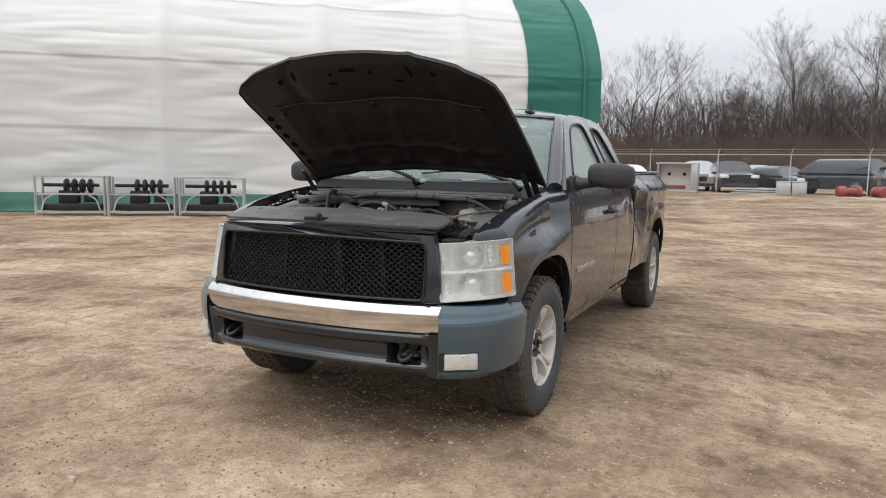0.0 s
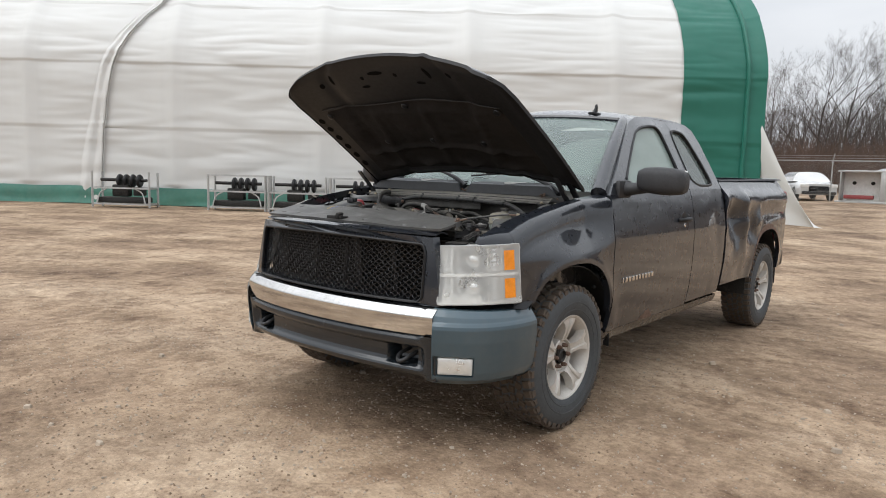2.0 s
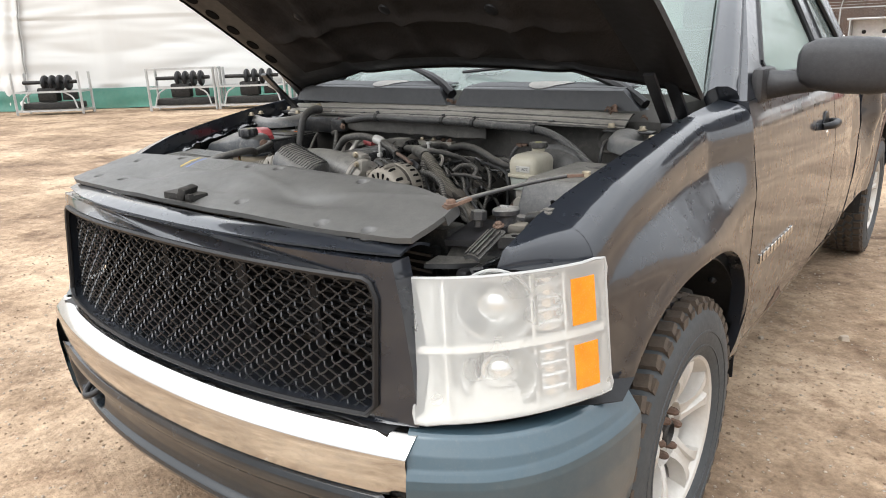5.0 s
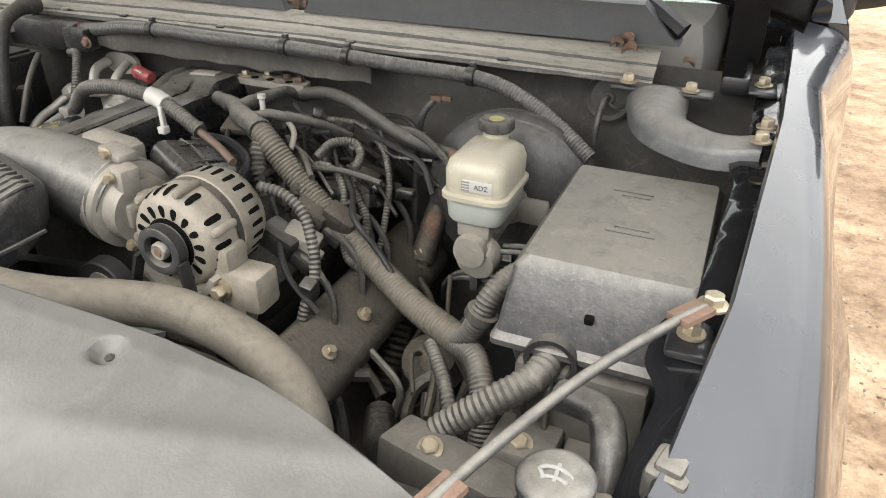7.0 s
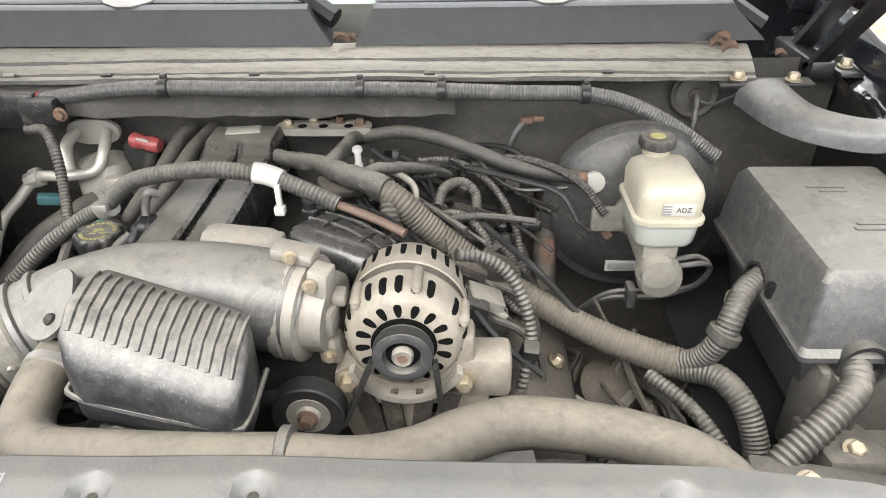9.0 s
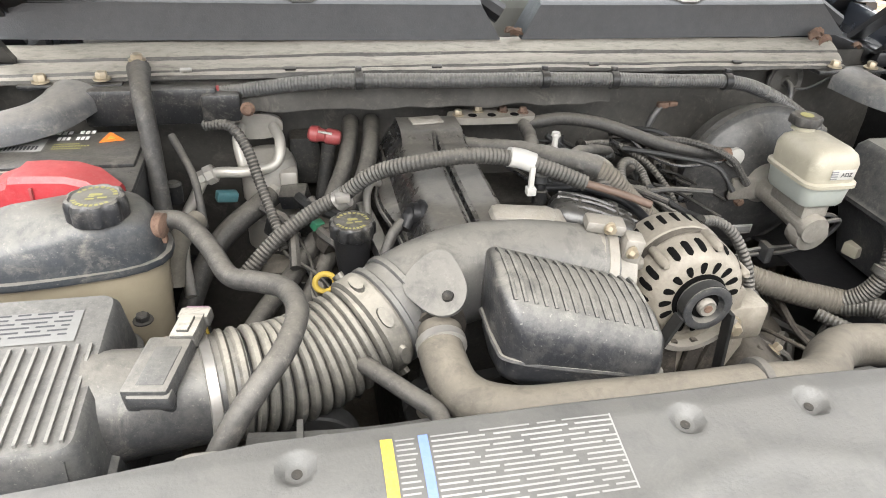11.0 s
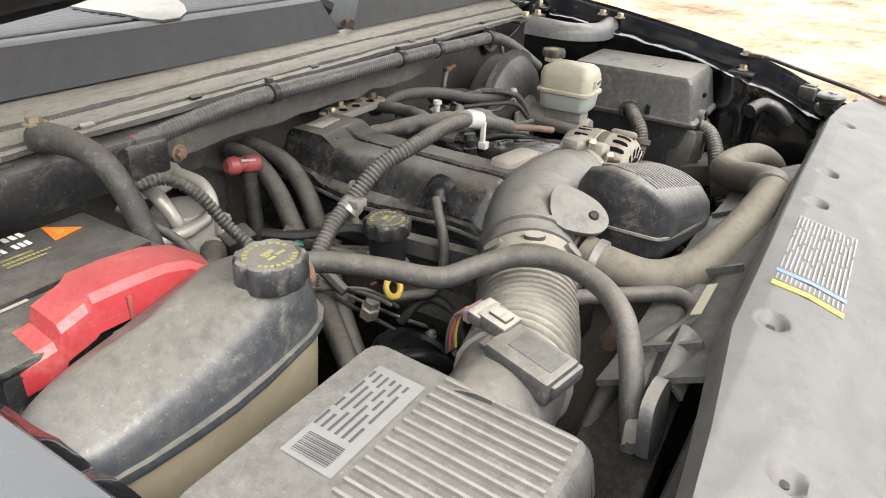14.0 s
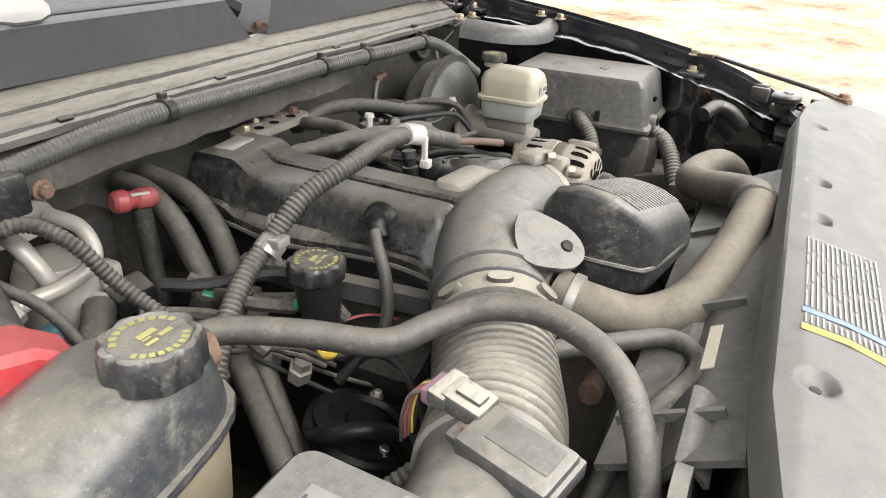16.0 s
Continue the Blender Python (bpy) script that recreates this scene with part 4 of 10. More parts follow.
simple_car("suv", "grey sport utility vehicle behind the front row", (-12.6, 42, G0), 4, silver_p, SUV, 1.7, 1.3, 0.3, 1.05)


def steel_box():
    """An open-fronted steel service body standing on the ground."""
    c = V(-2.86, 35.0, 0.44)
    k = thing("steel_box", "open grey steel box with a red shelf edge", "box", c)
    w, d, h = 1.78, 0.8, 1.44
    for nm, p, s in (("side_panel", (-w / 2, 0, h / 2 + 0.06), (0.06, d, h)), ("side_panel", (w / 2, 0, h / 2 + 0.06), (0.34, d, h)), ("back_panel", (0, d / 2, h / 2 + 0.06), (w, 0.05, h)),
                     ("top_panel", (0, 0, h + 0.05), (w + 0.26, d, 0.09)), ("base", (0, 0, 0.06), (w + 0.34, d + 0.14, 0.11))):
        part(nm, box(bmesh.new(), c + V(p), s, 0.02), "lamp_grey" if nm == "back_panel" else "galv", k)
    part("red_shelf", box(bmesh.new(), c + V(-0.12, -0.2, 0.30), (1.2, 0.32, 0.18), 0.03), "redcap", k, "red shelf")
    part("lower_shelf", box(bmesh.new(), c + V(0.06, -0.14, 0.155), (1.3, 0.32, 0.08), 0.02), "white", k)
    for x in (-0.42, 0.34):
        part("knob", lathe(bmesh.new(), c + V(x, d / 2 - 0.04, 0.95), (0, -1, 0), [(0, 0.085), (0.035, 0.085), (0.05, 0.03)], 14), "dark", k)


def pallet(c, w, d, n):
    k = thing("panel_stack", "flat stack of pale metal panels on the ground", "stack", c)
    for i in range(n):
        part("panel", box(bmesh.new(), V(c) + V(0.04 * (i % 2), 0.03 * i, 0.10 + 0.11 * i), (w - 0.15 * i, d, 0.07), 0.01, (0, 0, 3 * i)), "galv", k)


def cart(c):
    k = thing("metal_bin", "grey metal bin on small feet", "bin", c)
    for i in range(2):
        part("body", box(bmesh.new(), V(c) + V(i * 0.66, 0, 0.42), (0.62, 0.6, 0.62), 0.03), "galv", k)
        part("lid", box(bmesh.new(), V(c) + V(i * 0.66, 0, 0.75), (0.65, 0.64, 0.05), 0.015), "white", k, "pale lid")
        for sx in (-0.25, 0.25):
            part("foot", box(bmesh.new(), V(c) + V(i * 0.66 + sx, -0.2, 0.06), (0.07, 0.07, 0.14), 0.01), "dark", k)


def red_part(c, turn):
    k = thing("machine_part", "rust-red machine part lying on the ground", "machine part", c)
    bm = bmesh.new()
    lathe(bm, V(c) + V(0, 0, 0.28), (math.cos(turn), math.sin(turn), 0), [(-0.55, 0.1), (-0.5, 0.26), (-0.2, 0.28), (-0.1, 0.2), (0.3, 0.2), (0.35, 0.28), (0.5, 0.26)], 14)
    part("drum", bm, "redcap", k)
    part("foot", box(bmesh.new(), V(c) + V(0, 0, 0.06), (0.7, 0.5, 0.14), 0.02), "dark", k)


steel_box()
pallet((1.15, 35.2, 0.40), 2.7, 0.9, 3)
cart((2.15, 33.6, 0.36))
red_part((4.9, 34.6, 0.40), 0.3)
red_part((6.2, 35.0, 0.40), 1.9)

# chain-link fence with a top rail
fence = thing("chain_link_fence", "galvanised chain-link fence with a top rail", "fence", (0, 57, 0))
F0, F1 = V(-14.6, 35.6, 0.40), V(22.8, 37.2, 0.44)
FN = 11
for i in range(FN + 1):
    p = F0.lerp(F1, i / FN)
    bm = bmesh.new()
    bar(bm, p, p + V(0, 0, 2.05), 0.055)
    bar(bm, p + V(0, 0, 2.05), p + V(0.10, -0.2, 2.35), 0.03)
    part("post", bm, "galv", fence)
part("top_rail", bar(bmesh.new(), F0 + V(0, 0, 2.03), F1 + V(0, 0, 2.03), 0.05), "galv", fence)
for z in (2.15, 2.27):
    part("strand", bar(bmesh.new(), F0 + V(0.06, -0.14, z), F1 + V(0.06, -0.14, z), 0.012), "galv", fence)
bm = bmesh.new()
fd = (F1 - F0)
for i in range(300):
    for s in (-1, 1):
        a = i / 300
        b = a + s * 2.1 / fd.length
        if 0 <= b <= 1:
            bar(bm, F0.lerp(F1, a) + V(0, 0, 0.05), F0.lerp(F1, b) + V(0, 0, 2.0), 0.0028)
tagged(part("link_mesh", bm, "galv", fence), kind="stuff")


# ---- bare winter woods ----
def bare_tree(seed, height, spread, levels=5):
    """Trunk and twigs of a leafless tree as two lists of tapered limbs."""
    rng = random.Random(seed)
    trunk, twigs = [], []

    def limb(p, d, length, r, lev):
        q, segs = p, 4 if lev < 2 else 3
        pts = [(p, r)]
        for i in range(segs):
            d = (d + V(rng.uniform(-1, 1), rng.uniform(-1, 1), rng.uniform(-0.2, 0.7)) * (0.12 + 0.05 * lev)).normalized()
            q = q + d * length / segs
            pts.append((q, r * (1 - 0.62 * (i + 1) / segs)))
        (trunk if lev < 2 else twigs).append(pts)
        if lev >= levels:
            return
        kids = (5, 5, 4, 4, 3)[min(lev, 4)] if lev else 7
        for i in range(kids):
            f = rng.uniform(0.35, 1.0) if lev else rng.uniform(0.3, 1.0)
            j = min(int(f * segs), segs - 1)
            base = pts[j][0].lerp(pts[j + 1][0], f * segs - j)
            side = V(rng.uniform(-1, 1), rng.uniform(-1, 1), rng.uniform(-0.05, 0.6)).normalized()
            limb(base, (d * 0.55 + side * spread).normalized(), length * rng.uniform(0.42, 0.68), max(0.006, pts[j][1] * rng.uniform(0.4, 0.62)), lev + 1)

    limb(V(0, 0, 0), V(rng.uniform(-0.08, 0.08), rng.uniform(-0.08, 0.08), 1), height * 0.62, height * 0.0125, 0)
    return trunk, twigs


def limbs_mesh(limbs, sides, thick=1.0):
    vs, fs = [], []
    for pts in limbs:
        base = len(vs)
        for k, (p, r) in enumerate(pts):
            d = (pts[min(k + 1, len(pts) - 1)][0] - pts[max(k - 1, 0)][0])
            u, w = frame_axes(d)
            vs += [p + (u * math.cos(6.2832 * i / sides) + w * math.sin(6.2832 * i / sides)) * r * thick for i in range(sides)]
        for k in range(len(pts) - 1):
            for i in range(sides):
                a, b = base + k * sides + i, base + k * sides + (i + 1) % sides
                fs.append((a, b, b + sides, a + sides))
    me = bpy.data.meshes.new("limbs")
    me.from_pydata([tuple(v) for v in vs], [], fs)
    me.shade_smooth()
    return me


TREES = []
for i, (h, sp) in enumerate(((14, 0.75), (16.5, 0.6), (12.5, 0.85), (22, 0.7), (11, 0.8))):
    tk, tw = bare_tree(40 + i, h, sp, 5)
    k = thing("tree", "leafless tree with a fine grey-brown crown", "tree", (0, 0, 0), "bare trees of the wood edge")
    me = limbs_mesh(tk, 7)
    part("trunk", me, "bark", k)
    me = limbs_mesh(tw, 3, 1.15)
    part("crown", me, "twig", k)
    TREES.append(k)
rng = random.Random(5)
spots = []
for i in range(46):
    x = -48 + i * 2.05 + rng.uniform(-0.9, 0.9)
    spots.append((x, 78 + rng.uniform(-4, 12) + (6 if x < -20 else 0)))
spots += [(-4 + 1.7 * i + rng.uniform(-0.7, 0.7), 90 + rng.uniform(0, 9)) for i in range(16)]
tall = {38: 1, 41: 1, 44: 3}
for i, (x, y) in enumerate(spots):
    kind = tall.get(i, rng.choice((0, 2, 4, 0, 2, 1) if i < 28 else (0, 1, 2, 1)))
    copy_thing(TREES[kind], pose(x, y, 0, 0, 0, rng.uniform(0, 360)))
for k, (x, y) in zip(TREES, ((23, 86), (20, 92), (-50, 90), (27, 84), (-36, 96))):
    k.matrix_basis = pose(x, y, 0, 0, 0, 40)


def thicket(name, label, count, area, height, r, material, seed, lean=0.25):
    rng = random.Random(seed)
    limbs = []
    for _ in range(count):
        x, y = area(rng)
        h = height * rng.uniform(0.35, 1.0)
        d = V(rng.uniform(-lean, lean), rng.uniform(-lean, lean), 1)
        p = V(x, y, 0)
        limbs.append([(p, r), (p + d * h * 0.5, r * 0.7), (p + (d + V(rng.uniform(-lean, lean), 0, 0)) * h, r * 0.25)])
        for _ in range(3):
            f = rng.uniform(0.3, 0.8)
            q = p + d * h * f
            s = V(rng.uniform(-1, 1), rng.uniform(-0.5, 0.5), rng.uniform(0.3, 1.0)).normalized()
            limbs.append([(q, r * 0.6), (q + s * h * 0.18, r * 0.4), (q + (s + V(0, 0, 0.5)).normalized() * h * 0.32, r * 0.15)])
    me = limbs_mesh(limbs, 3)
    return tagged(part(name, me, material, None), label, "brush", kind="stuff")


thicket("brush", "dry brown brush at the foot of the wood", 9000, lambda r: (r.uniform(-55, 34), r.uniform(66, 84)), 5.8, 0.036, "brush", 8, 0.45)
thicket("far_wood", "grey mass of distant bare stems", 2600, lambda r: (r.triangular(-70, 50, 30), r.uniform(92, 125)), 13, 0.08, "twig", 9, 0.16)
# the same woods go on round the yard, behind the camera's path and beside it
thicket("wood_beside", "grey mass of distant bare stems", 1500, lambda r: (r.uniform(180, 215), r.uniform(-150, 150)), 13, 0.25, "twig", 10, 0.2)
thicket("wood_behind", "grey mass of distant bare stems", 1500, lambda r: (r.uniform(-160, 160), r.uniform(-215, -180)), 12, 0.25, "twig", 11, 0.2)
# clumps of dead oak leaves
rng = random.Random(12)
vs, fs = [], []
for cx, cy, cz, cr in ((3.2, 76, 2.2, 1.8), (6.0, 77, 2.5, 2.0), (-13, 78, 1.5, 1.2), (17, 78, 3, 2.0), (1.0, 75, 1.4, 1.0)):
    for _ in range(420):
        d = V(rng.gauss(0, 1), rng.gauss(0, 1), rng.gauss(0, 0.8)).normalized() * cr * rng.random() ** 0.5
        p = V(cx, cy, cz) + d
        if p.z < 0.05:
            continue
        u, w = frame_axes(V(rng.uniform(-1, 1), rng.uniform(-1, 1), rng.uniform(-1, 1)))
        s = rng.uniform(0.06, 0.14)
        b = len(vs)
        vs += [tuple(p - u * s), tuple(p + w * s * 0.6), tuple(p + u * s), tuple(p - w * s * 0.6)]
        fs.append((b, b + 1, b + 2, b + 3))
me = bpy.data.meshes.new("leaves")
me.from_pydata(vs, [], fs)
tagged(part("dead_leaves", me, "rustleaf", None), "rust-brown dead oak leaves on low boughs", "foliage", kind="stuff")

# ---- the pickup truck: outside ----
truck = thing("pickup_truck", "black extended-cab pickup truck with raised hood and dented bed", "pickup truck", (0, 2.7, 0))
SIDE = [(0.34, 0.895), (0.42, 0.935), (0.50, 0.958), (0.60, 0.972), (0.72, 0.983), (0.86, 0.988), (0.98, 0.985), (1.09, 0.976), (1.18, 0.962), (1.25, 0.945), (1.31, 0.925)]
HUB_F, HUB_R = (0.98, 0.40), (4.625, 0.40)


def side_x(y, z):
    x = lerp_tab(SIDE, z)
    if y < 1.05:
        x -= 0.052 * ((1.05 - y) / 0.6) ** 2
    if y > 4.9:
        x -= 0.03 * ((y - 4.9) / 0.5) ** 2
    for hy, hz in (HUB_F, HUB_R):
        d = math.hypot(y - hy, z - hz)
        x += 0.016 * math.exp(-((d - 0.50) / 0.06) ** 2)
    # the shoulder of the wing draws in
    if y < 1.41 and z > 0.95:
        x -= 0.052 * min(1, (z - 0.95) / 0.14) * min(1, (1.41 - y) / 0.25)
    # a shallow crease above the wheels
    x += 0.006 * math.exp(-((z - 1.0) / 0.05) ** 2)
    return x


def arch_low(y, hub, half, top, floor):
    """Lower edge of a panel with a wheel opening."""
    d = abs(y - hub[0]) / half
    if d >= 1:
        return floor
    return max(floor, hub[1] + (top - hub[1]) * (1 - d ** 2.6) ** (1 / 2.6))


def mirrored(build):
    """Builds a panel on both sides of the truck."""
    for s in (1, -1):
        build(s)


FT_Z = [(0.40, 1.085), (0.47, 1.108), (0.55, 1.139), (0.65, 1.168), (0.80, 1.196), (1.0, 1.226), (1.2, 1.250), (1.42, 1.268)]


def fend_in(y):
    return lerp_tab([(0.4, 0.775), (0.5, 0.802), (0.65, 0.828), (1.0, 0.852), (1.42, 0.862)], y)


def shoulder(y, a):
    """The rounded upper part of the wing: 0 at the side, a quarter turn at the bonnet gap."""
    zt = lerp_tab(FT_Z, y)
    zs = zt - 0.13
    xs, xi = side_x(y, zs), fend_in(y)
    f = math.cos(a) ** 0.72
    return (xi + (xs - xi) * f, zt - 0.020 * f - 0.11 * (1 - math.sqrt(max(0.0, 1 - f ** 6))))


def fender(s):
    bm = bmesh.new()
    y0, y1 = 0.468, 1.414
    cols = sorted(set([y0 + (y1 - y0) * i / 30 for i in range(31)] + [0.98 + 0.445 * math.cos(math.pi * i / 40) for i in range(41) if y0 < 0.98 + 0.445 * math.cos(math.pi * i / 40) < y1]))
    prev = None
    for y in cols:
        zt = lerp_tab(FT_Z, y)
        lo = arch_low(y, HUB_F, 0.445, 0.905, 0.50 if y > 1.2 else 0.735)
        zs = zt - 0.13
        pts = [(side_x(y, lo) - 0.045, lo + 0.004), (side_x(y, lo) - 0.004, lo)]
        pts += [(side_x(y, lo + (zs - lo) * k / 12), lo + (zs - lo) * k / 12) for k in range(1, 13)]
        xs, xi = side_x(y, zs), fend_in(y)
        for k in range(1, 11):
            a = math.pi / 2 * k / 10
            pts.append(shoulder(y, a))
        pts += [(xi - 0.003, zt - 0.004), (xi - 0.004, zt - 0.012), (xi - 0.004, zt - 0.07)]
        row = [bm.verts.new((s * x, y, z)) for x, z in pts]
        if prev:
            for a, b, c, d in zip(prev, prev[1:], row[1:], row):
                bm.faces.new((a, b, c, d))
        prev = row
    # the nose over the headlamp
    A, C = V(0.790, 0.322, 1.032), V(0.795, 0.338, 1.066)

    def nose(u, v):
        a = 0.16 + (math.pi / 2 - 0.16) * v
        x, z = shoulder(0.468, a)
        p = A.lerp(C, v).lerp(V(x, 0.470, z), u)
        p.z += 0.010 * math.sin(math.pi * u) * math.sin(math.pi * v)
        return V(s * p.x, p.y, p.z)
    grid(bm, nose, 14, 10)
    part("front_fender", bm, "paint", truck, "glossy black front fender")
    # dark inner wing with its bolted flange
    bm = bmesh.new()

    def wing(u, v):
        y = 0.30 + 1.12 * u
        zt = lerp_tab(FT_Z, y) - 0.02
        lobe = 0.026 * math.exp(-((y - 0.65) / 0.045) ** 4) + 0.014 * math.exp(-((y - 1.0) / 0.05) ** 4)
        x = fend_in(y) - 0.004 - (0.030 + lobe) * min(1, v * 6) + 0.022 * max(0, min(1, (v - 0.17) * 20))
        z = zt - 0.026 - 0.006 * min(1, v * 6) + (0.008 * noise.noise(Vector((y * 24, v * 5, s))) + 0.004 * noise.noise(Vector((y * 55, v * 9, s)))) * (1.0 if s < 0 else 0.35) - max(0, v - 0.16) * 0.52
        if v > 0.16:
            x -= 0.02 * (v - 0.16)
        return (s * x, y, z)
    grid(bm, wing, 150, 24)
    part("inner_wing", thicken(bm, 0.006), "wing_grime", truck, "black inner wing flange")
    for y in ((0.65, 1.2) if s > 0 else (1.2,)):
        bm = bmesh.new()
        x = fend_in(y) - 0.028
        zt = lerp_tab(FT_Z, y) - 0.047
        box(bm, (s * x, y, zt), (0.04, 0.06, 0.010), 0.005)
        tab = part("fender_tab", bm, "paint_in", truck, "painted fender tab")
        part("fender_bolt", bolt(bmesh.new(), (s * x, y, zt + 0.006), (0, 0, 1), 0.009, 0.010), "zinc", tab, "zinc bolt")
    # wheel housing
    bm = bmesh.new()

    def well(u, v):
        a = math.pi * (-0.05 + 1.1 * u)
        return (s * (0.955 - 0.42 * v), 0.98 - 0.50 * math.cos(a), 0.36 + 0.53 * max(0, math.sin(a)) ** 0.8)
    grid(bm, well, 24, 5)
    part("wheel_liner", thicken(bm, 0.005), "black_plastic", truck, "black ribbed wheel-arch liner")
    for a in (0.55, 0.75, 0.9):
        bm = bmesh.new()
        an = math.pi * (-0.05 + 1.1 * a)
        lathe(bm, (s * 0.90, 0.98 - 0.492 * math.cos(an), 0.36 + 0.522 * math.sin(an) ** 0.8), (0, math.cos(an), -math.sin(an)), [(0, 0.014), (0.008, 0.012), (0.014, 0.006)], 10)
        part("liner_clip", bm, "black_plastic", truck)


mirrored(fender)


def side_panel(name, label, s, y0, y1, z0, z1, hub=None, half=0.45, top=0.88, dent=None, material="paint", nz=16, ny=26):
    bm = bmesh.new()
    cols = [y0 + (y1 - y0) * i / ny for i in range(ny + 1)]
    if hub:
        cols = sorted(set(cols + [hub[0] + half * math.cos(math.pi * i / 44) for i in range(45) if y0 < hub[0] + half * math.cos(math.pi * i / 44) < y1]))
    prev = None
    for i, y in enumerate(cols):
        lo = arch_low(y, hub, half, top, z0) if hub else z0
        zz = z1(y) if callable(z1) else z1
        pts = []
        for k in range(nz + 1):
            z = lo + (zz - lo) * k / nz
            x = side_x(y, z)
            if dent:
                x += dent(y, z)
            if k == 0:
                pts.append((x - 0.035, y, z + 0.003))
            pts.append((x, y, z))
        pts.append((pts[-1][0] - 0.03, y, zz + 0.002))
        if i in (0, len(cols) - 1):
            row2 = [(x - 0.03, yy, z) for x, yy, z in pts]
            order = ([row2, pts] if i == 0 else [pts, row2])
        else:
            order = [pts]
        for p in order:
            row = [bm.verts.new((s * a, b, c)) for a, b, c in p]
            if prev:
                for a, b, c, d in zip(prev, prev[1:], row[1:], row):
                    bm.faces.new((a, b, c, d))
            prev = row
    return part(name, bm, material, truck, label)


def bed_dent(y, z):
    # a deep hollow behind the cab, a swollen ridge, and crumples over the arch
    d = -0.062 * math.exp(-((y - 3.66 + 0.25 * (z - 1)) / 0.12) ** 2 - ((z - 1.04) / 0.20) ** 2)
    d += 0.038 * math.exp(-((y - 3.90 + 0.15 * (z - 1)) / 0.075) ** 2 - ((z - 1.06) / 0.22) ** 2)
    d += -0.034 * math.exp(-((y - 4.10) / 0.09) ** 2 - ((z - 0.98) / 0.14) ** 2)
    d += 0.022 * math.exp(-((y - 4.28) / 0.06) ** 2 - ((z - 1.06) / 0.10) ** 2)
    d += 0.013 * noise.noise(Vector((y * 5.5, z * 6.0, 0))) * math.exp(-((y - 3.95) / 0.5) ** 2)
    d += 0.007 * noise.noise(Vector((y * 17, z * 19, 4))) * math.exp(-((y - 4.2) / 0.22) ** 2 - ((z - 1.0) / 0.12) ** 2)
    d *= max(0.0, min(1.0, (1.36 - z) / 0.16))
    # the rolled shoulder of the bed
    d -= 0.05 * max(0, (z - 1.22) / 0.16) ** 2
    d += 0.036 * math.exp(-((z - 1.22) / 0.085) ** 2)
    return d


def door_dent(y, z):
    return -0.012 * math.exp(-((y - 3.18) / 0.13) ** 2 - ((z - 1.0) / 0.12) ** 2) + 0.008 * noise.noise(Vector((y * 5, z * 4, 2))) * math.exp(-((y - 3.25) / 0.15) ** 2)


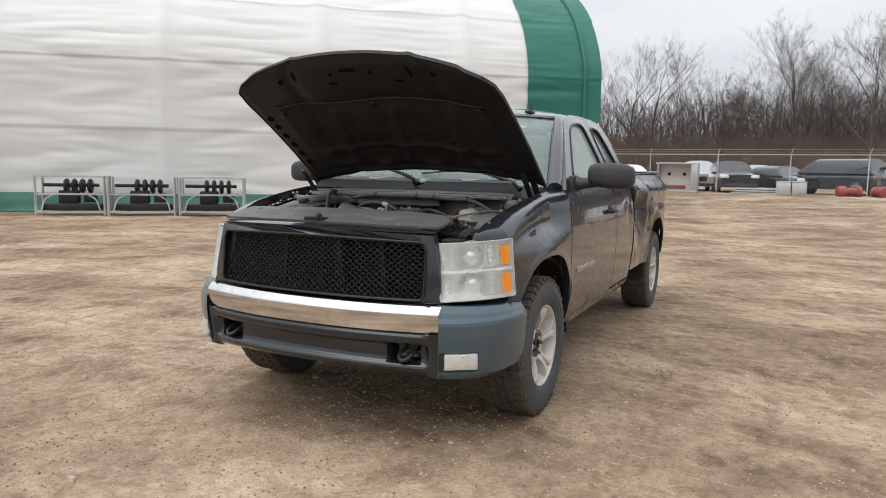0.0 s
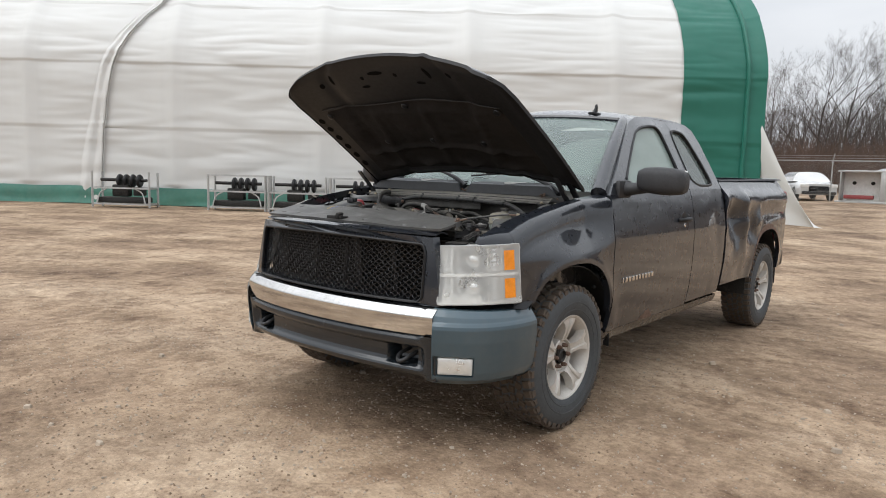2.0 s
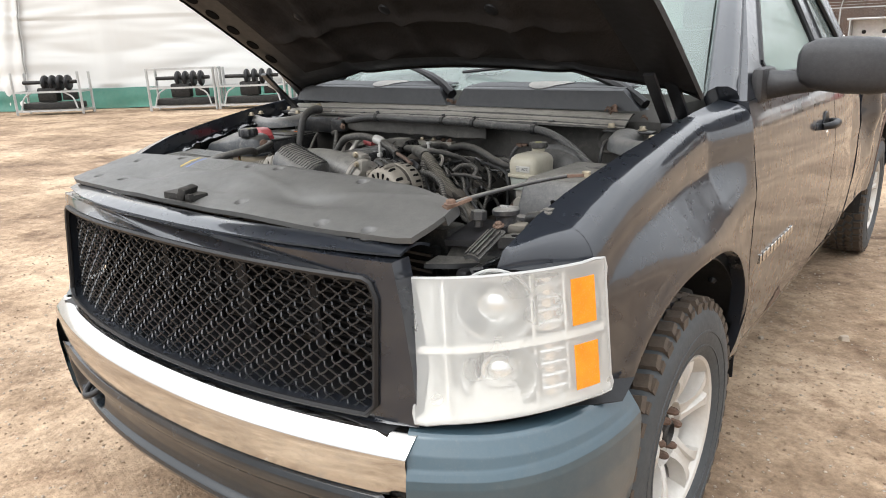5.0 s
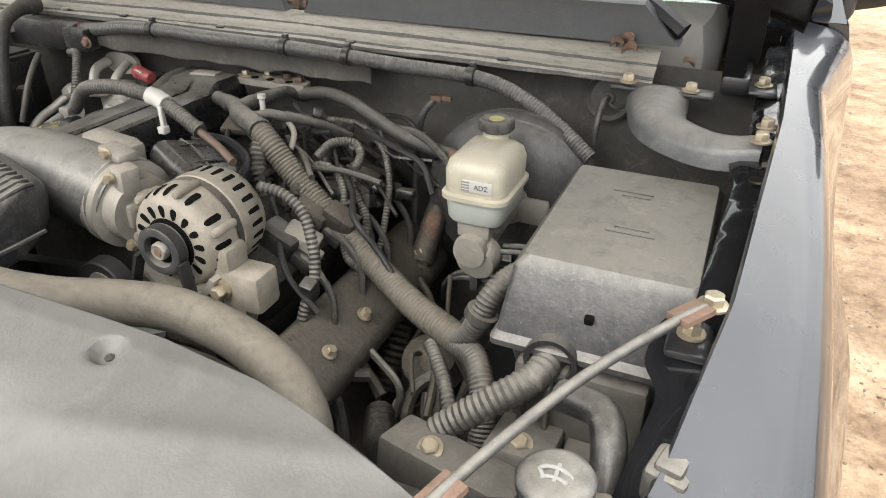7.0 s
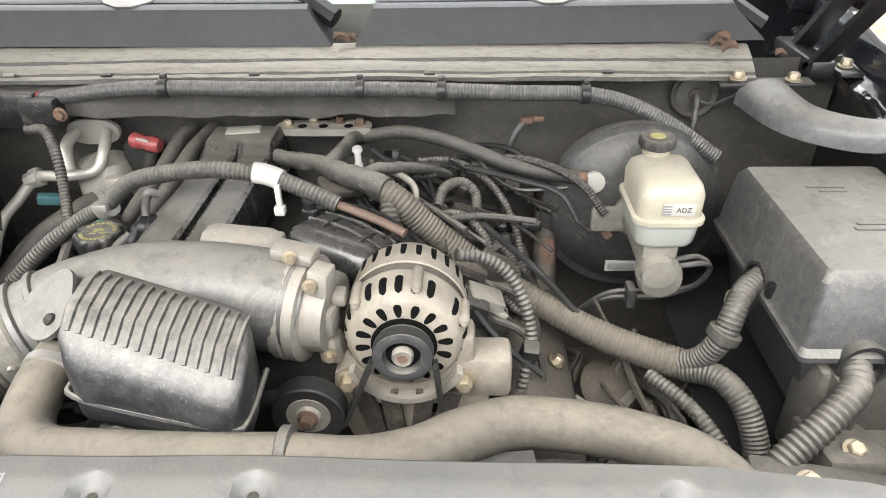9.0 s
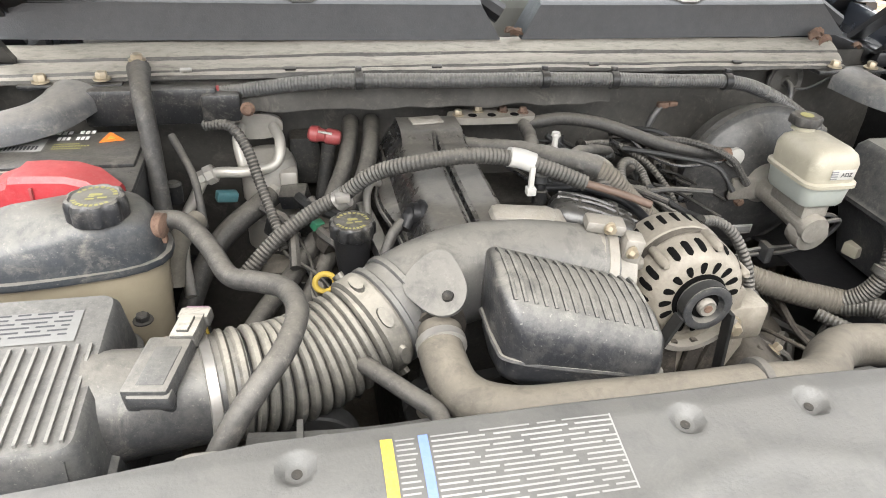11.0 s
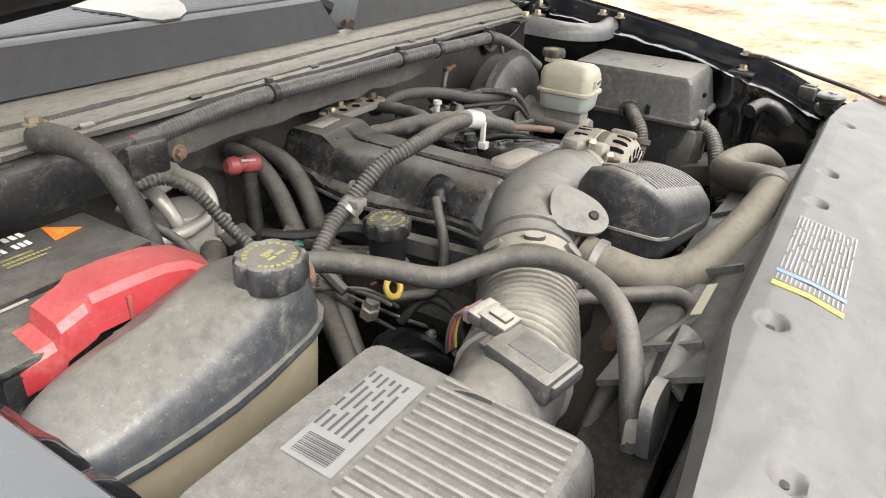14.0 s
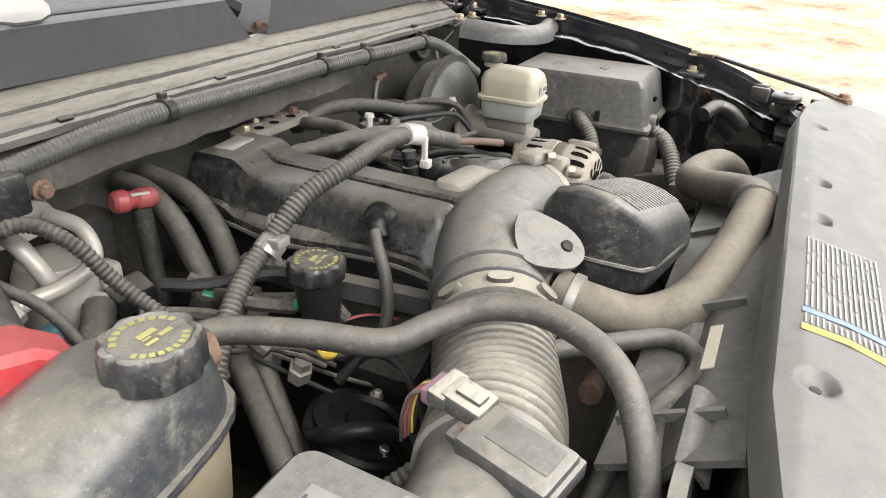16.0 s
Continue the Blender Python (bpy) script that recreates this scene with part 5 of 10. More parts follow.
def body_side(s):
    d = side_panel("front_door", "black front door with a pull handle", s, 1.424, 2.696, 0.455, lambda y: 1.262 + (y - 1.42) * 0.03)
    side_panel("rear_door", "black rear half-door, dented", s, 2.706, 3.378, 0.47, 1.302, dent=door_dent)
    side_panel("rocker_panel", "muddy rocker panel", s, 1.41, 3.39, 0.395, 0.452, material="paint_low", nz=3)
    side_panel("bed_side", "dented black bed side with a rusty wheel arch", s, 3.42, 5.30, 0.52, lambda y: 1.368 + 0.012 * (y - 3.4), hub=HUB_R, half=0.46, top=0.93, dent=bed_dent, ny=90, nz=40)
    # rust round the rear wheel opening
    bm = bmesh.new()

    def lip(u, v):
        a = math.pi * (0.08 + 0.80 * u)
        y = 4.625 - 0.46 * math.cos(a)
        z = arch_low(y, HUB_R, 0.46, 0.93, 0.52)
        w = 0.022 + 0.03 * noise.noise(Vector((u * 14, 1, 0))) * (1 if u > 0.35 else 0.3) + 0.03 * max(0, math.sin(math.pi * u)) ** 3
        return (s * (side_x(y, z + w * v) + 0.003 + bed_dent(y, z + w * v)), y, z + w * v - 0.004)
    grid(bm, lip, 60, 4)
    part("rusty_lip", thicken(bm, 0.004), "rust", truck, "rusted wheel-arch lip")
    bm = bmesh.new()

    def spot(u, v):
        y = 1.90 + 0.20 * u
        z = 0.452 + 0.06 * v * math.sin(math.pi * u) ** 0.7 * (1 + 0.4 * noise.noise(Vector((u * 6, 0, 0))))
        return (s * (side_x(y, z) + 0.0025), y, z)
    grid(bm, spot, 14, 4)
    part("rust_patch", thicken(bm, 0.002), "rust", truck, "rust patch at the door's foot")
    # handle
    bm = bmesh.new()
    hx = side_x(2.5, 1.09)
    tube(bm, [(s * (hx + 0.002), 2.41, 1.085), (s * (hx + 0.034), 2.44, 1.090), (s * (hx + 0.036), 2.53, 1.092), (s * (hx + 0.004), 2.585, 1.092)], [0.014, 0.016, 0.017, 0.013], 10, 6)
    hd = part("door_handle", bm, "black_plastic", truck, "black pull handle")
    bm = bmesh.new()
    lathe(bm, (s * (hx - 0.002), 2.52, 1.045), (s, 0, 0), [(0, 0.02), (0.008, 0.019), (0.010, 0.012)], 16)
    part("lock_cylinder", bm, "chrome", hd, "chrome lock")
    bm = bmesh.new()
    lathe(bm, (s * (hx - 0.006), 2.50, 1.09), (s, 0, 0), [(0, 0.05), (0.007, 0.048)], 20)
    part("handle_recess", bm, "black_plastic", hd)
    # raised lettering stands as plain chrome bars
    for i in range(10):
        y = 1.540 + i * 0.0475
        bm = bmesh.new()
        x = side_x(y, 0.755)
        box(bm, (s * (x + 0.003), y + 0.017, 0.755), (0.006, 0.012 if i == 0 else 0.030, 0.032), 0.002)
        part("badge_bar", bm, "chrome", truck, "chrome badge bar")
    # bed rail cap
    bm = bmesh.new()

    def cap(u, v):
        y = 3.43 + 1.86 * u
        a = math.pi * v
        return (s * (0.868 - 0.030 * math.cos(a)), y, 1.360 + 0.012 * (y - 3.4) + 0.012 * math.sin(a))
    grid(bm, cap, 20, 8)
    part("bed_rail_cap", bm, "trim", truck, "black bed rail cap")
    bm = bmesh.new()
    grid(bm, lambda u, v: (s * 0.80, 3.44 + 1.84 * u, 0.72 + 0.66 * v), 6, 3)
    part("bed_inner_wall", thicken(bm, 0.01), "paint_in", truck)
    # rear wheel housing
    bm = bmesh.new()

    def well(u, v):
        a = math.pi * (-0.05 + 1.1 * u)
        return (s * (0.955 - 0.35 * v), 4.625 - 0.50 * math.cos(a), 0.36 + 0.58 * max(0, math.sin(a)) ** 0.8)
    grid(bm, well, 20, 4)
    part("wheel_liner", thicken(bm, 0.005), "dark", truck)
    # side of the cab with its window openings
    outline = [(1.424, 1.264), (1.60, 1.395), (1.80, 1.545), (1.98, 1.672), (2.10, 1.742), (2.25, 1.785), (2.5, 1.808), (2.8, 1.816), (3.05, 1.810), (3.2, 1.792), (3.27, 1.755), (3.31, 1.66), (3.36, 1.48), (3.40, 1.302), (2.70, 1.300)]
    front = soften([(1.66, 1.322), (1.80, 1.43), (2.02, 1.60), (2.18, 1.705), (2.42, 1.738), (2.56, 1.735), (2.60, 1.60), (2.635, 1.318), (2.2, 1.312)], 2)
    rear = soften([(2.80, 1.325), (2.775, 1.55), (2.76, 1.725), (2.95, 1.728), (3.04, 1.70), (3.15, 1.52), (3.22, 1.36), (3.20, 1.322)], 2)

    def lean(z):
        return lerp_tab([(1.262, 0.938), (1.31, 0.922), (1.72, 0.725), (1.79, 0.675), (1.82, 0.640)], z)

    def at(y, z, k):
        return (s * (lean(z) - 0.05 * k), y, z)
    bm = bmesh.new()
    prism(bm, outline, at, 0.05, (front, rear))
    part("cab_side", bm, "paint", truck, "black cab side with pillars", 50)
    for nm, hole in (("front_side_window", front), ("rear_side_window", rear)):
        bm = bmesh.new()
        prism(bm, hole, lambda y, z, k: (s * (lean(z) - 0.018 - 0.004 * k), y, z), 0.004)
        w = part(nm, bm, "glass" if nm[0] == "f" else M["darkglass"], truck, "tinted side window")
        w.visible_shadow = False
        bm = bmesh.new()
        n = len(hole)
        tube(bm, [(s * (lean(z) - 0.004), y, z) for y, z in hole + hole[:1]], 0.011, 6, 1)
        part("window_seal", bm, "black_plastic", truck, "black window seal")
    # mirror
    bm = bmesh.new()
    for k, (x, w) in enumerate(((1.03, 0.42), (1.042, 0.72), (1.075, 0.93), (1.15, 1.03), (1.22, 1.02), (1.27, 0.92), (1.298, 0.74), (1.308, 0.45))):
        ring = [bm.verts.new((s * x, 1.60 + 0.075 * w * q + 0.03 * (x - 1.05) / 0.25, 1.362 + 0.078 * w * r - 0.012 * (x - 1.05) / 0.25)) for q, r in [(math.copysign(abs(math.cos(a)) ** 0.6, math.cos(a)), math.copysign(abs(math.sin(a)) ** 0.6, math.sin(a))) for a in [2 * math.pi * i / 24 for i in range(24)]]]
        if k:
            for i in range(24):
                bm.faces.new((last[i], last[(i + 1) % 24], ring[(i + 1) % 24], ring[i]))
        else:
            bm.faces.new(ring)
        last = ring
    bm.faces.new(last)
    mir = part("door_mirror", bm, "trim", truck, "grained black door mirror")
    bm = bmesh.new()
    tube(bm, [(s * 0.925, 1.60, 1.30), (s * 1.00, 1.60, 1.305), (s * 1.10, 1.60, 1.32)], [0.05, 0.036, 0.036], 10, 5)
    box(bm, (s * 0.935, 1.60, 1.30), (0.04, 0.17, 0.11), 0.02, (0, 0, 0))
    part("mirror_arm", bm, "trim", mir, "black mirror arm")
    bm = bmesh.new()
    box(bm, (s * 1.18, 1.70, 1.36), (0.2, 0.006, 0.12), 0.003)
    part("mirror_glass", bm, "chrome", mir, "mirror glass")


# grey-green diffuse share painted in for the trees the glass mirrors
M["darkglass"] = glass("dark_privacy_glass", (0.34, 0.37, 0.36), 0.0, 0.20, 1.7, (0.40, 0.45, 0.43))
mirrored(body_side)

# roof, rear wall, windscreen
bm = bmesh.new()


def roof(u, v):
    x = -0.66 + 1.32 * u
    c = 1 - (x / 0.66) ** 2
    y0 = 2.085 - 0.10 * c
    y = y0 + (3.27 - y0) * v
    edge = min(1, v * 5) ** 0.5
    return (x, y, 1.748 + 0.052 * min(1, v * 3) + 0.045 * c * edge + 0.028 * c - 0.04 * max(0, v - 0.88) / 0.12)


grid(bm, roof, 24, 20)
part("cab_roof", thicken(bm, 0.02), "paint", truck, "black cab roof")
bm = bmesh.new()
prism(bm, [(-0.86, 0.75), (0.86, 0.75), (0.88, 1.30), (0.66, 1.77), (-0.66, 1.77), (-0.88, 1.30)], lambda x, z, k: (x, 3.40 - max(0, z - 1.3) * 0.27 - 0.03 * k, z), 0.03,
      (soften([(-0.62, 1.36), (0.62, 1.36), (0.52, 1.70), (-0.52, 1.70)], 2),))
part("cab_rear_wall", bm, "paint", truck)
bm = bmesh.new()
prism(bm, soften([(-0.62, 1.36), (0.62, 1.36), (0.52, 1.70), (-0.52, 1.70)], 2), lambda x, z, k: (x, 3.39 - (z - 1.3) * 0.27 - 0.004 * k, z), 0.004)
part("rear_window", bm, "glass", truck, "cab rear window").visible_shadow = False
bm = bmesh.new()


def screen(u, v):
    t = 2 * u - 1
    lo = V(0.80 * t, 1.30 + 0.15 * t * t, 1.292 - 0.015 * t * t)
    hi = V(0.635 * t, 1.985 + 0.105 * t * t, 1.775 - 0.028 * t * t)
    p = lo.lerp(hi, v)
    return p + V(0, -0.35, 0.5) * (0.03 * math.sin(math.pi * v))


grid(bm, screen, 24, 16)
part("windscreen", bm, "wind", truck, "greenish windscreen").visible_shadow = False
for s in (1, -1):
    bm = bmesh.new()
    tube(bm, [(s * 0.865, 1.42, 1.270), (s * 0.77, 1.75, 1.53), (s * 0.69, 2.02, 1.705), (s * 0.655, 2.12, 1.752)], [0.05, 0.045, 0.04, 0.03], 10, 6)
    part("windscreen_pillar", bm, "paint", truck, "black windscreen pillar")
bm = bmesh.new()
tube(bm, [V(screen(u, 1.0)) + V(0, 0.01, 0.008) for u in np.linspace(0, 1, 13)], 0.018, 8, 2)
part("windscreen_header", bm, "paint", truck)
bm = bmesh.new()
grid(bm, lambda u, v: V(screen(u, 0.86 + 0.13 * v)) + V(0, 0.004, -0.004), 24, 3)
part("sun_strip", bm, M["darkglass"], truck, "dark shade band of the windscreen")
# aerial on the roof's front edge
bm = bmesh.new()
prism(bm, soften([(-0.035, 0), (0.04, 0), (0.045, 0.05), (0.03, 0.075), (0.012, 0.03)], 1), lambda a, b, k: (0.452 + 0.012 * (k - 0.5), 2.09 + a, 1.80 + b), 0.01)
box(bm, (0.452, 2.10, 1.803), (0.045, 0.11, 0.02), 0.008)
part("roof_aerial", bm, "black_plastic", truck, "black shark-fin aerial")

# cab interior
bm = bmesh.new()
box(bm, (0, 1.62, 1.14), (1.50, 0.42, 0.26), 0.08)
box(bm, (0, 2.35, 0.62), (1.66, 1.9, 0.12), 0.02)
part("dashboard", bm, "interior", truck, "dark grey dashboard")
for sx in (-0.40, 0.40):
    bm = bmesh.new()
    box(bm, (sx, 2.35, 0.86), (0.52, 0.52, 0.18), 0.06)
    box(bm, (sx, 2.66, 1.18), (0.50, 0.16, 0.62), 0.07, (-12, 0, 0))
    box(bm, (sx, 2.74, 1.56), (0.26, 0.10, 0.18), 0.045, (-8, 0, 0))
    part("seat", bm, "interior", truck, "grey cloth seat with headrest")
bm = bmesh.new()
box(bm, (0, 3.12, 0.86), (1.4, 0.42, 0.16), 0.05)
box(bm, (0, 3.30, 1.12), (1.4, 0.12, 0.5), 0.05)
part("rear_bench", bm, "interior", truck, "grey rear bench")
bm = bmesh.new()
tube(bm, [(0.40 + 0.185 * math.cos(a), 1.93 + 0.09 * math.sin(a), 1.20 + 0.16 * math.sin(a)) for a in np.linspace(0, 2 * math.pi, 25)], 0.015, 8, 2)
bar(bm, (0.22, 1.93, 1.2), (0.58, 1.93, 1.2), 0.03)
bar(bm, (0.40, 1.93, 1.2), (0.40, 1.75, 1.12), 0.05)
part("steering_wheel", bm, "black_plastic", truck, "black steering wheel")

# bed floor, tailgate, rear bumper, chassis
part("bed_floor", box(bmesh.new(), (0, 4.36, 0.73), (1.66, 1.86, 0.05), 0.01), "paint_in", truck)
part("bed_front_wall", box(bmesh.new(), (0, 3.45, 1.05), (1.70, 0.04, 0.66), 0.01), "paint_in", truck)
bm = bmesh.new()
grid(bm, lambda u, v: (-0.86 + 1.72 * u, 5.30 + 0.02 * math.sin(math.pi * v), 0.74 + 0.66 * v), 8, 8)
part("tailgate", thicken(bm, 0.06), "paint", truck)
bm = bmesh.new()
box(bm, (0, 5.40, 0.60), (1.86, 0.16, 0.19), 0.03)
part("rear_bumper", bm, "black_plastic", truck, "black rear bumper")
for s in (1, -1):
    bm = bmesh.new()
    box(bm, (s * 0.905, 5.31, 1.02), (0.10, 0.10, 0.52), 0.03)
    part("tail_lamp", bm, "redcap", truck, "red tail lamp")
    part("chassis_rail", box(bmesh.new(), (s * 0.42, 2.9, 0.44), (0.09, 4.6, 0.16), 0.01), "dark", truck)
part("front_axle", lathe(bmesh.new(), (-0.8, 0.98, 0.38), (1, 0, 0), [(0, 0.05), (0.55, 0.05), (0.7, 0.1), (0.95, 0.1), (1.1, 0.05), (1.6, 0.05)], 12), "dark", truck)
part("rear_axle", lathe(bmesh.new(), (-0.8, 4.625, 0.38), (1, 0, 0), [(0, 0.06), (0.6, 0.06), (0.68, 0.16), (0.92, 0.16), (1.0, 0.06), (1.6, 0.06)], 12), "dark", truck)
part("skid_plate", box(bmesh.new(), (0, 0.75, 0.33), (0.95, 0.75, 0.03), 0.01, (-6, 0, 0)), "dark", truck)
part("gearbox", box(bmesh.new(), (0, 1.9, 0.48), (0.42, 0.9, 0.3), 0.08), "dark", truck)


# wheels
def tyre_mesh():
    bm = bmesh.new()
    prof = [(-0.118, 0.232), (-0.132, 0.25), (-0.138, 0.31), (-0.132, 0.352), (-0.118, 0.378), (-0.105, 0.386), (0.105, 0.386), (0.118, 0.378), (0.132, 0.352), (0.138, 0.31), (0.132, 0.25), (0.118, 0.232)]
    lathe(bm, (0, 0, 0), (1, 0, 0), prof, 60, cap=False)
    lathe(bm, (0.1365, 0, 0), (1, 0, 0), [(-0.002, 0.300), (0.003, 0.302), (0.003, 0.308), (-0.002, 0.310)], 60, cap=False)
    lathe(bm, (0.1325, 0, 0), (1, 0, 0), [(-0.002, 0.262), (0.003, 0.263), (0.003, 0.267), (-0.002, 0.268)], 60, cap=False)
    return finish(bm)


def tread_mesh():
    bm = bmesh.new()
    n = 44
    for row, (x, w, off) in enumerate(((-0.096, 0.046, 0), (-0.045, 0.042, 0.5), (0.0, 0.036, 0.2), (0.045, 0.042, 0.7), (0.096, 0.046, 0.35))):
        for i in range(n):
            a = 2 * math.pi * (i + off) / n
            r = 0.389
            q = bmesh.ops.create_cube(bm, size=1.0)["verts"]
            tw = radians(24 if row in (1, 3) else -10) * (1 if row < 3 else -1)
            for v in q:
                k = 0.8 if v.co.z > 0 else 1
                p = Vector((v.co.x * w * k, v.co.y * 0.043 * k, v.co.z * 0.013))
                if row in (0, 4) and v.co.z < 0:
                    p.x *= 1.1
                p.xy = (p.x * math.cos(tw) - p.y * math.sin(tw), p.x * math.sin(tw) + p.y * math.cos(tw))
                p += Vector((x, 0, r))
                v.co = Vector((p.x, p.y * math.cos(a) - p.z * math.sin(a), p.y * math.sin(a) + p.z * math.cos(a)))
        # shoulder lugs
    for sx in (-1, 1):
        for i in range(n):
            a = 2 * math.pi * (i + (0.0 if sx < 0 else 0.35)) / n
            q = bmesh.ops.create_cube(bm, size=1.0)["verts"]
            for v in q:
                p = Vector((sx * (0.1215 + v.co.x * 0.012), v.co.y * (0.034 if i % 2 else 0.028), 0.372 + v.co.z * (0.028 if i % 2 else 0.020)))
                v.co = Vector((p.x, p.y * math.cos(a) - p.z * math.sin(a), p.y * math.sin(a) + p.z * math.cos(a)))
    return finish(bm)


def rim_mesh():
    bm = bmesh.new()
    lathe(bm, (0, 0, 0), (1, 0, 0), [(-0.11, 0.228), (-0.10, 0.21), (0.05, 0.195), (0.105, 0.212), (0.118, 0.222), (0.122, 0.231), (0.116, 0.234)], 60, cap=False)
    lathe(bm, (0, 0, 0), (1, 0, 0), [(0.035, 0.102), (0.075, 0.100), (0.080, 0.090), (0.062, 0.084), (0.062, 0.03)], 40, cap=False)
    for k in range(5):
        a0 = 2 * math.pi * k / 5 + 0.32

        def P(r, t, x):
            a = a0 + t
            return (x, r * math.cos(a), r * math.sin(a))
        # broad spoke that widens towards the rim, hollowed along its middle
        rows = [(0.088, 0.38, 0.078), (0.11, 0.25, 0.092), (0.14, 0.20, 0.105), (0.17, 0.22, 0.113), (0.195, 0.26, 0.116), (0.216, 0.31, 0.113)]
        prev = None
        for r, w, x in rows:
            cut = 0.012 if r > 0.12 else 0.004
            row = [bm.verts.new(P(r, -w - 0.02, x - 0.05)), bm.verts.new(P(r, -w, x)), bm.verts.new(P(r, -w * 0.45, x)), bm.verts.new(P(r, -w * 0.30, x - cut)), bm.verts.new(P(r, w * 0.30, x - cut)), bm.verts.new(P(r, w * 0.45, x)), bm.verts.new(P(r, w, x)), bm.verts.new(P(r, w + 0.02, x - 0.05))]
            if prev:
                for a, b, c, d in zip(prev, prev[1:], row[1:], row):
                    bm.faces.new((a, b, c, d))
            prev = row
    return finish(bm, 28)


TYRE, TREAD, RIM = tyre_mesh(), tread_mesh(), rim_mesh()


def wheel(s, hub):
    c = (s * 0.845, hub[0], hub[1] - 0.012)
    turn = pose(*c, 0, 0, 0 if s > 0 else 180)
    w = part("wheel", TYRE, "rubber", truck, "worn all-terrain tyre on an alloy rim")
    w.matrix_basis = turn

    def sub(name, me, material, label=""):
        o = part(name, me, material, w, label)
        return o
    sub("tread", TREAD, "tread", "muddy block tread")
    sub("rim", RIM, "alloy", "five-spoke alloy rim")
    bm = bmesh.new()
    lathe(bm, (0, 0, 0), (1, 0, 0), [(-0.02, 0.15), (0.01, 0.15), (0.012, 0.08), (0.06, 0.075), (0.062, 0.05)], 30)
    sub("brake_disc", bm, "cast", "brown brake disc")
    bm = bmesh.new()
    lathe(bm, (0, 0, 0), (1, 0, 0), [(0.05, 0.040), (0.078, 0.038), (0.084, 0.03), (0.070, 0.026)], 24)
    sub("hub_bore", bm, "dark", "dark hub bore")
    for i in range(6):
        a = 2 * math.pi * i / 6
        bm = bmesh.new()
        lathe(bm, (0.055, 0.062 * math.cos(a), 0.062 * math.sin(a)), (1, 0, 0), [(0, 0.013), (0.03, 0.011), (0.038, 0.006)], 6)
        sub("lug_nut", bm, "rust", "rusty lug nut")


for s in (1, -1):
    for hub in (HUB_F, HUB_R):
        wheel(s, hub)


# ---- front: bumper, grille, headlamps ----
def bow(x, c, e, w):
    return c + (e - c) * (abs(x) / w) ** 2.2


def band(bm, w, prof, c, e, n=48):
    """A bowed strip across the front: profile of (y offset, z)."""
    def f(u, v):
        x = -w + 2 * w * u
        k = v * (len(prof) - 1)
        i = min(int(k), len(prof) - 2)
        t = k - i
        return (x, bow(x, c, e, w) + prof[i][0] + (prof[i + 1][0] - prof[i][0]) * t, prof[i][1] + (prof[i + 1][1] - prof[i][1]) * t)
    return grid(bm, f, n, (len(prof) - 1) * 2)


bumper_c, bumper_e = 0.0, 0.105
bm = bmesh.new()
band(bm, 0.722, [(0.10, 0.722), (0.050, 0.731), (0.036, 0.731), (0.031, 0.728), (0.005, 0.703), (0.001, 0.696), (0.0, 0.685), (0.004, 0.64), (0.014, 0.604), (0.03, 0.597)], bumper_c, bumper_e)
bumper = part("front_bumper", bm, "chrome", truck, "chrome bumper bar with slate-blue ends")
VAL = [(0.03, 0.600), (0.014, 0.594), (0.008, 0.580), (0.010, 0.560), (0.020, 0.546), (0.046, 0.530), (0.052, 0.500), (0.052, 0.470), (0.046, 0.446), (0.034, 0.432), (0.030, 0.420), (0.036, 0.404), (0.062, 0.385), (0.12, 0.372)]
bm = bmesh.new()


def step01(a, lo, hi):
    t = max(0.0, min(1.0, (a - lo) / (hi - lo)))
    return t * t * (3 - 2 * t)


def valance_pt(u, v):
    """A brow, a hollow with two deep hook pockets, and a rolled lower lip."""
    x = -0.732 + 1.464 * u
    k = v * (len(VAL) - 1)
    i = min(int(k), len(VAL) - 2)
    o, z = (VAL[i][c] + (VAL[i + 1][c] - VAL[i][c]) * (k - i) for c in (0, 1))
    a = abs(x)
    # the hollow dies out towards the ends, where the face stands flush with the corner
    flat = step01(a, 0.635, 0.69)
    o = o + (0.004 + 0.12 * (0.60 - z) + (0.05 if z < 0.38 else 0.0) - o) * flat
    hook = step01(a, 0.455, 0.475) * (1 - step01(a, 0.605, 0.625)) * step01(z, 0.438, 0.452) * (1 - step01(z, 0.528, 0.540))
    # the lip rises a little towards the middle
    lift = 0.012 * (1 - (a / 0.735) ** 2) * step01(0.60 - z, 0.1, 0.2)
    return (x, bow(x, bumper_c, bumper_e, 0.735) + o + 0.085 * hook, z + lift)


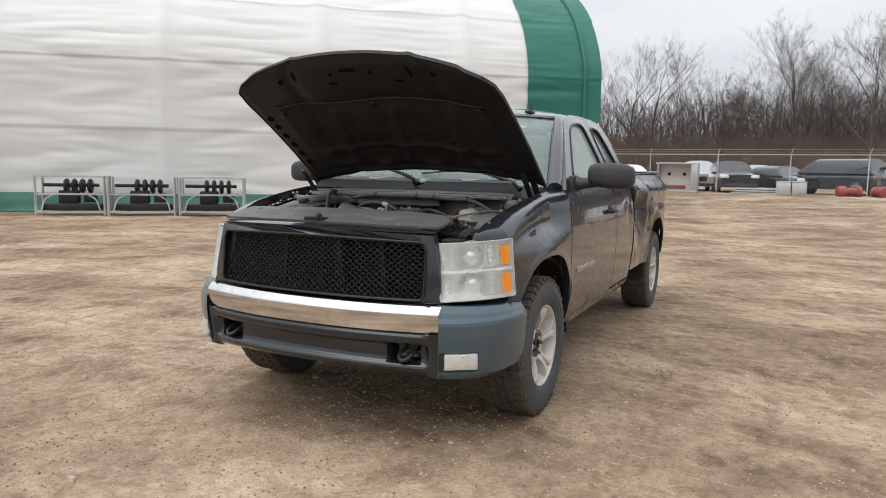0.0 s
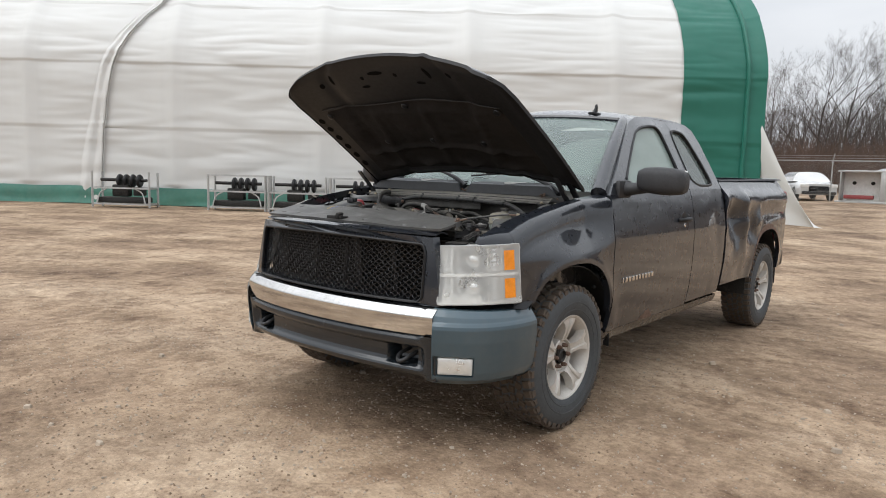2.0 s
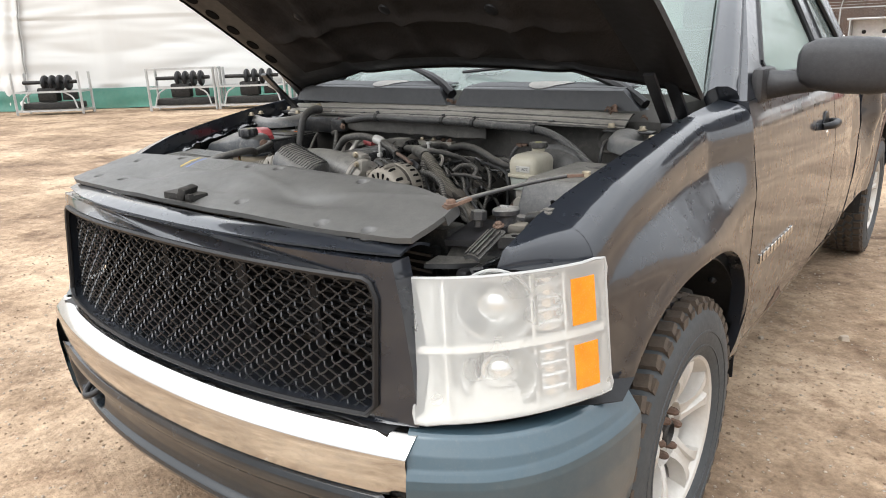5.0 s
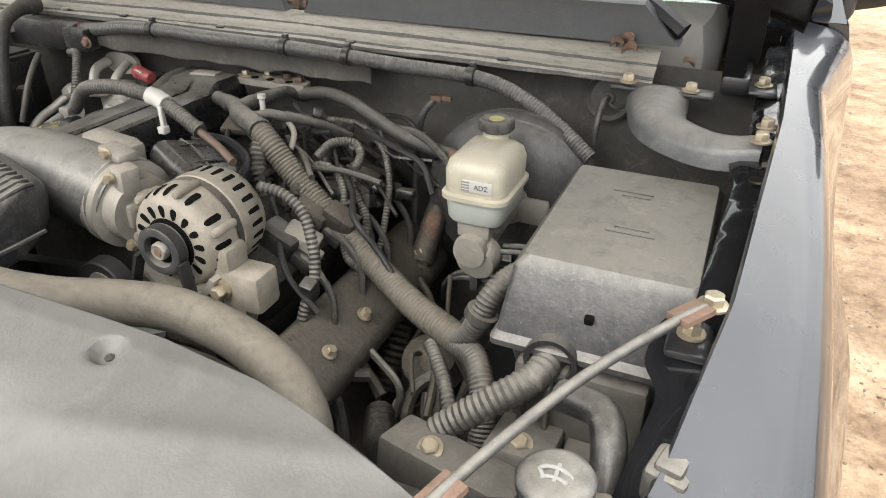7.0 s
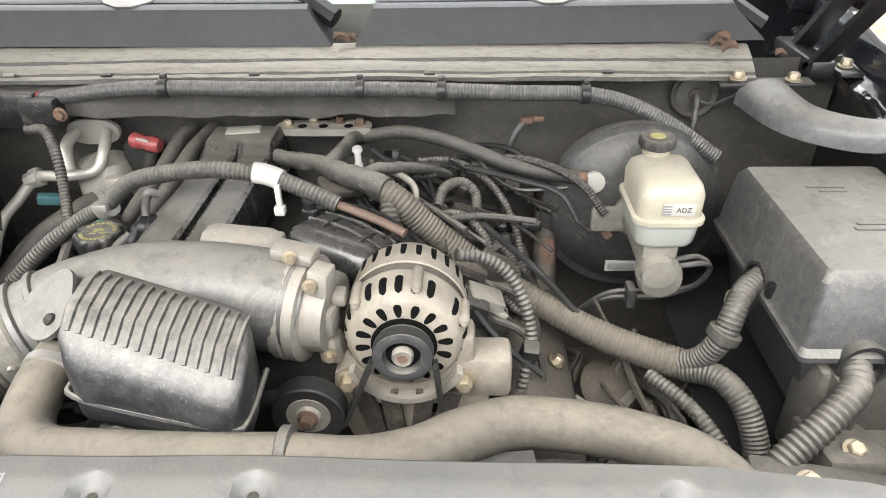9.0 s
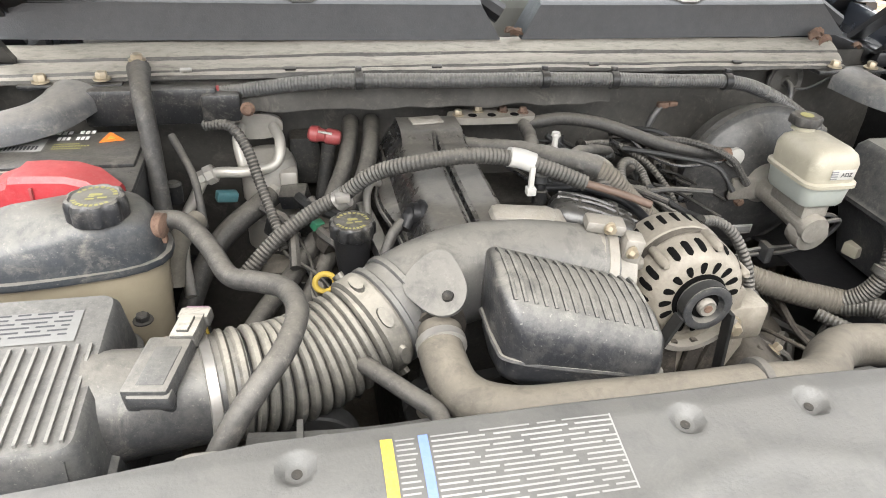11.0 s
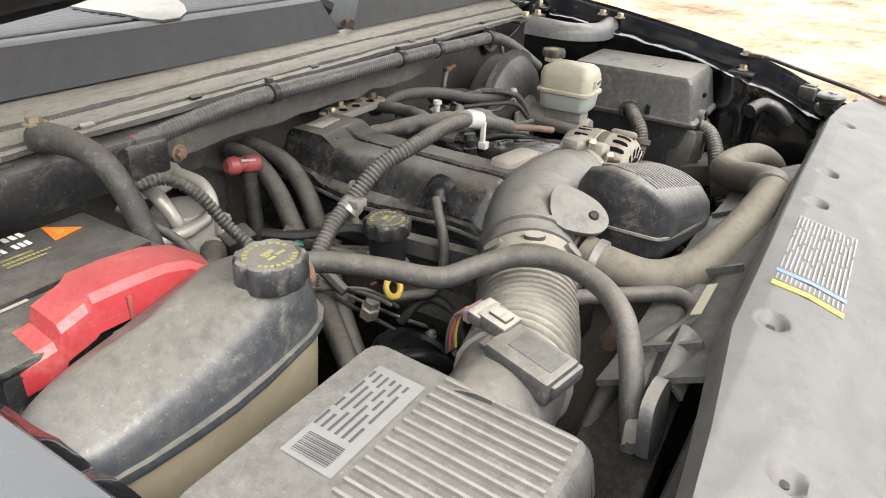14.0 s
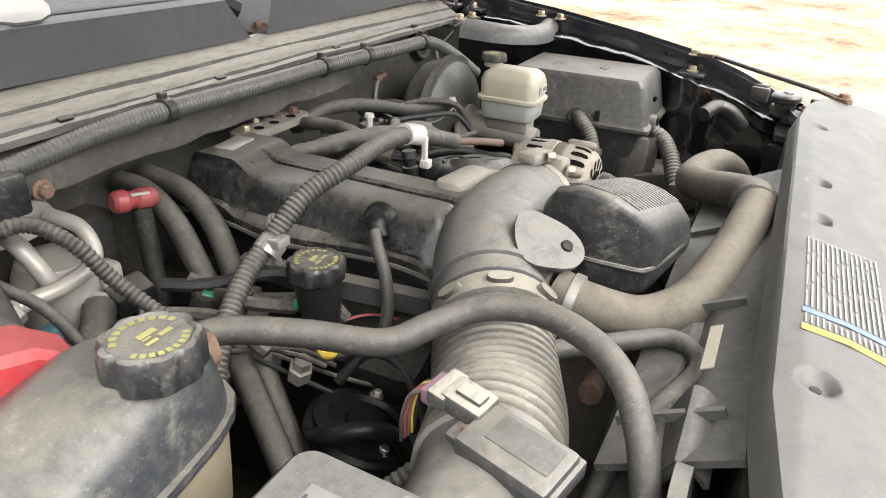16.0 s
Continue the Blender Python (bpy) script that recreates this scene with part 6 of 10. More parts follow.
grid(bm, valance_pt, 220, (len(VAL) - 1) * 4)
part("lower_valance", bm, "valance", bumper, "dark slate lower valance with two hook pockets")
for s in (1, -1):
    # tow hook
    bm = bmesh.new()
    hx = s * 0.545
    tube(bm, [(hx - 0.032, 0.20, 0.50), (hx - 0.032, 0.125, 0.488), (hx - 0.022, 0.090, 0.470), (hx, 0.076, 0.462), (hx + 0.022, 0.090, 0.470), (hx + 0.032, 0.125, 0.488), (hx + 0.032, 0.19, 0.50)], 0.010, 10, 6)
    part("tow_hook", bm, "trim", bumper, "curved brown steel tow hook")
    # painted end
    bm = bmesh.new()
    plan = smooth_path([(0.724, 0.103, 0), (0.79, 0.142, 0), (0.87, 0.205, 0), (0.935, 0.30, 0), (0.972, 0.42, 0), (0.985, 0.53, 0), (0.984, 0.60, 0)], 8)
    zprof = [(0.085, 0.716), (0.046, 0.717), (0.038, 0.713), (0.006, 0.668), (-0.001, 0.656), (-0.004, 0.64), (-0.004, 0.58), (0.003, 0.50), (0.013, 0.43), (0.024, 0.396), (0.050, 0.372), (0.09, 0.364)]

    def end(u, v):
        k = u * (len(plan) - 1)
        i = min(int(k), len(plan) - 2)
        p = plan[i].lerp(plan[i + 1], k - i)
        d = (plan[i + 1] - plan[i]).normalized()
        nrm = V(-d.y, d.x, 0)
        q = v * (len(zprof) - 1)
        j = min(int(q), len(zprof) - 2)
        o = zprof[j][0] + (zprof[j + 1][0] - zprof[j][0]) * (q - j)
        z = zprof[j][1] + (zprof[j + 1][1] - zprof[j][1]) * (q - j)
        z += (0.018 * (1 - u) if z > 0.68 else 0)
        # a shallow pocket for the fog lamp
        o += 0.030 * step01(p.x, 0.728, 0.736) * (1 - step01(p.x, 0.880, 0.886)) * step01(z, 0.414, 0.422) * (1 - step01(z, 0.504, 0.510))
        p = p + nrm * o
        return (s * p.x, p.y, z)

    grid(bm, end, 110, 110)
    cap = part("bumper_end", bm, "blue", bumper, "slate-blue painted bumper end")
    FA, FB2 = V(0.745, 0.115, 0), V(0.888, 0.220, 0)
    fd2 = (FB2 - FA).normalized()
    fn = V(fd2.y, -fd2.x, 0)
    bm = bmesh.new()
    mid = FA.lerp(FB2, 0.5) - fn * 0.018
    ang = math.degrees(math.atan2(fd2.y, fd2.x)) * s
    box(bm, (s * mid.x, mid.y, 0.467), (0.158, 0.016, 0.074), 0.008, (0, 0, ang))
    fog = part("fog_lamp", bm, "lamp_chrome", cap, "oblong fog lamp")
    bm = bmesh.new()
    q = mid + fn * 0.011
    box(bm, (s * q.x, q.y, 0.467), (0.164, 0.012, 0.080), 0.005, (0, 0, ang))
    part("fog_lens", bm, "clear", cap, "hazy clear lens").visible_shadow = False
# step between bumper and grille
bm = bmesh.new()
grid(bm, lambda u, v: (-0.93 + 1.86 * u, bow(-0.93 + 1.86 * u, 0.05, 0.36, 0.93) + 0.14 * v, 0.700 + 0.012 * v), 40, 3)
part("bumper_step", thicken(bm, 0.01), "trim", truck, "black step pad behind the bumper")

GC, GE, GW = 0.055, 0.165, 0.70


def gy(x, z):
    return bow(x, GC, GE, GW) + 0.03 * (z - 0.75) / 0.3


# grille surround as a bowed ring
outer = [(-0.715, 0.740)] + [(-0.70 + 1.4 * i / 30, 0.738 - 0.004 * math.sin(math.pi * i / 30)) for i in range(1, 30)] + [(0.715, 0.740), (0.70, 0.85), (0.675, 0.98), (0.655, 1.062)] + [(0.64 - 1.28 * i / 30, 1.062 + 0.016 * math.sin(math.pi * i / 30)) for i in range(31)] + [(-0.655, 1.062), (-0.675, 0.98), (-0.70, 0.85)]
ih = [(-0.628, 0.775)] + [(-0.61 + 1.22 * i / 30, 0.753) for i in range(31)] + [(0.630, 0.775), (0.628, 0.99), (0.615, 1.020)] + [(0.60 - 1.2 * i / 30, 1.028 + 0.012 * math.sin(math.pi * i / 30)) for i in range(31)] + [(-0.615, 1.020), (-0.628, 0.99)]
bm = bmesh.new()
prism(bm, outer, lambda x, z, k: (x, gy(x, z) - 0.01 + 0.05 * k, z), 0.05, (ih,))
grille = part("front_grille", bm, "paint", truck, "black grille surround with a woven wire mesh", 30)
bm = bmesh.new()
tube(bm, [(x, gy(x, z) - 0.014, z) for x, z in ih + ih[:1]], 0.007, 6, 1)
part("grille_bead", bm, "black_plastic", grille)
# woven mesh: two families of wires
bm = bmesh.new()
Z0, Z1, XW = 0.750, 1.038, 0.63
pitch, rise_z = 0.0360, 0.0290
slope = pitch / rise_z
nw = int((2 * XW + (Z1 - Z0) * slope) / pitch) + 2
for fam in (1, -1):
    for i in range(nw):
        pts = []
        for k in range(int((Z1 - Z0) / rise_z * 8) + 1):
            z = Z0 + k * rise_z / 8
            x = fam * (-XW - (Z1 - Z0) * slope + i * pitch + (z - Z0) * slope + 0.0022 * math.sin(math.pi * k / 2))
            if abs(x) <= XW:
                pts.append(V(x, gy(x, z) + 0.014 + 0.003 * fam * math.cos(math.pi * (k / 4 + i)), z))
        for a, b in zip(pts, pts[1:]):
            bar(bm, a, b, 0.0031, 0.0031)
tagged(part("wire_mesh", bm, "wire", grille, "black woven wire mesh"), kind="stuff")
# condenser coloured near black to put in the shade behind the mesh
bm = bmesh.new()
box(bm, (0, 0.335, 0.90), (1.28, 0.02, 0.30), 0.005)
part("condenser", bm, "shade_black", truck, "cooling condenser blackened as shade behind the mesh")
# added black sheet that keeps bright ground from showing through the mesh
part("grille_blank", box(bmesh.new(), (0, 0.225, 0.728), (1.34, 0.22, 0.010), 0.003), "black_plastic", truck, "black blanking sheet added under the condenser")
for i in range(16):
    part("condenser_fin", box(bmesh.new(), (0, 0.322, 0.77 + i * 0.0175), (1.26, 0.006, 0.006)), "hoodin", truck)
for x, w in ((-0.30, 0.03), (-0.05, 0.02), (0.05, 0.05), (0.32, 0.03)):
    part("latch_support", box(bmesh.new(), (x, 0.27, 0.90), (w, 0.02, 0.30), 0.004, (0, 6 if x < 0 else -6, 0)), "hoodin", truck)


def headlamp(s):
    TL, TR, BR, BL = V(0.662, 0.212, 1.020), V(0.945, 0.468, 1.040), V(0.968, 0.474, 0.760), V(0.712, 0.152, 0.750)

    def lens(u, v, inn=0.0):
        p = TL.lerp(TR, u).lerp(BL.lerp(BR, u), v)
        p += V(0.024, -0.032, 0) * 4 * u * (1 - u)
        p += V(-0.4, 0.8, 0).normalized() * inn
        return V(s * p.x, p.y, p.z)
    # housing: a bowl behind the lens
    bm = bmesh.new()
    grid(bm, lambda u, v: lens(u, v, 0.085 * min(1, 6 * min(u, 1 - u, v, 1 - v)) + 0.004), 24, 20)
    lamp = part("headlamp", bm, "lamp_grey", truck, "hazy clear headlamp with amber corner")
    for v0 in (0.26, 0.74):
        bm = bmesh.new()
        c = lens(0.40, v0, 0.058)
        ax = V(s * 0.60, -1, 0).normalized()
        lathe(bm, c, ax, [(-0.03, 0.012), (-0.022, 0.042), (0.0, 0.062), (0.022, 0.071), (0.027, 0.075), (0.018, 0.078)], 28, cap=False)
        part("reflector_bowl", bm, "lamp_chrome", lamp, "chrome reflector bowl")
        bm = bmesh.new()
        lathe(bm, c, ax, [(0.020, 0.076), (0.028, 0.0765), (0.028, 0.0795), (0.020, 0.080)], 36, cap=False)
        part("bowl_ring", bm, "trim_grey", lamp, "grey ring round the reflector")
        bm = bmesh.new()
        lathe(bm, c, ax, [(-0.02, 0.020), (0.004, 0.036), (0.012, 0.034), (0.020, 0.026), (0.026, 0.012), (0.027, 0.002)], 24)
        part("bulb", bm, "lamp_chrome", lamp)
        bm = bmesh.new()
        grid(bm, lambda u, v: lens(0.812 + 0.128 * u, v0 - 0.165 + 0.335 * v, -0.0015), 6, 8)
        part("amber_reflector", thicken(bm, 0.003), "amber", lamp, "amber side reflector")
        bm = bmesh.new()
        grid(bm, lambda u, v: lens(0.62 + 0.13 * u, v0 - 0.19 + 0.38 * v, 0.03 - 0.012 * math.sin(math.pi * u)), 8, 8)
        part("turn_reflector", thicken(bm, 0.004), "lamp_chrome", lamp)
    bm = bmesh.new()
    grid(bm, lambda u, v: lens(0.02 + 0.96 * u, 0.475 + 0.05 * v, 0.006), 20, 2)
    part("divider", thicken(bm, 0.03), "lamp_grey", lamp)
    bm = bmesh.new()
    tube(bm, [lens(*q, 0.004) for q in [(t, 0) for t in np.linspace(0, 1, 9)] + [(1, t) for t in np.linspace(0.15, 1, 8)] + [(t, 1) for t in np.linspace(0.85, 0, 8)] + [(0, t) for t in np.linspace(0.85, 0, 7)]], 0.0036, 6, 2)
    part("lens_rim", bm, "trim_grey", lamp)
    for u0 in (0.165, 0.605, 0.775):
        bm = bmesh.new()
        grid(bm, lambda u, v: lens(u0 + 0.010 * u, 0.04 + 0.92 * v, 0.010 + 0.02 * u), 2, 12)
        part("lens_rib", thicken(bm, 0.004), "lamp_grey", lamp)
    for v0 in (0.26, 0.74):
        for i in range(4):
            bm = bmesh.new()
            grid(bm, lambda u, v: lens(0.63 + 0.13 * u, v0 - 0.18 + 0.09 * i + 0.075 * v, 0.026 - 0.010 * math.sin(math.pi * v)), 3, 4)
            part("reflector_facet", thicken(bm, 0.003), "lamp_chrome", lamp)
        bm = bmesh.new()
        grid(bm, lambda u, v: lens(0.025 + 0.13 * u, v0 - 0.19 + 0.38 * v, 0.03 + 0.03 * u), 4, 6)
        part("side_reflector", thicken(bm, 0.003), "lamp_chrome", lamp)
    bm = bmesh.new()
    grid(bm, lens, 20, 16)
    part("lens", bm, "clear", lamp, "hazy clear lens").visible_shadow = False
    # black sheet standing in for the shade in the gap under the lamp
    bm = bmesh.new()
    grid(bm, lambda u, v: (s * (0.70 + 0.28 * u), 0.19 + 0.32 * u + 0.06 * v, 0.722 + 0.03 * v), 8, 3)
    part("lamp_gap_sheet", thicken(bm, 0.004), "black_plastic", truck)
    bm = bmesh.new()
    box(bm, (s * 0.715, 0.385, 0.89), (0.03, 0.16, 0.26), 0.01)
    part("lamp_backing", bm, "black_plastic", truck)


mirrored(headlamp)

# ---- the open hood ----
HR, HF = V(0, 1.275, 1.335), V(0, 0.335, 1.985)
HD = (HF - HR).normalized()
HN = V(0, -HD.z, HD.y) * -1 if HD.y > 0 else V(0, HD.z, -HD.y)
HLEN = (HF - HR).length


def hood_half(a):
    return lerp_tab([(0, 0.82), (0.3, 0.826), (0.8, 0.826), (0.9, 0.812), (0.95, 0.775), (1.0, 0.68)], a)


def hood_point(a, t, off=0.0):
    """a: 0 at the hinges, 1 at the nose; t: -1 to 1 across; off: above the outer skin."""
    w = hood_half(a)
    fore = HLEN * a + 0.10 * (1 - t * t) * (1 - a) ** 2 - 0.085 * (abs(t) ** 2.4) * max(0, (a - 0.5) / 0.5)
    drop = (0.05 + 0.09 * a * a) * (w * t) ** 2 + 0.014 * max(0, (abs(t) - 0.92) / 0.08) ** 2 + 0.018 * t * a
    ridge = 0.012 * math.exp(-((abs(t) - 0.55) / 0.05) ** 2)
    return HR + HD * fore + V(w * t + 0.045, 0, 0) + HN * (off - drop + ridge)


def hood_under(a, t):
    """Depth of the pressed inner panel under the skin."""
    e = min(a / 0.06, (1 - a) / 0.05, (1 - abs(t)) / 0.035)
    d = 0.012 + 0.022 * max(0, min(1, e))
    return d


bm = bmesh.new()
NA, NT = 44, 56
grid(bm, lambda u, v: hood_point(u, -1 + 2 * v), NA, NT)
hood = part("hood", bm, "paint", truck, "raised black hood")
bm = bmesh.new()
grid(bm, lambda u, v: hood_point(u, -1 + 2 * v, -hood_under(u, -1 + 2 * v)), NA, NT)
# folded rim round the edge
rim = [(0, -1 + 2 * i / 40) for i in range(41)] + [(i / 30, 1) for i in range(1, 31)] + [(1, 1 - 2 * i / 40) for i in range(1, 41)] + [(1 - i / 30, -1) for i in range(1, 31)]
for p, q in zip(rim, rim[1:]):
    quad = [hood_point(*p), hood_point(*q), hood_point(*q, -0.02), hood_point(*p, -0.02)]
    bm.faces.new([bm.verts.new(c) for c in quad])
part("inner_panel", bm, "hoodin", hood, "dull black pressed inner panel")
bm = bmesh.new()


def pad(u, v):
    a, t = 0.09 + 0.60 * u, (-1 + 2 * v) * (0.83 - 0.03 * u)
    h = 0.044
    h += 0.012 * noise.noise(Vector((a * 6, t * 5, 0))) + 0.007 * abs(noise.noise(Vector((a * 15, t * 12, 3))))
    # pressed channels and puffed fields
    for t0, w in ((-0.42, 0.035), (0.05, 0.035), (0.5, 0.035)):
        h += 0.016 * math.exp(-((t - t0 - 0.25 * (a - 0.3)) / w) ** 2)
    h += 0.018 * math.exp(-((a - 0.30 - 0.03 * math.cos(t * 3)) / 0.018) ** 2)
    for t0 in (-0.55, -0.2, 0.22, 0.56):
        h += 0.034 * math.exp(-((t - t0) / 0.075) ** 2 - ((a - 0.145) / 0.03) ** 2)
    edge = min(1, 9 * min(u, 1 - u), 11 * min(v, 1 - v))
    return hood_point(a, t, -0.034 - (h - 0.030) * edge)


grid(bm, pad, 60, 80)
part("insulation_pad", bm, "liner", hood, "brown-black felt insulation pad")
bm = bmesh.new()
tube(bm, [hood_point(0.70 + 0.012 * math.sin(t * 5), t * 0.82, -0.040) for t in np.linspace(-1, 1, 21)], 0.0035, 6, 3)
part("pad_edge", bm, "trim", hood, "pale welt along the pad")
# raised black patches paint the shade of the panel's pressed slots
for a, t, ra, rt in ((0.88, -0.62, 0.018, 0.018), (0.90, -0.50, 0.035, 0.014), (0.905, -0.05, 0.012, 0.06), (0.885, 0.12, 0.012, 0.012), (0.90, 0.42, 0.035, 0.014), (0.89, 0.58, 0.018, 0.018), (0.82, -0.22, 0.009, 0.032), (0.83, 0.30, 0.009, 0.032), (0.88, -0.2, 0.012, 0.012)):
    bm = bmesh.new()
    pts = [(a + ra * math.cos(k * 0.5236), t + rt * 1.2 * math.sin(k * 0.5236)) for k in range(12)]
    prism(bm, pts, lambda x, y, k: hood_point(x, y, -0.0345 - 0.002 * (1 - k)), 0.002)
    part("panel_slot_shade", bm, "shade_black", hood, "black patch for shade in a pressed slot")
for t in (-0.93,):
    for i in range(6):
        bm = bmesh.new()
        prism(bm, [(0.2 + 0.085 * i + 0.024 * math.cos(k * 0.5236), t + 0.025 * math.sin(k * 0.5236)) for k in range(12)], lambda x, y, k: hood_point(x, y, -0.034 - 0.002 * (1 - k)), 0.002)
        part("panel_slot_shade", bm, "shade_black", hood, "black patch for shade in a pressed slot")
for t, a in ((-0.45, 0.38), (0.0, 0.37), (0.45, 0.36), (-0.78, 0.66), (0.78, 0.66), (0.0, 0.67)):
    bm = bmesh.new()
    lathe(bm, hood_point(a, t, -0.050), -HN, [(0, 0.022), (0.006, 0.02), (0.01, 0.01)], 12)
    part("pad_clip", bm, "black_plastic", hood)
for s in (1, -1):
    # hinges
    bm = bmesh.new()
    bar(bm, (s * 0.80, 1.30, 1.22), (s * 0.795, 1.12, 1.395), 0.035, 0.012)
    bar(bm, (s * 0.785, 1.22, 1.20), (s * 0.785, 1.05, 1.36), 0.03, 0.010)
    box(bm, (s * 0.79, 1.27, 1.205), (0.04, 0.16, 0.03), 0.006)
    bar(bm, (s * 0.79, 1.20, 1.33), (s * 0.785, 1.0, 1.47), 0.04, 0.012)
    part("hood_hinge", bm, "paint_in", truck, "black hood hinge")

# ---- the engine bay ----
def hose(name, pts, r, material="hose", label="", parent=None, ridge=0.0, pitch=0.007, seg=12, n=8):
    return part(name, tube(bmesh.new(), pts, r, seg, n, ridge, pitch), material, parent or truck, label)


def clamp(p, d, r, parent=None, material="steel"):
    bm = bmesh.new()
    lathe(bm, p, d, [(-0.006, r), (-0.005, r + 0.0025), (0.005, r + 0.0025), (0.006, r)], 20)
    u, w = frame_axes(V(d))
    box(bm, V(p) + w * (r + 0.006), (0.012, 0.010, 0.010), 0.002)
    return part("hose_clamp", bm, material, parent or truck, "worn steel hose clamp")


# closing walls of the bay
bm = bmesh.new()


def firewall_pt(u, v):
    x = -0.84 + 1.68 * u
    z = 0.50 + 0.715 * v
    y = 1.235 + 0.012 * noise.noise(Vector((x * 4, z * 5, 0)))
    y -= 0.035 * math.exp(-((x - 0.02) / 0.30) ** 2) * (1 - v)
    y += 0.02 * math.sin(x * 16) * (0.3 if v > 0.8 else 0.1)
    return (x, y, z)


grid(bm, firewall_pt, 60, 24)
part("firewall", bm, "wall_in", truck, "dusty grey firewall")
bm = bmesh.new()


def ledge(u, v):
    x = -0.50 + 0.70 * u
    if v < 0.5:
        return (x, 1.150 + 0.004 * math.sin(x * 37), 1.148 + 0.09 * v + 0.006 * noise.noise(Vector((x * 20, 0, 0))))
    return (x, 1.150 + 0.15 * (v - 0.5), 1.193)


grid(bm, ledge, 40, 4)
part("firewall_ledge", thicken(bm, 0.004), "wall_in", truck, "dusty insulation ledge under the cowl")
bm = bmesh.new()
box(bm, (-0.575, 1.155, 1.165), (0.20, 0.05, 0.06), 0.008)
box(bm, (-0.47, 1.14, 1.165), (0.06, 0.04, 0.045), 0.006)
part("relay_block", bm, "pl", truck, "dusty black relay block")
bm = bmesh.new()
bolt(bm, (-0.43, 1.118, 1.165), (0, -1, 0), 0.008)
part("stud", bm, "rust", truck, "rusty stud nut")

# cowl seal: a long ribbed tray
bm = bmesh.new()
prof = [(1.150, 1.2060), (1.1515, 1.2125), (1.158, 1.2155), (1.1595, 1.2130), (1.1615, 1.2185), (1.170, 1.2250), (1.180, 1.2290), (1.1815, 1.2265), (1.1835, 1.2330), (1.187, 1.2350), (1.200, 1.2415), (1.213, 1.2465), (1.225, 1.246)]


def seal_pt(u, v):
    x = -0.80 + 1.475 * u
    k = v * (len(prof) - 1)
    i = min(int(k), len(prof) - 2)
    y, z = (prof[i][c] + (prof[i + 1][c] - prof[i][c]) * (k - i) for c in (0, 1))
    w = 0.0022 * noise.noise(Vector((x * 6, v * 3, 0))) + 0.0008 * noise.noise(Vector((x * 38, v * 9, 1)))
    return (x, y + w + 0.010 * (x / 0.66) ** 2, z + w - 0.008 * (x / 0.66) ** 2)


grid(bm, seal_pt, 110, 36)
cowl = part("cowl_seal", thicken(bm, 0.004), "seal", truck, "dusty grey ribbed cowl seal", 25)
# thin dark threads put shade into the seal's shallow grooves
for gy0, gz0 in ((1.1592, 1.2136), (1.1813, 1.2268)):
    bm = bmesh.new()
    tube(bm, [(x, gy0 + 0.010 * (x / 0.66) ** 2 + 0.0010 * math.sin(x * 23), gz0 - 0.008 * (x / 0.66) ** 2 + 0.0008 * math.sin(x * 31)) for x in np.linspace(-0.80, 0.672, 40)], 0.0010, 6, 3)
    part("seal_groove_shade", bm, "pl", cowl, "dark thread laid as shade between the seal's strips")
for x in (-0.52, -0.36, -0.12, 0.16, 0.44):
    bm = bmesh.new()
    box(bm, (x, 1.1585, 1.2160), (0.018, 0.008, 0.004), 0.0015, (20, 0, 0))
    part("seal_clip", bm, "steel" if x < -0.5 else "pl", cowl)


def cowl_half(x0, x1, top0, top1):
    """A charcoal cowl panel with its slatted top."""
    bm = bmesh.new()
    A, B = V(x0, 1.204, 1.247), V(x1, 1.204, 1.247)
    C, D = V(top0, 1.214, 1.303), V(top1, 1.214, 1.303)

    def face(u, v):
        p = A.lerp(B, u).lerp(C.lerp(D, u), v)
        p.y += 0.012 * (p.x / 0.6) ** 2
        return p
    grid(bm, face, 30, 6)

    def top(u, v):
        p = C.lerp(D, u)
        return V(p.x, p.y + 0.012 * (p.x / 0.6) ** 2 + 0.013 * v, p.z + 0.006 * math.sin(math.pi / 2 * v))
    grid(bm, top, 30, 3)
    for u in (0, 1):
        p, q, r = face(u, 0), face(u, 1), top(u, 1)
        bm.faces.new([bm.verts.new(c) for c in (p, q, r, r + V(0, 0.05, -0.01), p + V(0, 0.06, 0))])
    half = part("cowl_panel", bm, "cowl", truck, "charcoal plastic cowl panel with a slatted top")
    n = 9
    for i in range(n):
        bm = bmesh.new()
        y = 1.236 + 0.0125 * i

        def slat(u, v):
            p = C.lerp(D, u)
            yy = y + 0.012 * (p.x / 0.6) ** 2 + 0.0075 * v
            return V(p.x, yy, p.z + 0.006 + 0.0009 * i + 0.004 * math.sin(math.pi * v))
        grid(bm, slat, 24, 4)
        part("slat", bm, "cowl", half)
    bm = bmesh.new()
    grid(bm, lambda u, v: C.lerp(D, u) + V(0, 0.014 + 0.14 * v, -0.002 + 0.008 * v), 20, 3)
    part("slat_tray", bm, "hoodin", half)
    return half


cowl_half(-0.80, 0.0, -0.78, -0.036)
cowl_half(0.038, 0.70, 0.070, 0.640)
for x in (-0.335, 0.355):
    bm = bmesh.new()
    # a smooth pale scoop that breaks the slats and dips over the panel's edge
    ol = soften([(-0.085, 0.125), (0.085, 0.125), (0.060, 0.050), (0.028, 0.004), (-0.028, 0.004), (-0.060, 0.050)], 1)
    prism(bm, ol, lambda a, b, k, x=x: (x + a, 1.212 + b + 0.012 * (x / 0.6) ** 2, 1.3150 + 0.060 * b - 0.008 * max(0, 1 - b / 0.03) - 0.003 * k), 0.003)
    # lighter than the cowl: the sky it mirrors is put into its colour
    part("cowl_scoop", bm, "brace", truck, "smooth cowl-top scoop, its paleness painted for reflected sky")
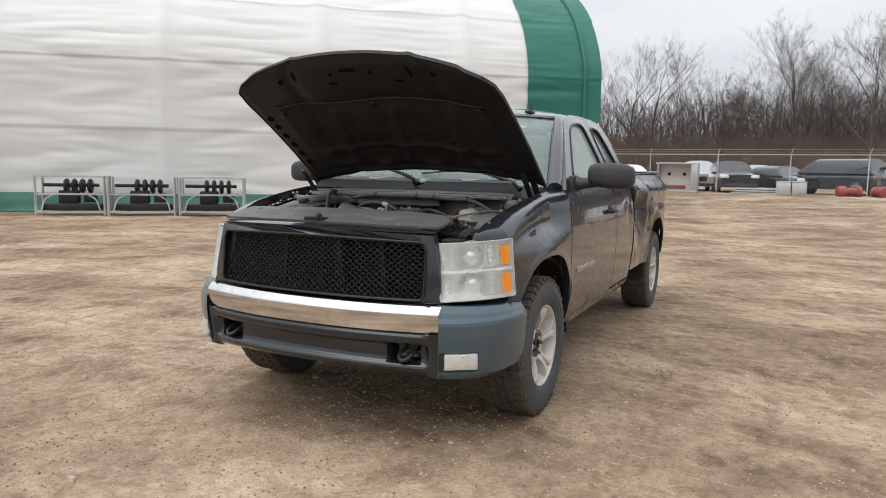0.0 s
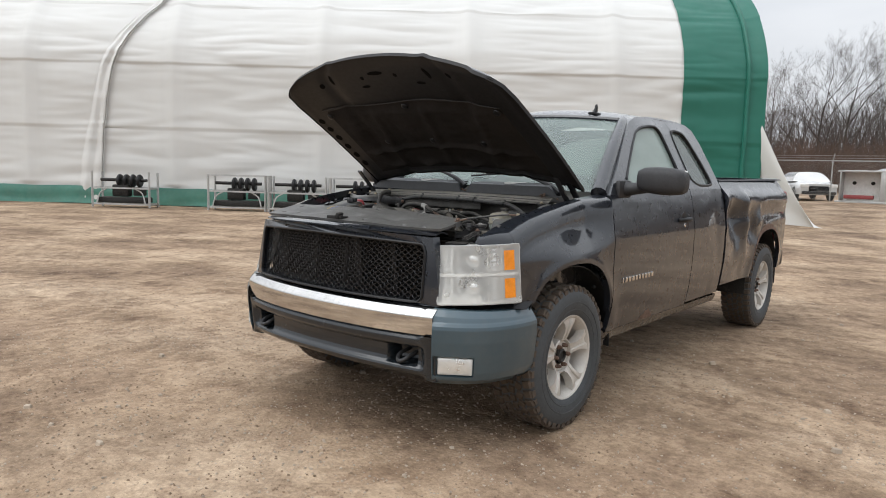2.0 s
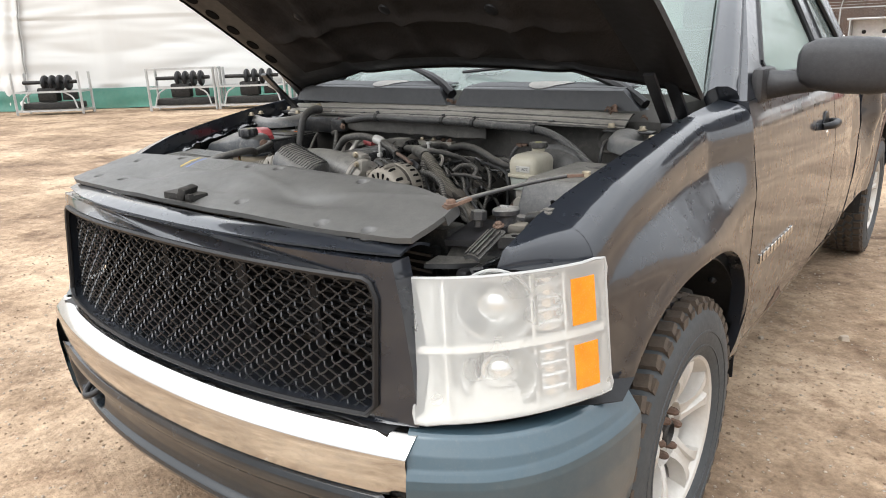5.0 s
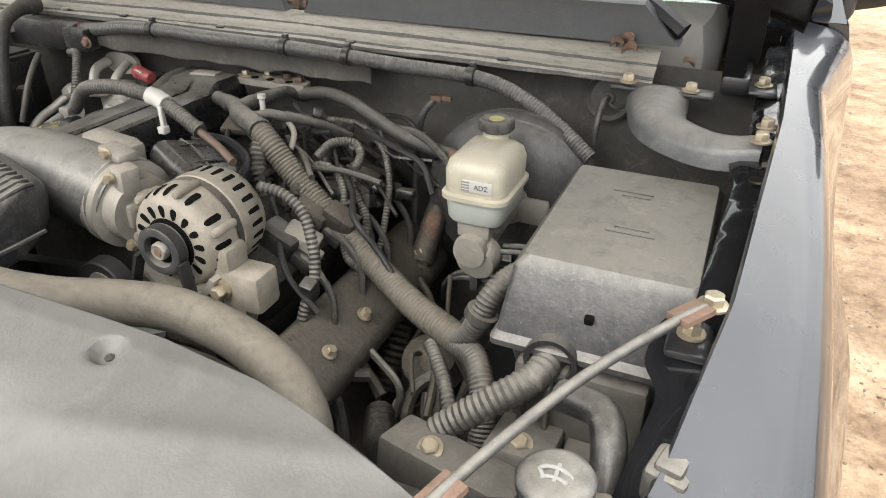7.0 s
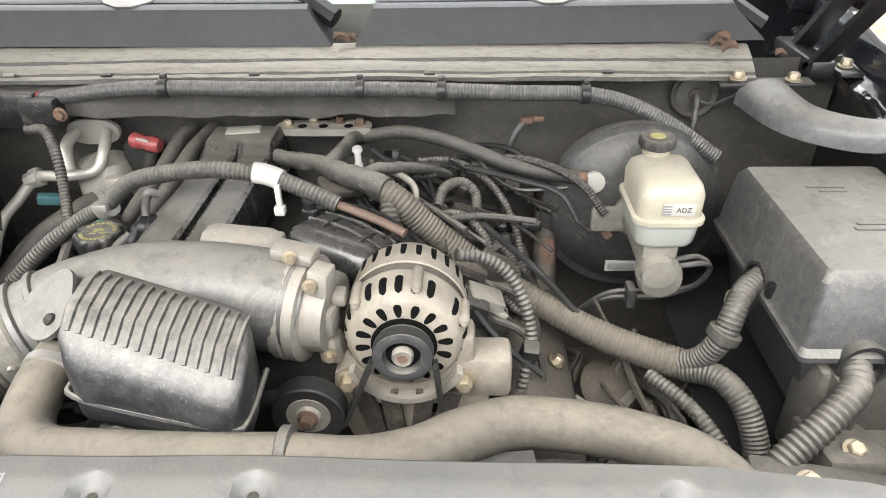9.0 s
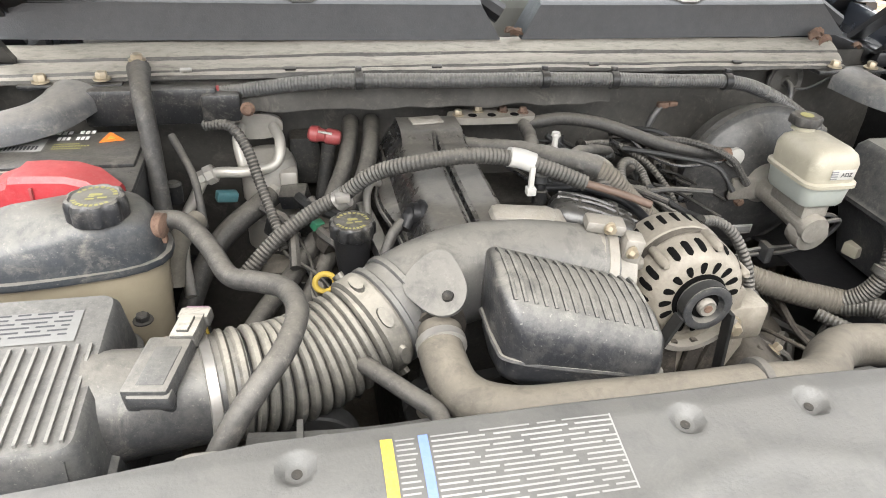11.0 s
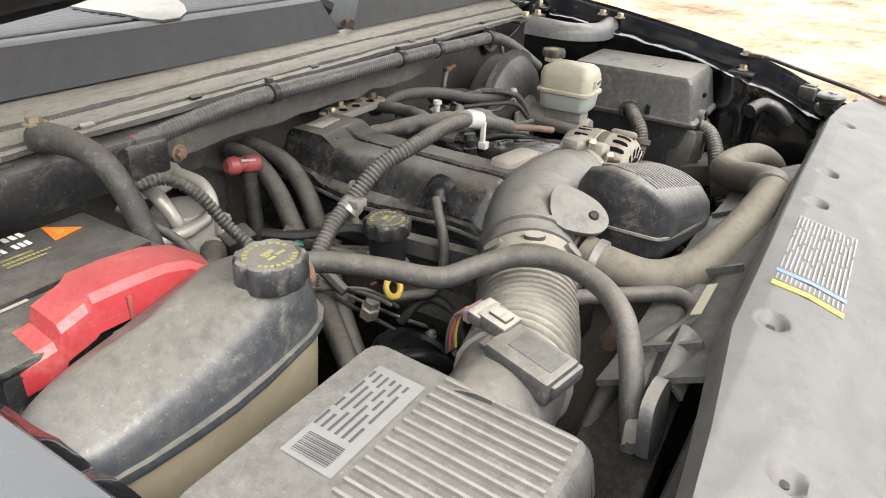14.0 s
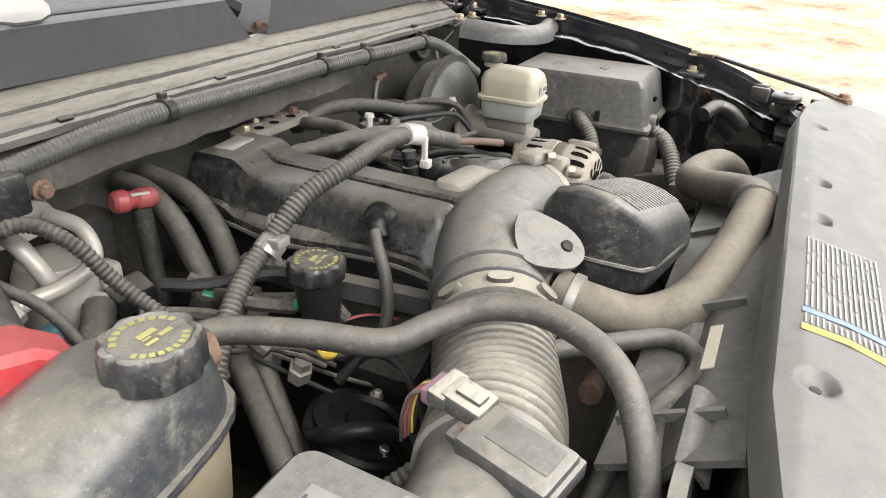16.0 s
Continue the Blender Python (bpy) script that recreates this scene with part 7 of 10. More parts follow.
# fallen leaves caught by the cowl
for i, (x, y, z, r) in enumerate(((0.018, 1.20, 1.262, 0.012), (0.03, 1.21, 1.258, 0.010), (0.622, 1.20, 1.254, 0.013), (0.632, 1.185, 1.245, 0.011), (0.612, 1.19, 1.25, 0.010), (0.72, 1.20, 1.23, 0.009))):
    bm = bmesh.new()
    grid(bm, lambda u, v: (x + r * (2 * u - 1), y + r * (2 * v - 1) * 0.7, z + r * 0.8 * math.sin(u * 3 + v * 5 + i) * math.sin(math.pi * v) + r * 0.5 * math.sin(math.pi * u)), 6, 6)
    part("dead_leaf", thicken(bm, 0.0006), "rust", truck, "curled brown dead leaf")

# wipers
for a0, a1, b0, b1 in (((0.005, 1.235, 1.283), (-0.30, 1.335, 1.380), (-0.70, 1.385, 1.352), (-0.20, 1.352, 1.374)), ((0.70, 1.25, 1.262), (0.40, 1.335, 1.365), (-0.03, 1.352, 1.352), (0.40, 1.352, 1.374))):
    a0, a1, b0, b1 = V(a0), V(a1), V(b0), V(b1)
    bm = bmesh.new()
    tube(bm, [a0, a0.lerp(a1, 0.25) + V(0, 0, 0.018), a0.lerp(a1, 0.6) + V(0, 0, 0.016), a1], [0.018, 0.015, 0.011, 0.007], 8, 6)
    arm = part("wiper_arm", bm, "black_plastic", truck, "black wiper arm")
    bm = bmesh.new()
    tube(bm, [b0, b0.lerp(b1, 0.5) + V(0, -0.008, 0.006), b1], 0.0065, 6, 8)
    bar(bm, b0.lerp(b1, 0.3) + V(0, -0.008, 0.012), b0.lerp(b1, 0.75) + V(0, -0.008, 0.012), 0.010, 0.006)
    part("wiper_blade", bm, "black_plastic", arm, "black wiper blade")

# curved wing braces at the cowl corners
for s in (1, -1):
    bm = bmesh.new()
    dy = 0.0 if s > 0 else 0.034
    path = smooth_path([(s * 0.688, 1.158, 1.196), (s * 0.700, 1.09 + dy, 1.190), (s * 0.722, 1.05 + dy, 1.186), (s * 0.765, 1.017 + dy, 1.184), (s * 0.80, 1.004 + dy, 1.186), (s * 0.838, 1.0 + dy, 1.194)], 8)
    prev = None
    for k, p in enumerate(path):
        d = (path[min(k + 1, len(path) - 1)] - path[max(k - 1, 0)]).normalized()
        u = d.cross(V(0, 0, 1)).normalized()
        w = 0.046 - 0.022 * (k / (len(path) - 1)) ** 0.7
        row = [bm.verts.new(p + u * w * math.cos(q) + V(0, 0, 0.030 * math.sin(q) ** 0.8 - 0.022 if 0 < q < 3.14 else -0.03)) for q in [math.pi * i / 12 for i in range(13)]]
        if prev:
            for a, b, c, e in zip(prev, prev[1:], row[1:], row):
                bm.faces.new((a, b, c, e))
        prev = row
    brace = part("wing_brace", thicken(bm, 0.004), "brace", truck, "dusty pressed wing brace")
    for p in ((s * 0.642, 1.150, 1.206), (s * 0.732, 1.160, 1.200), (s * 0.833, 0.975 + dy, 1.202), (s * 0.838, 1.024 + dy, 1.204)):
        bm = bmesh.new()
        bolt(bm, p, (0, 0, 1), 0.009, 0.010)
        part("bolt", bm, "zinc", brace, "zinc bolt")
    bm = bmesh.new()
    box(bm, (s * 0.69, 1.168, 1.194), (0.15, 0.036, 0.008), 0.003)
    part("brace_tab", bm, "pl", brace)
bm = bmesh.new()
lathe(bm, (0.604, 1.226, 1.155), (0, -1, 0.1), [(0, 0.040), (0.005, 0.040), (0.007, 0.037), (0.004, 0.033), (0.002, 0.030), (0.006, 0.012), (0.010, 0.010)], 30)
part("grommet", bm, "wall_in", truck, "dusty rubber grommet in the firewall")
hose("grommet_cable", [(0.604, 1.220, 1.157), (0.600, 1.195, 1.150), (0.597, 1.180, 1.11), (0.60, 1.17, 1.03), (0.605, 1.14, 0.94)], 0.0055, "pl2", "dusty cable through the grommet")
hose("brace_cable", [(0.604, 1.214, 1.150), (0.625, 1.19, 1.150), (0.650, 1.175, 1.170), (0.672, 1.165, 1.195)], 0.0028, "pl2", "thin dusty cable", seg=7)

# ---- radiator cover ----
# dimples with push clips
PITS = ((-0.371, 0.401), (-0.051, 0.401), (0.066, 0.401), (0.367, 0.401), (0.44, 0.198), (0.565, 0.208), (-0.42, 0.235), (-0.56, 0.235), (0.15, 0.215), (-0.55, 0.36))


def cover_z(x, y):
    z = 1.158 - 0.22 * max(0, 0.41 - y) - 0.010 * (x / 0.6) ** 2
    lip = cover_edge(x)[1] - 0.010
    if y > lip:
        z -= 2.6 * (y - lip)
    z -= 0.020 * math.exp(-((x + 0.40) / 0.10) ** 2 - ((y - 0.30) / 0.04) ** 2)
    z -= 0.018 * math.exp(-((x - 0.30) / 0.09) ** 2 - ((y - 0.29) / 0.035) ** 2)
    z -= 0.010 * math.exp(-((x + 0.02) / 0.08) ** 2 - ((y - 0.27) / 0.03) ** 2)
    for hx, hy in PITS:
        d = math.hypot(x - hx, y - hy)
        if d < 0.025:
            z -= 0.0085 * math.exp(-(d / 0.0128) ** 6)
    z += 0.004 * noise.noise(Vector((x * 6, y * 12, 4))) + 0.0022 * math.exp(-((y - 0.30 - 0.25 * abs(abs(x) - 0.25)) / 0.014) ** 2)
    return z


def cover_edge(x):
    """Rear and front edge of the cover at x."""
    a = abs(x)
    rear = lerp_tab([(0, 0.442), (0.40, 0.440), (0.50, 0.43), (0.57, 0.412), (0.64, 0.392), (0.662, 0.384), (0.68, 0.28)] if x > 0 else [(0, 0.442), (0.40, 0.441), (0.46, 0.434), (0.545, 0.424), (0.64, 0.416), (0.662, 0.405), (0.68, 0.30)], a)
    front = lerp_tab([(0, 0.165), (0.3, 0.172), (0.5, 0.182), (0.64, 0.20), (0.70, 0.22)], a)
    return front, rear


bm = bmesh.new()


def cover_pt(u, v):
    x = -0.672 + 1.344 * u
    f, r = cover_edge(x)
    y = f + (r - f) * v
    return (x, y, cover_z(x, y))


grid(bm, cover_pt, 340, 90)
cover = part("radiator_cover", thicken(bm, 0.012), "cover", truck, "dusty grey plastic radiator cover", 30)
for hx, hy in PITS:
    bm = bmesh.new()
    lathe(bm, (hx, hy, cover_z(hx, hy)), (0, -0.1, 1), [(-0.002, 0.0046), (0.0006, 0.0042), (0.0010, 0.002)], 16)
    part("push_clip", bm, "dark", cover, "dark push clip in its dimple")
# printed notice on the cover: rows of plain bars
LX0, LX1, LY0, LY1 = -0.307, -0.115, 0.346, 0.414


def on_cover(a, b, up=0.0014):
    x, y = LX0 + (LX1 - LX0) * a, LY0 + (LY1 - LY0) * b
    return (x, y, cover_z(x, y) + up)


def print_bar(a0, a1, b0, b1, material, n=6):
    bm = bmesh.new()
    grid(bm, lambda u, v: on_cover(a0 + (a1 - a0) * u, b0 + (b1 - b0) * v), n, 2)
    return bm


notice = part("printed_notice", print_bar(0.0, 0.05, 0.0, 1.0, "yellow"), "yellow", cover, "yellow, blue and white printed notice")
part("blue_stripe", print_bar(0.155, 0.195, 0.0, 1.0, "bluep"), "bluep", notice)
rng = random.Random(3)
for i in range(15):
    b = 0.03 + i * 0.0655
    part("print_line", print_bar(0.06, 0.145 - 0.02 * rng.random(), b, b + 0.022, "paper"), "faded", notice)
    a = 0.205
    while a < 0.97:
        w = rng.uniform(0.08, 0.34)
        part("print_line", print_bar(a, min(a + w, 0.985), b, b + 0.024, "paper"), "faded", notice)
        a += w + rng.uniform(0.012, 0.05)
part("print_edge", print_bar(0.985, 0.993, 0.02, 0.98, "paper"), "faded", notice)
# hood latch in its notch
bm = bmesh.new()
box(bm, (-0.045, 0.195, 1.112), (0.12, 0.05, 0.02), 0.004)
box(bm, (-0.02, 0.185, 1.125), (0.02, 0.06, 0.03), 0.004, (0, 20, 25))
bar(bm, (-0.09, 0.175, 1.115), (0.02, 0.17, 1.120), 0.012)
part("hood_latch", bm, "dark", truck, "dark steel hood latch")
# top edge of the grille shell
bm = bmesh.new()
grid(bm, lambda u, v: (-0.66 + 1.32 * u, bow(-0.66 + 1.32 * u, GC + 0.03, GE + 0.04, GW) + 0.09 * v, 1.074 + 0.018 * math.sin(math.pi * u) * 0.5 + 0.012 * math.sin(math.pi * v)), 40, 6)
part("grille_cap", thicken(bm, 0.006), "paint", truck, "black cap over the grille")

# radiator and fan shroud under the cover
part("radiator", box(bmesh.new(), (0, 0.40, 0.83), (1.28, 0.07, 0.50), 0.01), "dark", truck, "dark radiator")
bm = bmesh.new()
grid(bm, lambda u, v: (-0.42 + 0.70 * u, 0.435 + 0.100 * v, 1.106 - 0.050 * v - 0.010 * math.sin(9 * u) - (0.012 if 0.45 < v < 0.6 else 0)), 60, 10)
shroud = part("fan_shroud_top", thicken(bm, 0.006), "box", truck, "dusty grey fan shroud top")
for x in (-0.37, -0.18, 0.04):
    bm = bmesh.new()
    bar(bm, (x, 0.452, 1.104), (x, 0.530, 1.066), 0.006, 0.008)
    part("shroud_rib", bm, "box", shroud)
bm = bmesh.new()
grid(bm, lambda u, v: (-0.315 + 0.075 * u, 0.468 + 0.010 * v, 1.104 - 0.0055 * v + 0.001), 8, 2)
part("yellow_strip", thicken(bm, 0.001), "resv", shroud, "faded yellow strip")
for cx in (-0.30, 0.30):
    bm = bmesh.new()
    lathe(bm, (cx, 0.52, 0.80), (0, -1, 0), [(0, 0.06), (0.05, 0.062), (0.055, 0.02)], 20)
    fan = part("cooling_fan", bm, "dark", truck, "dark cooling fan")
    for k in range(7):
        a = 2 * math.pi * k / 7
        part("fan_blade", box(bmesh.new(), (cx + 0.13 * math.cos(a), 0.50, 0.80 + 0.13 * math.sin(a)), (0.16, 0.012, 0.05), 0.004, (18, -math.degrees(a), 0)), "dark", fan)
    bm = bmesh.new()
    lathe(bm, (cx, 0.46, 0.80), (0, 1, 0), [(0, 0.25), (0.08, 0.235), (0.085, 0.225), (0.0, 0.235)], 40, cap=False)
    part("fan_shroud", bm, "dark", truck, "dark fan shroud")

# ---- intake: throttle, elbow, resonator, bellows, sensor, air box ----
elbow_pts = [(0.018, 0.746, 1.064), (-0.03, 0.742, 1.077), (-0.09, 0.738, 1.088), (-0.160, 0.730, 1.090), (-0.225, 0.708, 1.082), (-0.272, 0.682, 1.070)]
intake = hose("intake_elbow", elbow_pts, [0.062, 0.061, 0.060, 0.061, 0.061, 0.059], "elbow", "dusty grey moulded intake elbow", seg=28)
for r0, p in ((0.0605, (-0.268, 0.684, 1.071)), (0.0605, (-0.247, 0.697, 1.077))):
    bm = bmesh.new()
    lathe(bm, p, (-0.85, -0.45, -0.28), [(-0.005, r0), (-0.003, r0 + 0.003), (0.003, r0 + 0.003), (0.005, r0)], 32)
    part("elbow_bead", bm, "elbow", intake)
# collar with lugs
bm = bmesh.new()
lathe(bm, (-0.272, 0.682, 1.070), (-0.85, -0.45, -0.28), [(0, 0.060), (0.004, 0.0635), (0.026, 0.0645), (0.030, 0.058)], 32)
part("bellows_collar", bm, "bellows", intake, "dusty rubber collar")
for k in range(8):
    ax = V(-0.85, -0.45, -0.28).normalized()
    u, w = frame_axes(ax)
    a = 2 * math.pi * k / 8
    p = V(-0.272, 0.682, 1.070) + ax * 0.016 + (u * math.cos(a) + w * math.sin(a)) * 0.0645
    bm = bmesh.new()
    rad = (u * math.cos(a) + w * math.sin(a)).normalized()
    tan = ax.cross(rad)
    prism(bm, soften([(-0.014, 0), (-0.008, -0.006), (0.008, -0.006), (0.014, 0), (0.008, 0.006), (-0.008, 0.006)], 1), lambda q, h, k: p + tan * q + ax * h + rad * (0.005 - 0.007 * k), 0.006)
    part("collar_lug", bm, "bellows", intake)
bm = bmesh.new()
bel = [(-0.292, 0.672, 1.062), (-0.325, 0.657, 1.052), (-0.36, 0.640, 1.046), (-0.395, 0.625, 1.046), (-0.428, 0.615, 1.050), (-0.455, 0.608, 1.052)]
# black rubber core puts shade into the grooves between the dusty rings
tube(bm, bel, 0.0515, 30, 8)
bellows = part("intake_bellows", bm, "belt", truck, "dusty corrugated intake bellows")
path = smooth_path(bel, 30)
dist = [0.0]
for a, b in zip(path, path[1:]):
    dist.append(dist[-1] + (b - a).length)
for k in range(int(dist[-1] / 0.0125)):
    j = min(range(len(dist)), key=lambda i: abs(dist[i] - 0.006 - 0.0125 * k))
    d = path[min(j + 1, len(path) - 1)] - path[max(j - 1, 0)]
    bm = bmesh.new()
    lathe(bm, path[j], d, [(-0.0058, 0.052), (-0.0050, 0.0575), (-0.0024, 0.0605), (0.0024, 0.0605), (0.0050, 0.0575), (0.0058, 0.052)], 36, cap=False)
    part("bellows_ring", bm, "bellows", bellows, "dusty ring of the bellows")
bm = bmesh.new()
tube(bm, [(-0.428, 0.615, 1.050), (-0.455, 0.608, 1.052), (-0.50, 0.598, 1.054), (-0.57, 0.590, 1.054)], [0.058, 0.055, 0.054, 0.060], 28, 8)
neck = part("air_duct_neck", bm, "pl2", truck, "dusty plastic air duct neck")
clamp((-0.462, 0.606, 1.052), (-1, -0.25, 0.05), 0.058)
# air-flow sensor
SM = pose(-0.497, 0.575, 1.112, 6, 4, -104)
bm = bmesh.new()
box(bm, (0, 0, 0), (0.074, 0.046, 0.018), 0.004)
bm.transform(SM)
maf = part("airflow_sensor", bm, "pl2", truck, "grey airflow sensor with a plug")
for nm, q, d in (("sensor_skirt", (0.006, -0.016, -0.008), (0.062, 0.014, 0.022)), ("sensor_end", (0.034, 0.004, -0.004), (0.014, 0.042, 0.016))):
    bm = bmesh.new()
    box(bm, q, d, 0.003)
    bm.transform(SM)
    part(nm, bm, "pl2", maf)
bm = bmesh.new()
box(bm, (0.004, 0.004, 0.0092), (0.050, 0.026, 0.0012), 0.0005)
bm.transform(SM)
part("sensor_lid", bm, "box", maf)
bm = bmesh.new()
box(bm, (-0.040, -0.004, -0.006), (0.020, 0.026, 0.008), 0.003)
box(bm, (0.0, 0.0, -0.02), (0.05, 0.03, 0.03), 0.004)
bm.transform(SM)
part("sensor_flange", bm, "pl2", maf)
bm = bmesh.new()
box(bm, (-0.050, 0.012, 0.004), (0.036, 0.026, 0.018), 0.003)
box(bm, (-0.070, 0.012, 0.004), (0.016, 0.032, 0.014), 0.002)
box(bm, (-0.048, 0.012, 0.014), (0.022, 0.012, 0.005), 0.001)
bm.transform(SM)
part("sensor_plug", bm, "seal", maf, "pale grey plug")
bm = bmesh.new()
box(bm, (-0.080, 0.010, 0.0), (0.010, 0.026, 0.014), 0.002)
bm.transform(SM)
part("plug_lock", bm, mat("faded_lilac_plastic", (0.22, 0.13, 0.17), 0.5), maf, "faded lilac plug lock")
bm = bmesh.new()
bolt(bm, SM @ V(-0.036, -0.008, -0.002), SM.to_3x3() @ V(0, 0, 1), 0.0045, 0.006)
part("sensor_screw", bm, "rust", maf, "rusty screw")
for i, (c, dx) in enumerate((("copper", 0), ("yellow", 0.004), ("redcap", -0.004), ("belt", 0.008), ("hose", -0.008))):
    q = SM @ V(-0.084, 0.012 + dx, 0.0)
    hose("sensor_wire", [q, q + V(-0.004, 0.012, -0.006), q + V(-0.006, 0.018, -0.030), q + V(-0.002, 0.020, -0.055)], 0.0017, c, "thin sensor wire", maf, seg=6, n=4)
hose("sensor_loom", [SM @ V(-0.086, 0.030, -0.050), SM @ V(-0.084, 0.034, -0.085), (-0.48, 0.70, 0.99), (-0.44, 0.72, 0.94)], 0.010, "loom", "black convoluted loom", None, 0.0016, 0.007)

# resonator box on the elbow
bm = bmesh.new()
secs = []
for k, (y, zt, zb, x0, x1) in enumerate(((0.668, 1.142, 1.098, -0.146, -0.025), (0.652, 1.160, 1.080, -0.158, -0.008), (0.624, 1.168, 1.066, -0.163, 0.006), (0.588, 1.163, 1.058, -0.164, 0.012), (0.560, 1.150, 1.056, -0.161, 0.012), (0.545, 1.134, 1.062, -0.153, 0.006), (0.538, 1.118, 1.074, -0.140, -0.004))):
    ol = rounded(x1 - x0, zt - zb, 0.012, 4, (x0 + x1) / 2, (zt + zb) / 2)
    ring = [bm.verts.new((x, y - 0.14 * (x + 0.08), z - (0.06 + 0.20 * (z - zb) / (zt - zb)) * (x + 0.11))) for x, z in ol]
    if secs:
        for i in range(len(ring)):
            bm.faces.new((secs[-1][i], secs[-1][(i + 1) % len(ring)], ring[(i + 1) % len(ring)], ring[i]))
    else:
        bm.faces.new(ring)
    secs.append(ring)
bm.faces.new(secs[-1])
resonator = part("resonator_box", bm, "resn", truck, "dusty black ribbed resonator box")
for i in range(15):
    x = -0.150 + i * 0.0108
    dy, dz = -0.14 * (x + 0.08), -0.26 * (x + 0.11)
    bm = bmesh.new()
    tube(bm, [(x, 0.638 + dy, 1.1645 + dz), (x, 0.622 + dy, 1.1665 + dz), (x, 0.588 + dy, 1.1615 + dz), (x, 0.563 + dy, 1.150 + dz)], 0.0031, 6, 4)
    part("rib", bm, "resn", resonator)
bm = bmesh.new()
pts = [(-0.164, 0.63), (-0.164, 0.565), (-0.153, 0.543), (-0.08, 0.539), (-0.002, 0.543), (0.012, 0.56), (0.012, 0.63)]
tube(bm, [(x, y - 0.14 * (x + 0.08), 1.092 - 0.13 * (x + 0.11)) for x, y in pts], 0.0030, 6, 6)
part("seam", bm, "pl2", resonator)
# mounting ear of the elbow
bm = bmesh.new()
ear = soften([(-0.030, 0.045), (0.044, 0.045), (0.031, -0.012), (0.011, -0.032), (-0.011, -0.032), (-0.028, -0.012)], 2)
EA = pose(-0.214, 0.640, 1.131, 16, -30, 24)
prism(bm, ear, lambda a, b, k: EA @ V(a, b, -0.006 * k), 0.006)
part("mounting_ear", bm, "elbow", intake, "flat grey mounting ear")
bm = bmesh.new()
lathe(bm, EA @ V(0.002, -0.012, 0.0), EA.to_3x3() @ V(0, 0, 1), [(0, 0.007), (0.003, 0.006), (0.001, 0.003)], 12)
part("ear_grommet", bm, "dark", intake)
# throttle body
TX = V(1, -0.22, -0.06)
bm = bmesh.new()
lathe(bm, (0.004, 0.749, 1.064), TX, [(0.0, 0.060), (0.003, 0.0665), (0.014, 0.0665), (0.017, 0.061), (0.020, 0.0655), (0.032, 0.0650), (0.036, 0.052), (0.060, 0.048)], 36)
throttle = part("throttle_body", bm, "alu", truck, "dusty aluminium throttle body")
bm = bmesh.new()
for c, d, r in (((0.052, 0.724, 1.108), (0.026, 0.030, 0.050), (0, 8, -12)), ((0.056, 0.722, 1.062), (0.022, 0.028, 0.036), (0, 0, -12)), ((0.056, 0.726, 1.018), (0.026, 0.030, 0.034), (0, -8, -12)), ((0.022, 0.746, 1.138), (0.052, 0.030, 0.016), (0, 6, -12)), ((0.070, 0.735, 1.085), (0.018, 0.024, 0.018), (0, 0, 0))):
    box(bm, c, d, 0.005, r)
part("throttle_casting", bm, "alu", throttle, "ribbed pale casting")
bm = bmesh.new()
box(bm, (-0.064, 0.812, 1.112), (0.094, 0.044, 0.034), 0.012, (0, 3, -5))
box(bm, (-0.020, 0.800, 1.104), (0.020, 0.050, 0.038), 0.006, (0, 3, -5))
part("throttle_motor", bm, "alu", throttle, "pale aluminium throttle motor housing")
for p in ((0.044, 0.705, 1.120), (0.056, 0.706, 1.020), (0.020, 0.728, 1.143)):
    bm = bmesh.new()
    bolt(bm, p, (0.3, -1, 0), 0.006)
    part("throttle_bolt", bm, "zinc", throttle)

# air box
bm = bmesh.new()
for k, (z, g) in enumerate(((1.115, -0.006), (1.108, 0.0), (1.055, 0.008), (1.050, 0.014), (1.040, 0.014), (0.90, 0.0))):
    ol = rounded(0.238 + 2 * g, 0.222 + 2 * g, 0.02 + g, 4, -0.672, 0.597)
    ring = [bm.verts.new((x, y, z - (0.05 * (0.715 - y) if z > 1.0 else 0))) for x, y in ol]
    if k:
        for i in range(len(ring)):
            bm.faces.new((last[i], last[(i + 1) % len(ring)], ring[(i + 1) % len(ring)], ring[i]))
    else:
        bm.faces.new(ring)
    last = ring
airbox = part("air_box", bm, "box", truck, "dusty black ribbed air filter box")


def box_top(y):
    return 1.115 - 0.05 * (0.715 - y)


for i in range(16):
    x = -0.750 + i * 0.0122
    bm = bmesh.new()
    bar(bm, (x, 0.500, box_top(0.50) + 0.001), (x, 0.622, box_top(0.622) + 0.001), 0.0030, 0.0058)
    part("rib", bm, "ridge", airbox)
    bm = bmesh.new()
    bar(bm, (x, 0.489, 1.095), (x, 0.482, 1.06), 0.004, 0.006)
    part("front_rib", bm, "box", airbox)
bm = bmesh.new()
grid(bm, lambda u, v: (-0.707 + 0.122 * u, 0.630 + 0.048 * v, box_top(0.635 + 0.045 * v) + 0.0012), 4, 2)
lab = part("paper_label", bm, "label_grey", airbox, "dusty white printed label")
rng = random.Random(8)
for i in range(6):
    y = 0.640 + i * 0.0068
    a = -0.672
    while a < -0.60:
        w = rng.uniform(0.012, 0.04)
        bm = bmesh.new()
        grid(bm, lambda u, v: (a + (min(w, -0.594 - a)) * u, y + 0.0028 * v, box_top(y) + 0.0018), 1, 1)
        part("print_line", bm, "ink_dark", lab)
        a += w + 0.006
for i in range(12):
    bm = bmesh.new()
    x = -0.702 + i * 0.0019
    grid(bm, lambda u, v: (x + (0.0012 if i % 3 else 0.0006) * u, 0.638 + 0.037 * v, box_top(0.655) + 0.0022), 1, 1)
    part("bar_code", bm, "ink_dark", lab)
